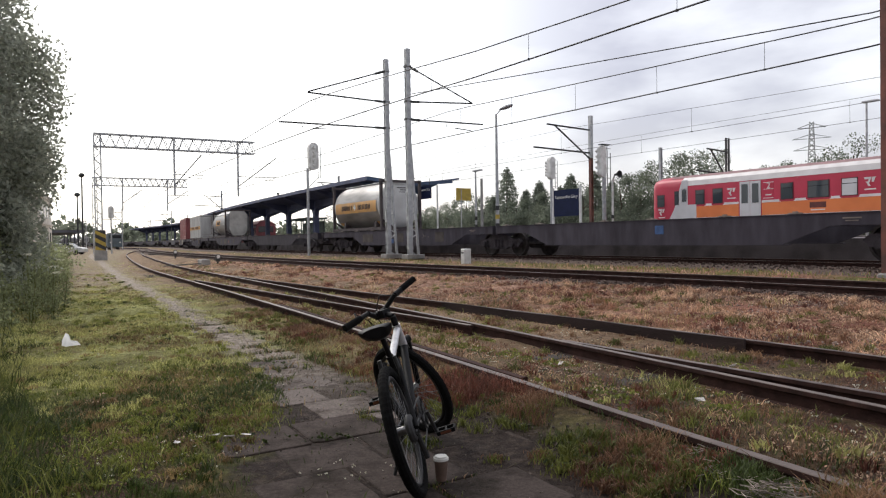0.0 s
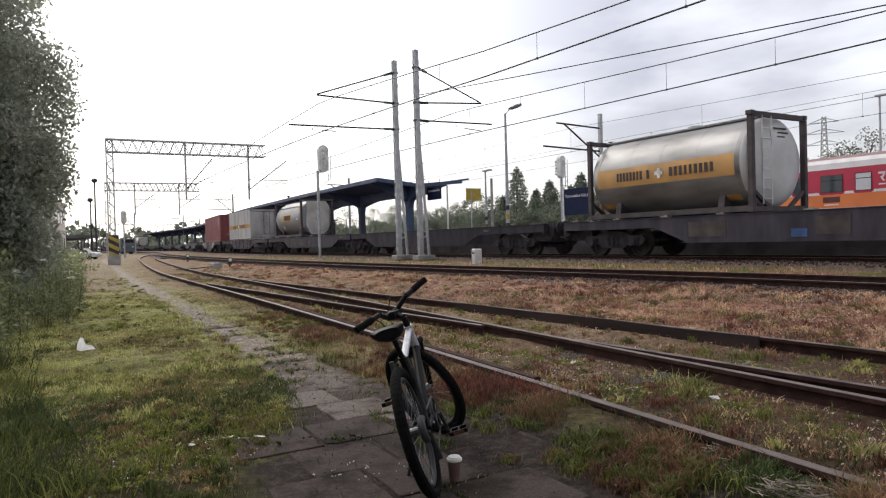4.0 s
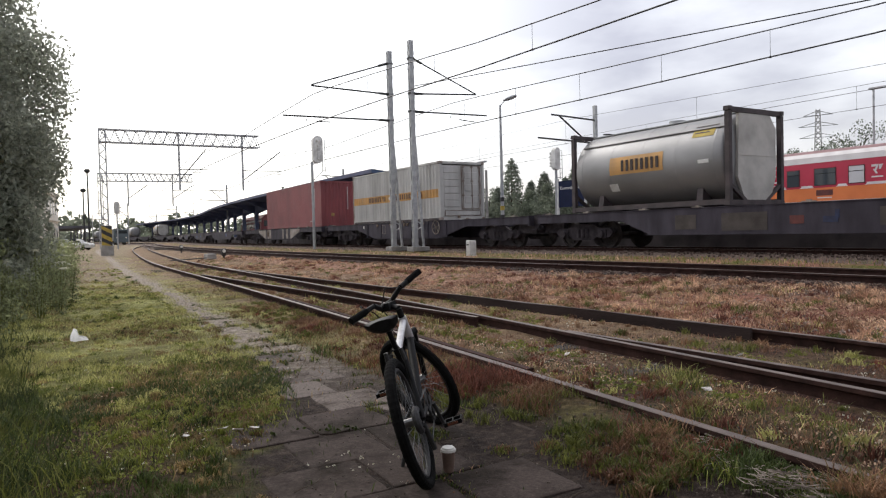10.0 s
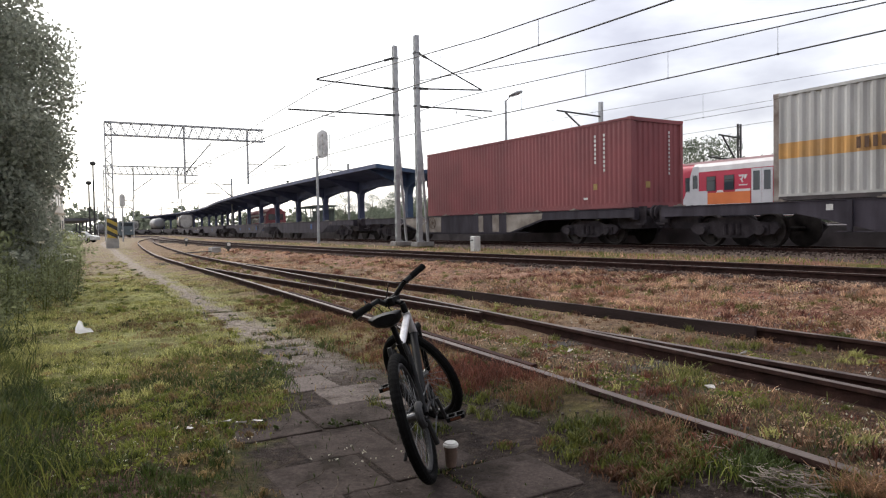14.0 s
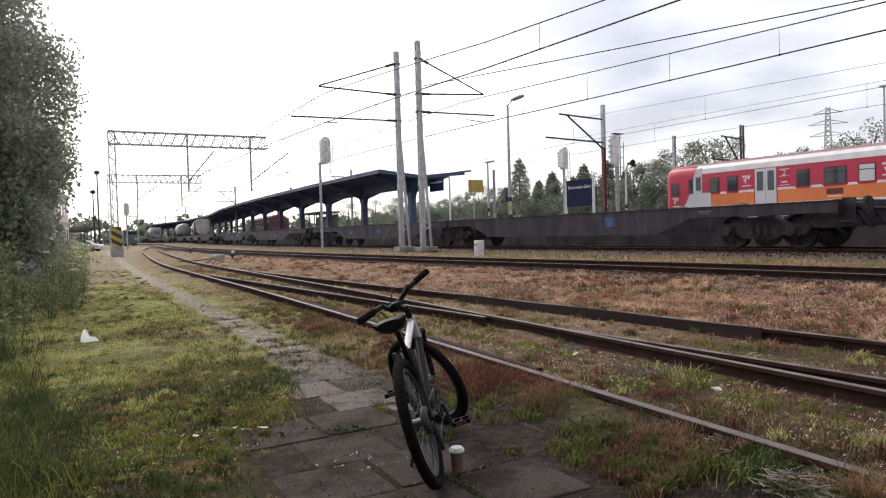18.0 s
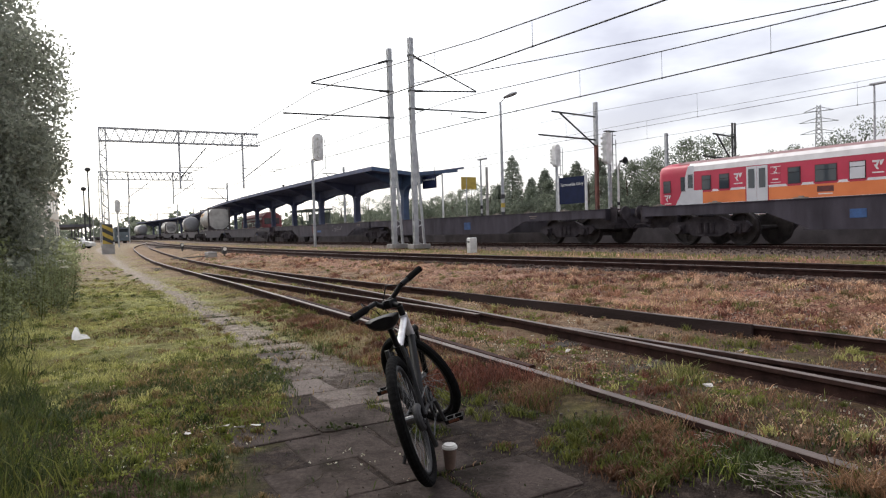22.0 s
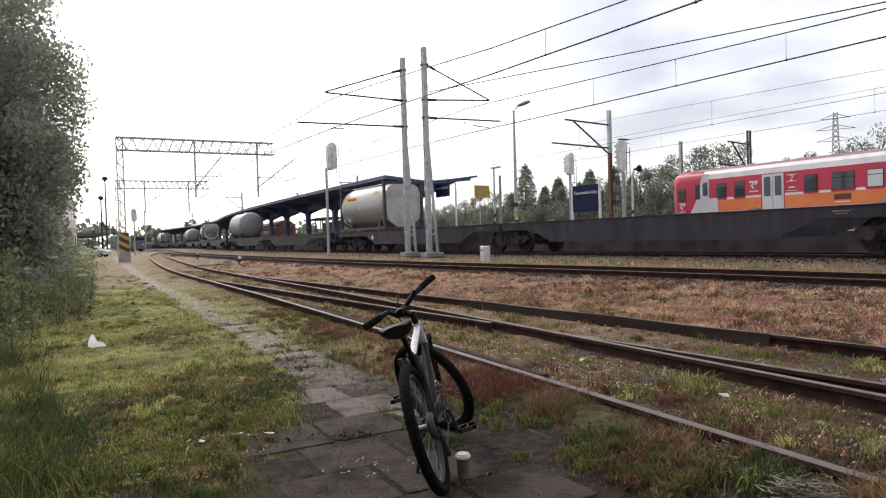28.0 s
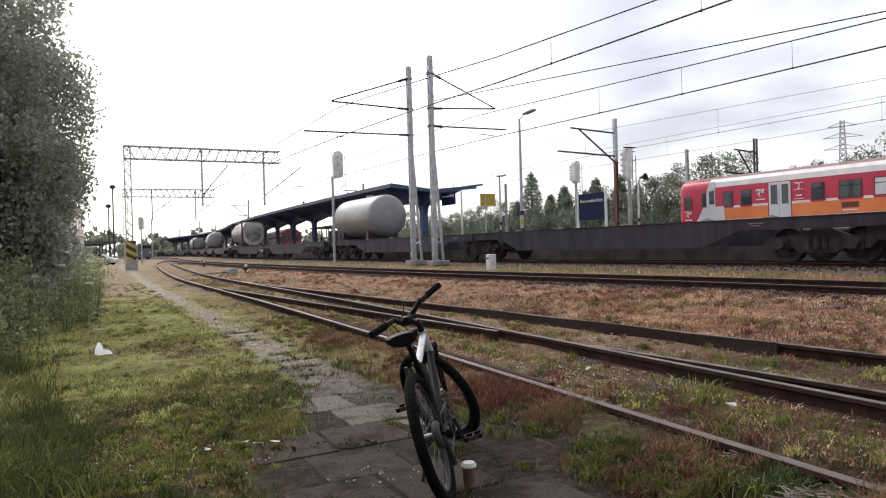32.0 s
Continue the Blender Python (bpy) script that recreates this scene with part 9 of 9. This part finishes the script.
# ---- sleepers ----
bm = bmesh.new()
box(bm, (0, 0, 0), (0.25, 2.5, 0.14))
SLEEPER = mesh("sleeper", bm, M_SLEEPER, bevel=0.012)
rs_ = random.Random(6)
for i in range(120):
    s = -24 + 0.62 * i
    ob = new("sleeper", SLEEPER)
    ob.parent = ftrack
    ob.matrix_local = along(s, front(s), Z_FRONT - 0.21 + rs_.uniform(-0.01, 0.01), rs_.uniform(-1, 1))
for i in range(110):
    s = -24 + 0.62 * i
    ob = new("sleeper", SLEEPER)
    ob.parent = ttrack
    ob.matrix_local = along(s, 0, Z_TRAIN - 0.21, rs_.uniform(-1, 1))
for i in range(60):
    s = -25 + 0.66 * i
    ob = new("sleeper", SLEEPER)
    ob.parent = siding
    ob.matrix_local = along(s, r1(s) + GAUGE / 2 + rs_.uniform(-0.05, 0.05), -0.055 + rs_.uniform(-0.03, 0.01), rs_.uniform(-3, 3))

# ---- paving slabs of the path ----
path = thing("path", "old path of cracked grey-brown concrete slabs", "path", kind="structure")
rp_ = random.Random(9)
SLABS, MIDS, PALES = [], [], []


def worn_slab(bm, pts, drop):
    """A concrete slab with rounded, crumbled upper edges."""
    n = len(pts)
    cx, cy = sum(x for x, _ in pts) / n, sum(y for _, y in pts) / n
    rings = []
    for inset, z in ((0.0, -0.06), (0.0, -0.010), (0.004, -0.003), (0.014, 0.0)):
        ring = []
        for x, y in pts:
            d = math.hypot(x - cx, y - cy)
            k = max(0.1, 1 - inset / d)
            ring.append(bm.verts.new((cx + (x - cx) * k, cy + (y - cy) * k, z - drop)))
        rings.append(ring)
    for lo, hi in zip(rings, rings[1:]):
        for i in range(n):
            bm.faces.new((lo[i], lo[(i + 1) % n], hi[(i + 1) % n], hi[i]))
    bm.faces.new(rings[-1])


for k in range(8):
    bm = bmesh.new()
    h_ = 0.259
    pts = []
    for side in range(4):
        chip = rp_.choice((0.012, 0.02, 0.03, 0.07))
        for u_ in (-h_ + chip, -0.09, 0.06, h_ - rp_.choice((0.012, 0.025, 0.04))):
            a = side * math.pi / 2
            x, y = h_ - rp_.uniform(0.0, 0.012), u_
            pts.append((x * math.cos(a) - y * math.sin(a), x * math.sin(a) + y * math.cos(a)))
    if k == 5:
        ang = rp_.uniform(0, 3.14)
        nx, ny = math.cos(ang), math.sin(ang)
        off_ = rp_.uniform(-0.06, 0.06)
        for side in (1, -1):
            half = []
            for (x0, y0), (x1, y1) in zip(pts, pts[1:] + pts[:1]):
                d0 = side * (x0 * nx + y0 * ny - off_) - 0.002
                d1_ = side * (x1 * nx + y1 * ny - off_) - 0.002
                if d0 >= 0:
                    half.append((x0, y0))
                if (d0 >= 0) != (d1_ >= 0):
                    f = d0 / (d0 - d1_)
                    half.append((x0 + (x1 - x0) * f, y0 + (y1 - y0) * f))
            if len(half) > 2:
                worn_slab(bm, half, 0.0 if side > 0 else 0.002)
    else:
        worn_slab(bm, pts, 0.0)
    SLABS.append(mesh("slab", bm, M_SLAB))
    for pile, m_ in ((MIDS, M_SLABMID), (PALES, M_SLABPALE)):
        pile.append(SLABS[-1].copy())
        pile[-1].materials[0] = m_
for row in range(34):
    s = ROW_S + ROW * row
    mid_, half_ = path_mid(s)
    for j in range(-6, 7):
        o = -15.1 + (j + (0.5 if row % 2 else 0.0)) * ROW
        lim = half_ + rp_.uniform(-0.02, 0.22) * (1 if half_ > 0.8 else 0.5)
        if abs(o - mid_) > lim or (abs(o - mid_) > lim - 0.4 and half_ > 0.5 and rp_.random() < 0.12):
            continue
        # Tone goes by distance: dark near, pale far, for the painted vignette and haze.
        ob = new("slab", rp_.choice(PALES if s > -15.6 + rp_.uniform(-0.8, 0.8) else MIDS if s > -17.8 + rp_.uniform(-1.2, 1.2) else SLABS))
        ob.parent = path
        tilt = math.degrees(math.atan2(level(s, o + 0.2) - level(s, o - 0.2), 0.4))
        ob.matrix_local = along(s + rp_.uniform(-0.006, 0.006), o + rp_.uniform(-0.006, 0.006), level(s, o) - 0.002 - 0.034 * ease(-14.75, -14.3, o) - 0.010 * ease(-16.5, -14.0, s) + rp_.uniform(-0.006, 0.005)) @ pose(0, 0, 0, 0.7 * tilt + rp_.uniform(-0.4, 0.4), rp_.uniform(-0.4, 0.4), 0) @ pose(0, 0, 0, 0, 0, rp_.uniform(-1.2, 1.2) + 90 * rp_.randrange(4))

motions()
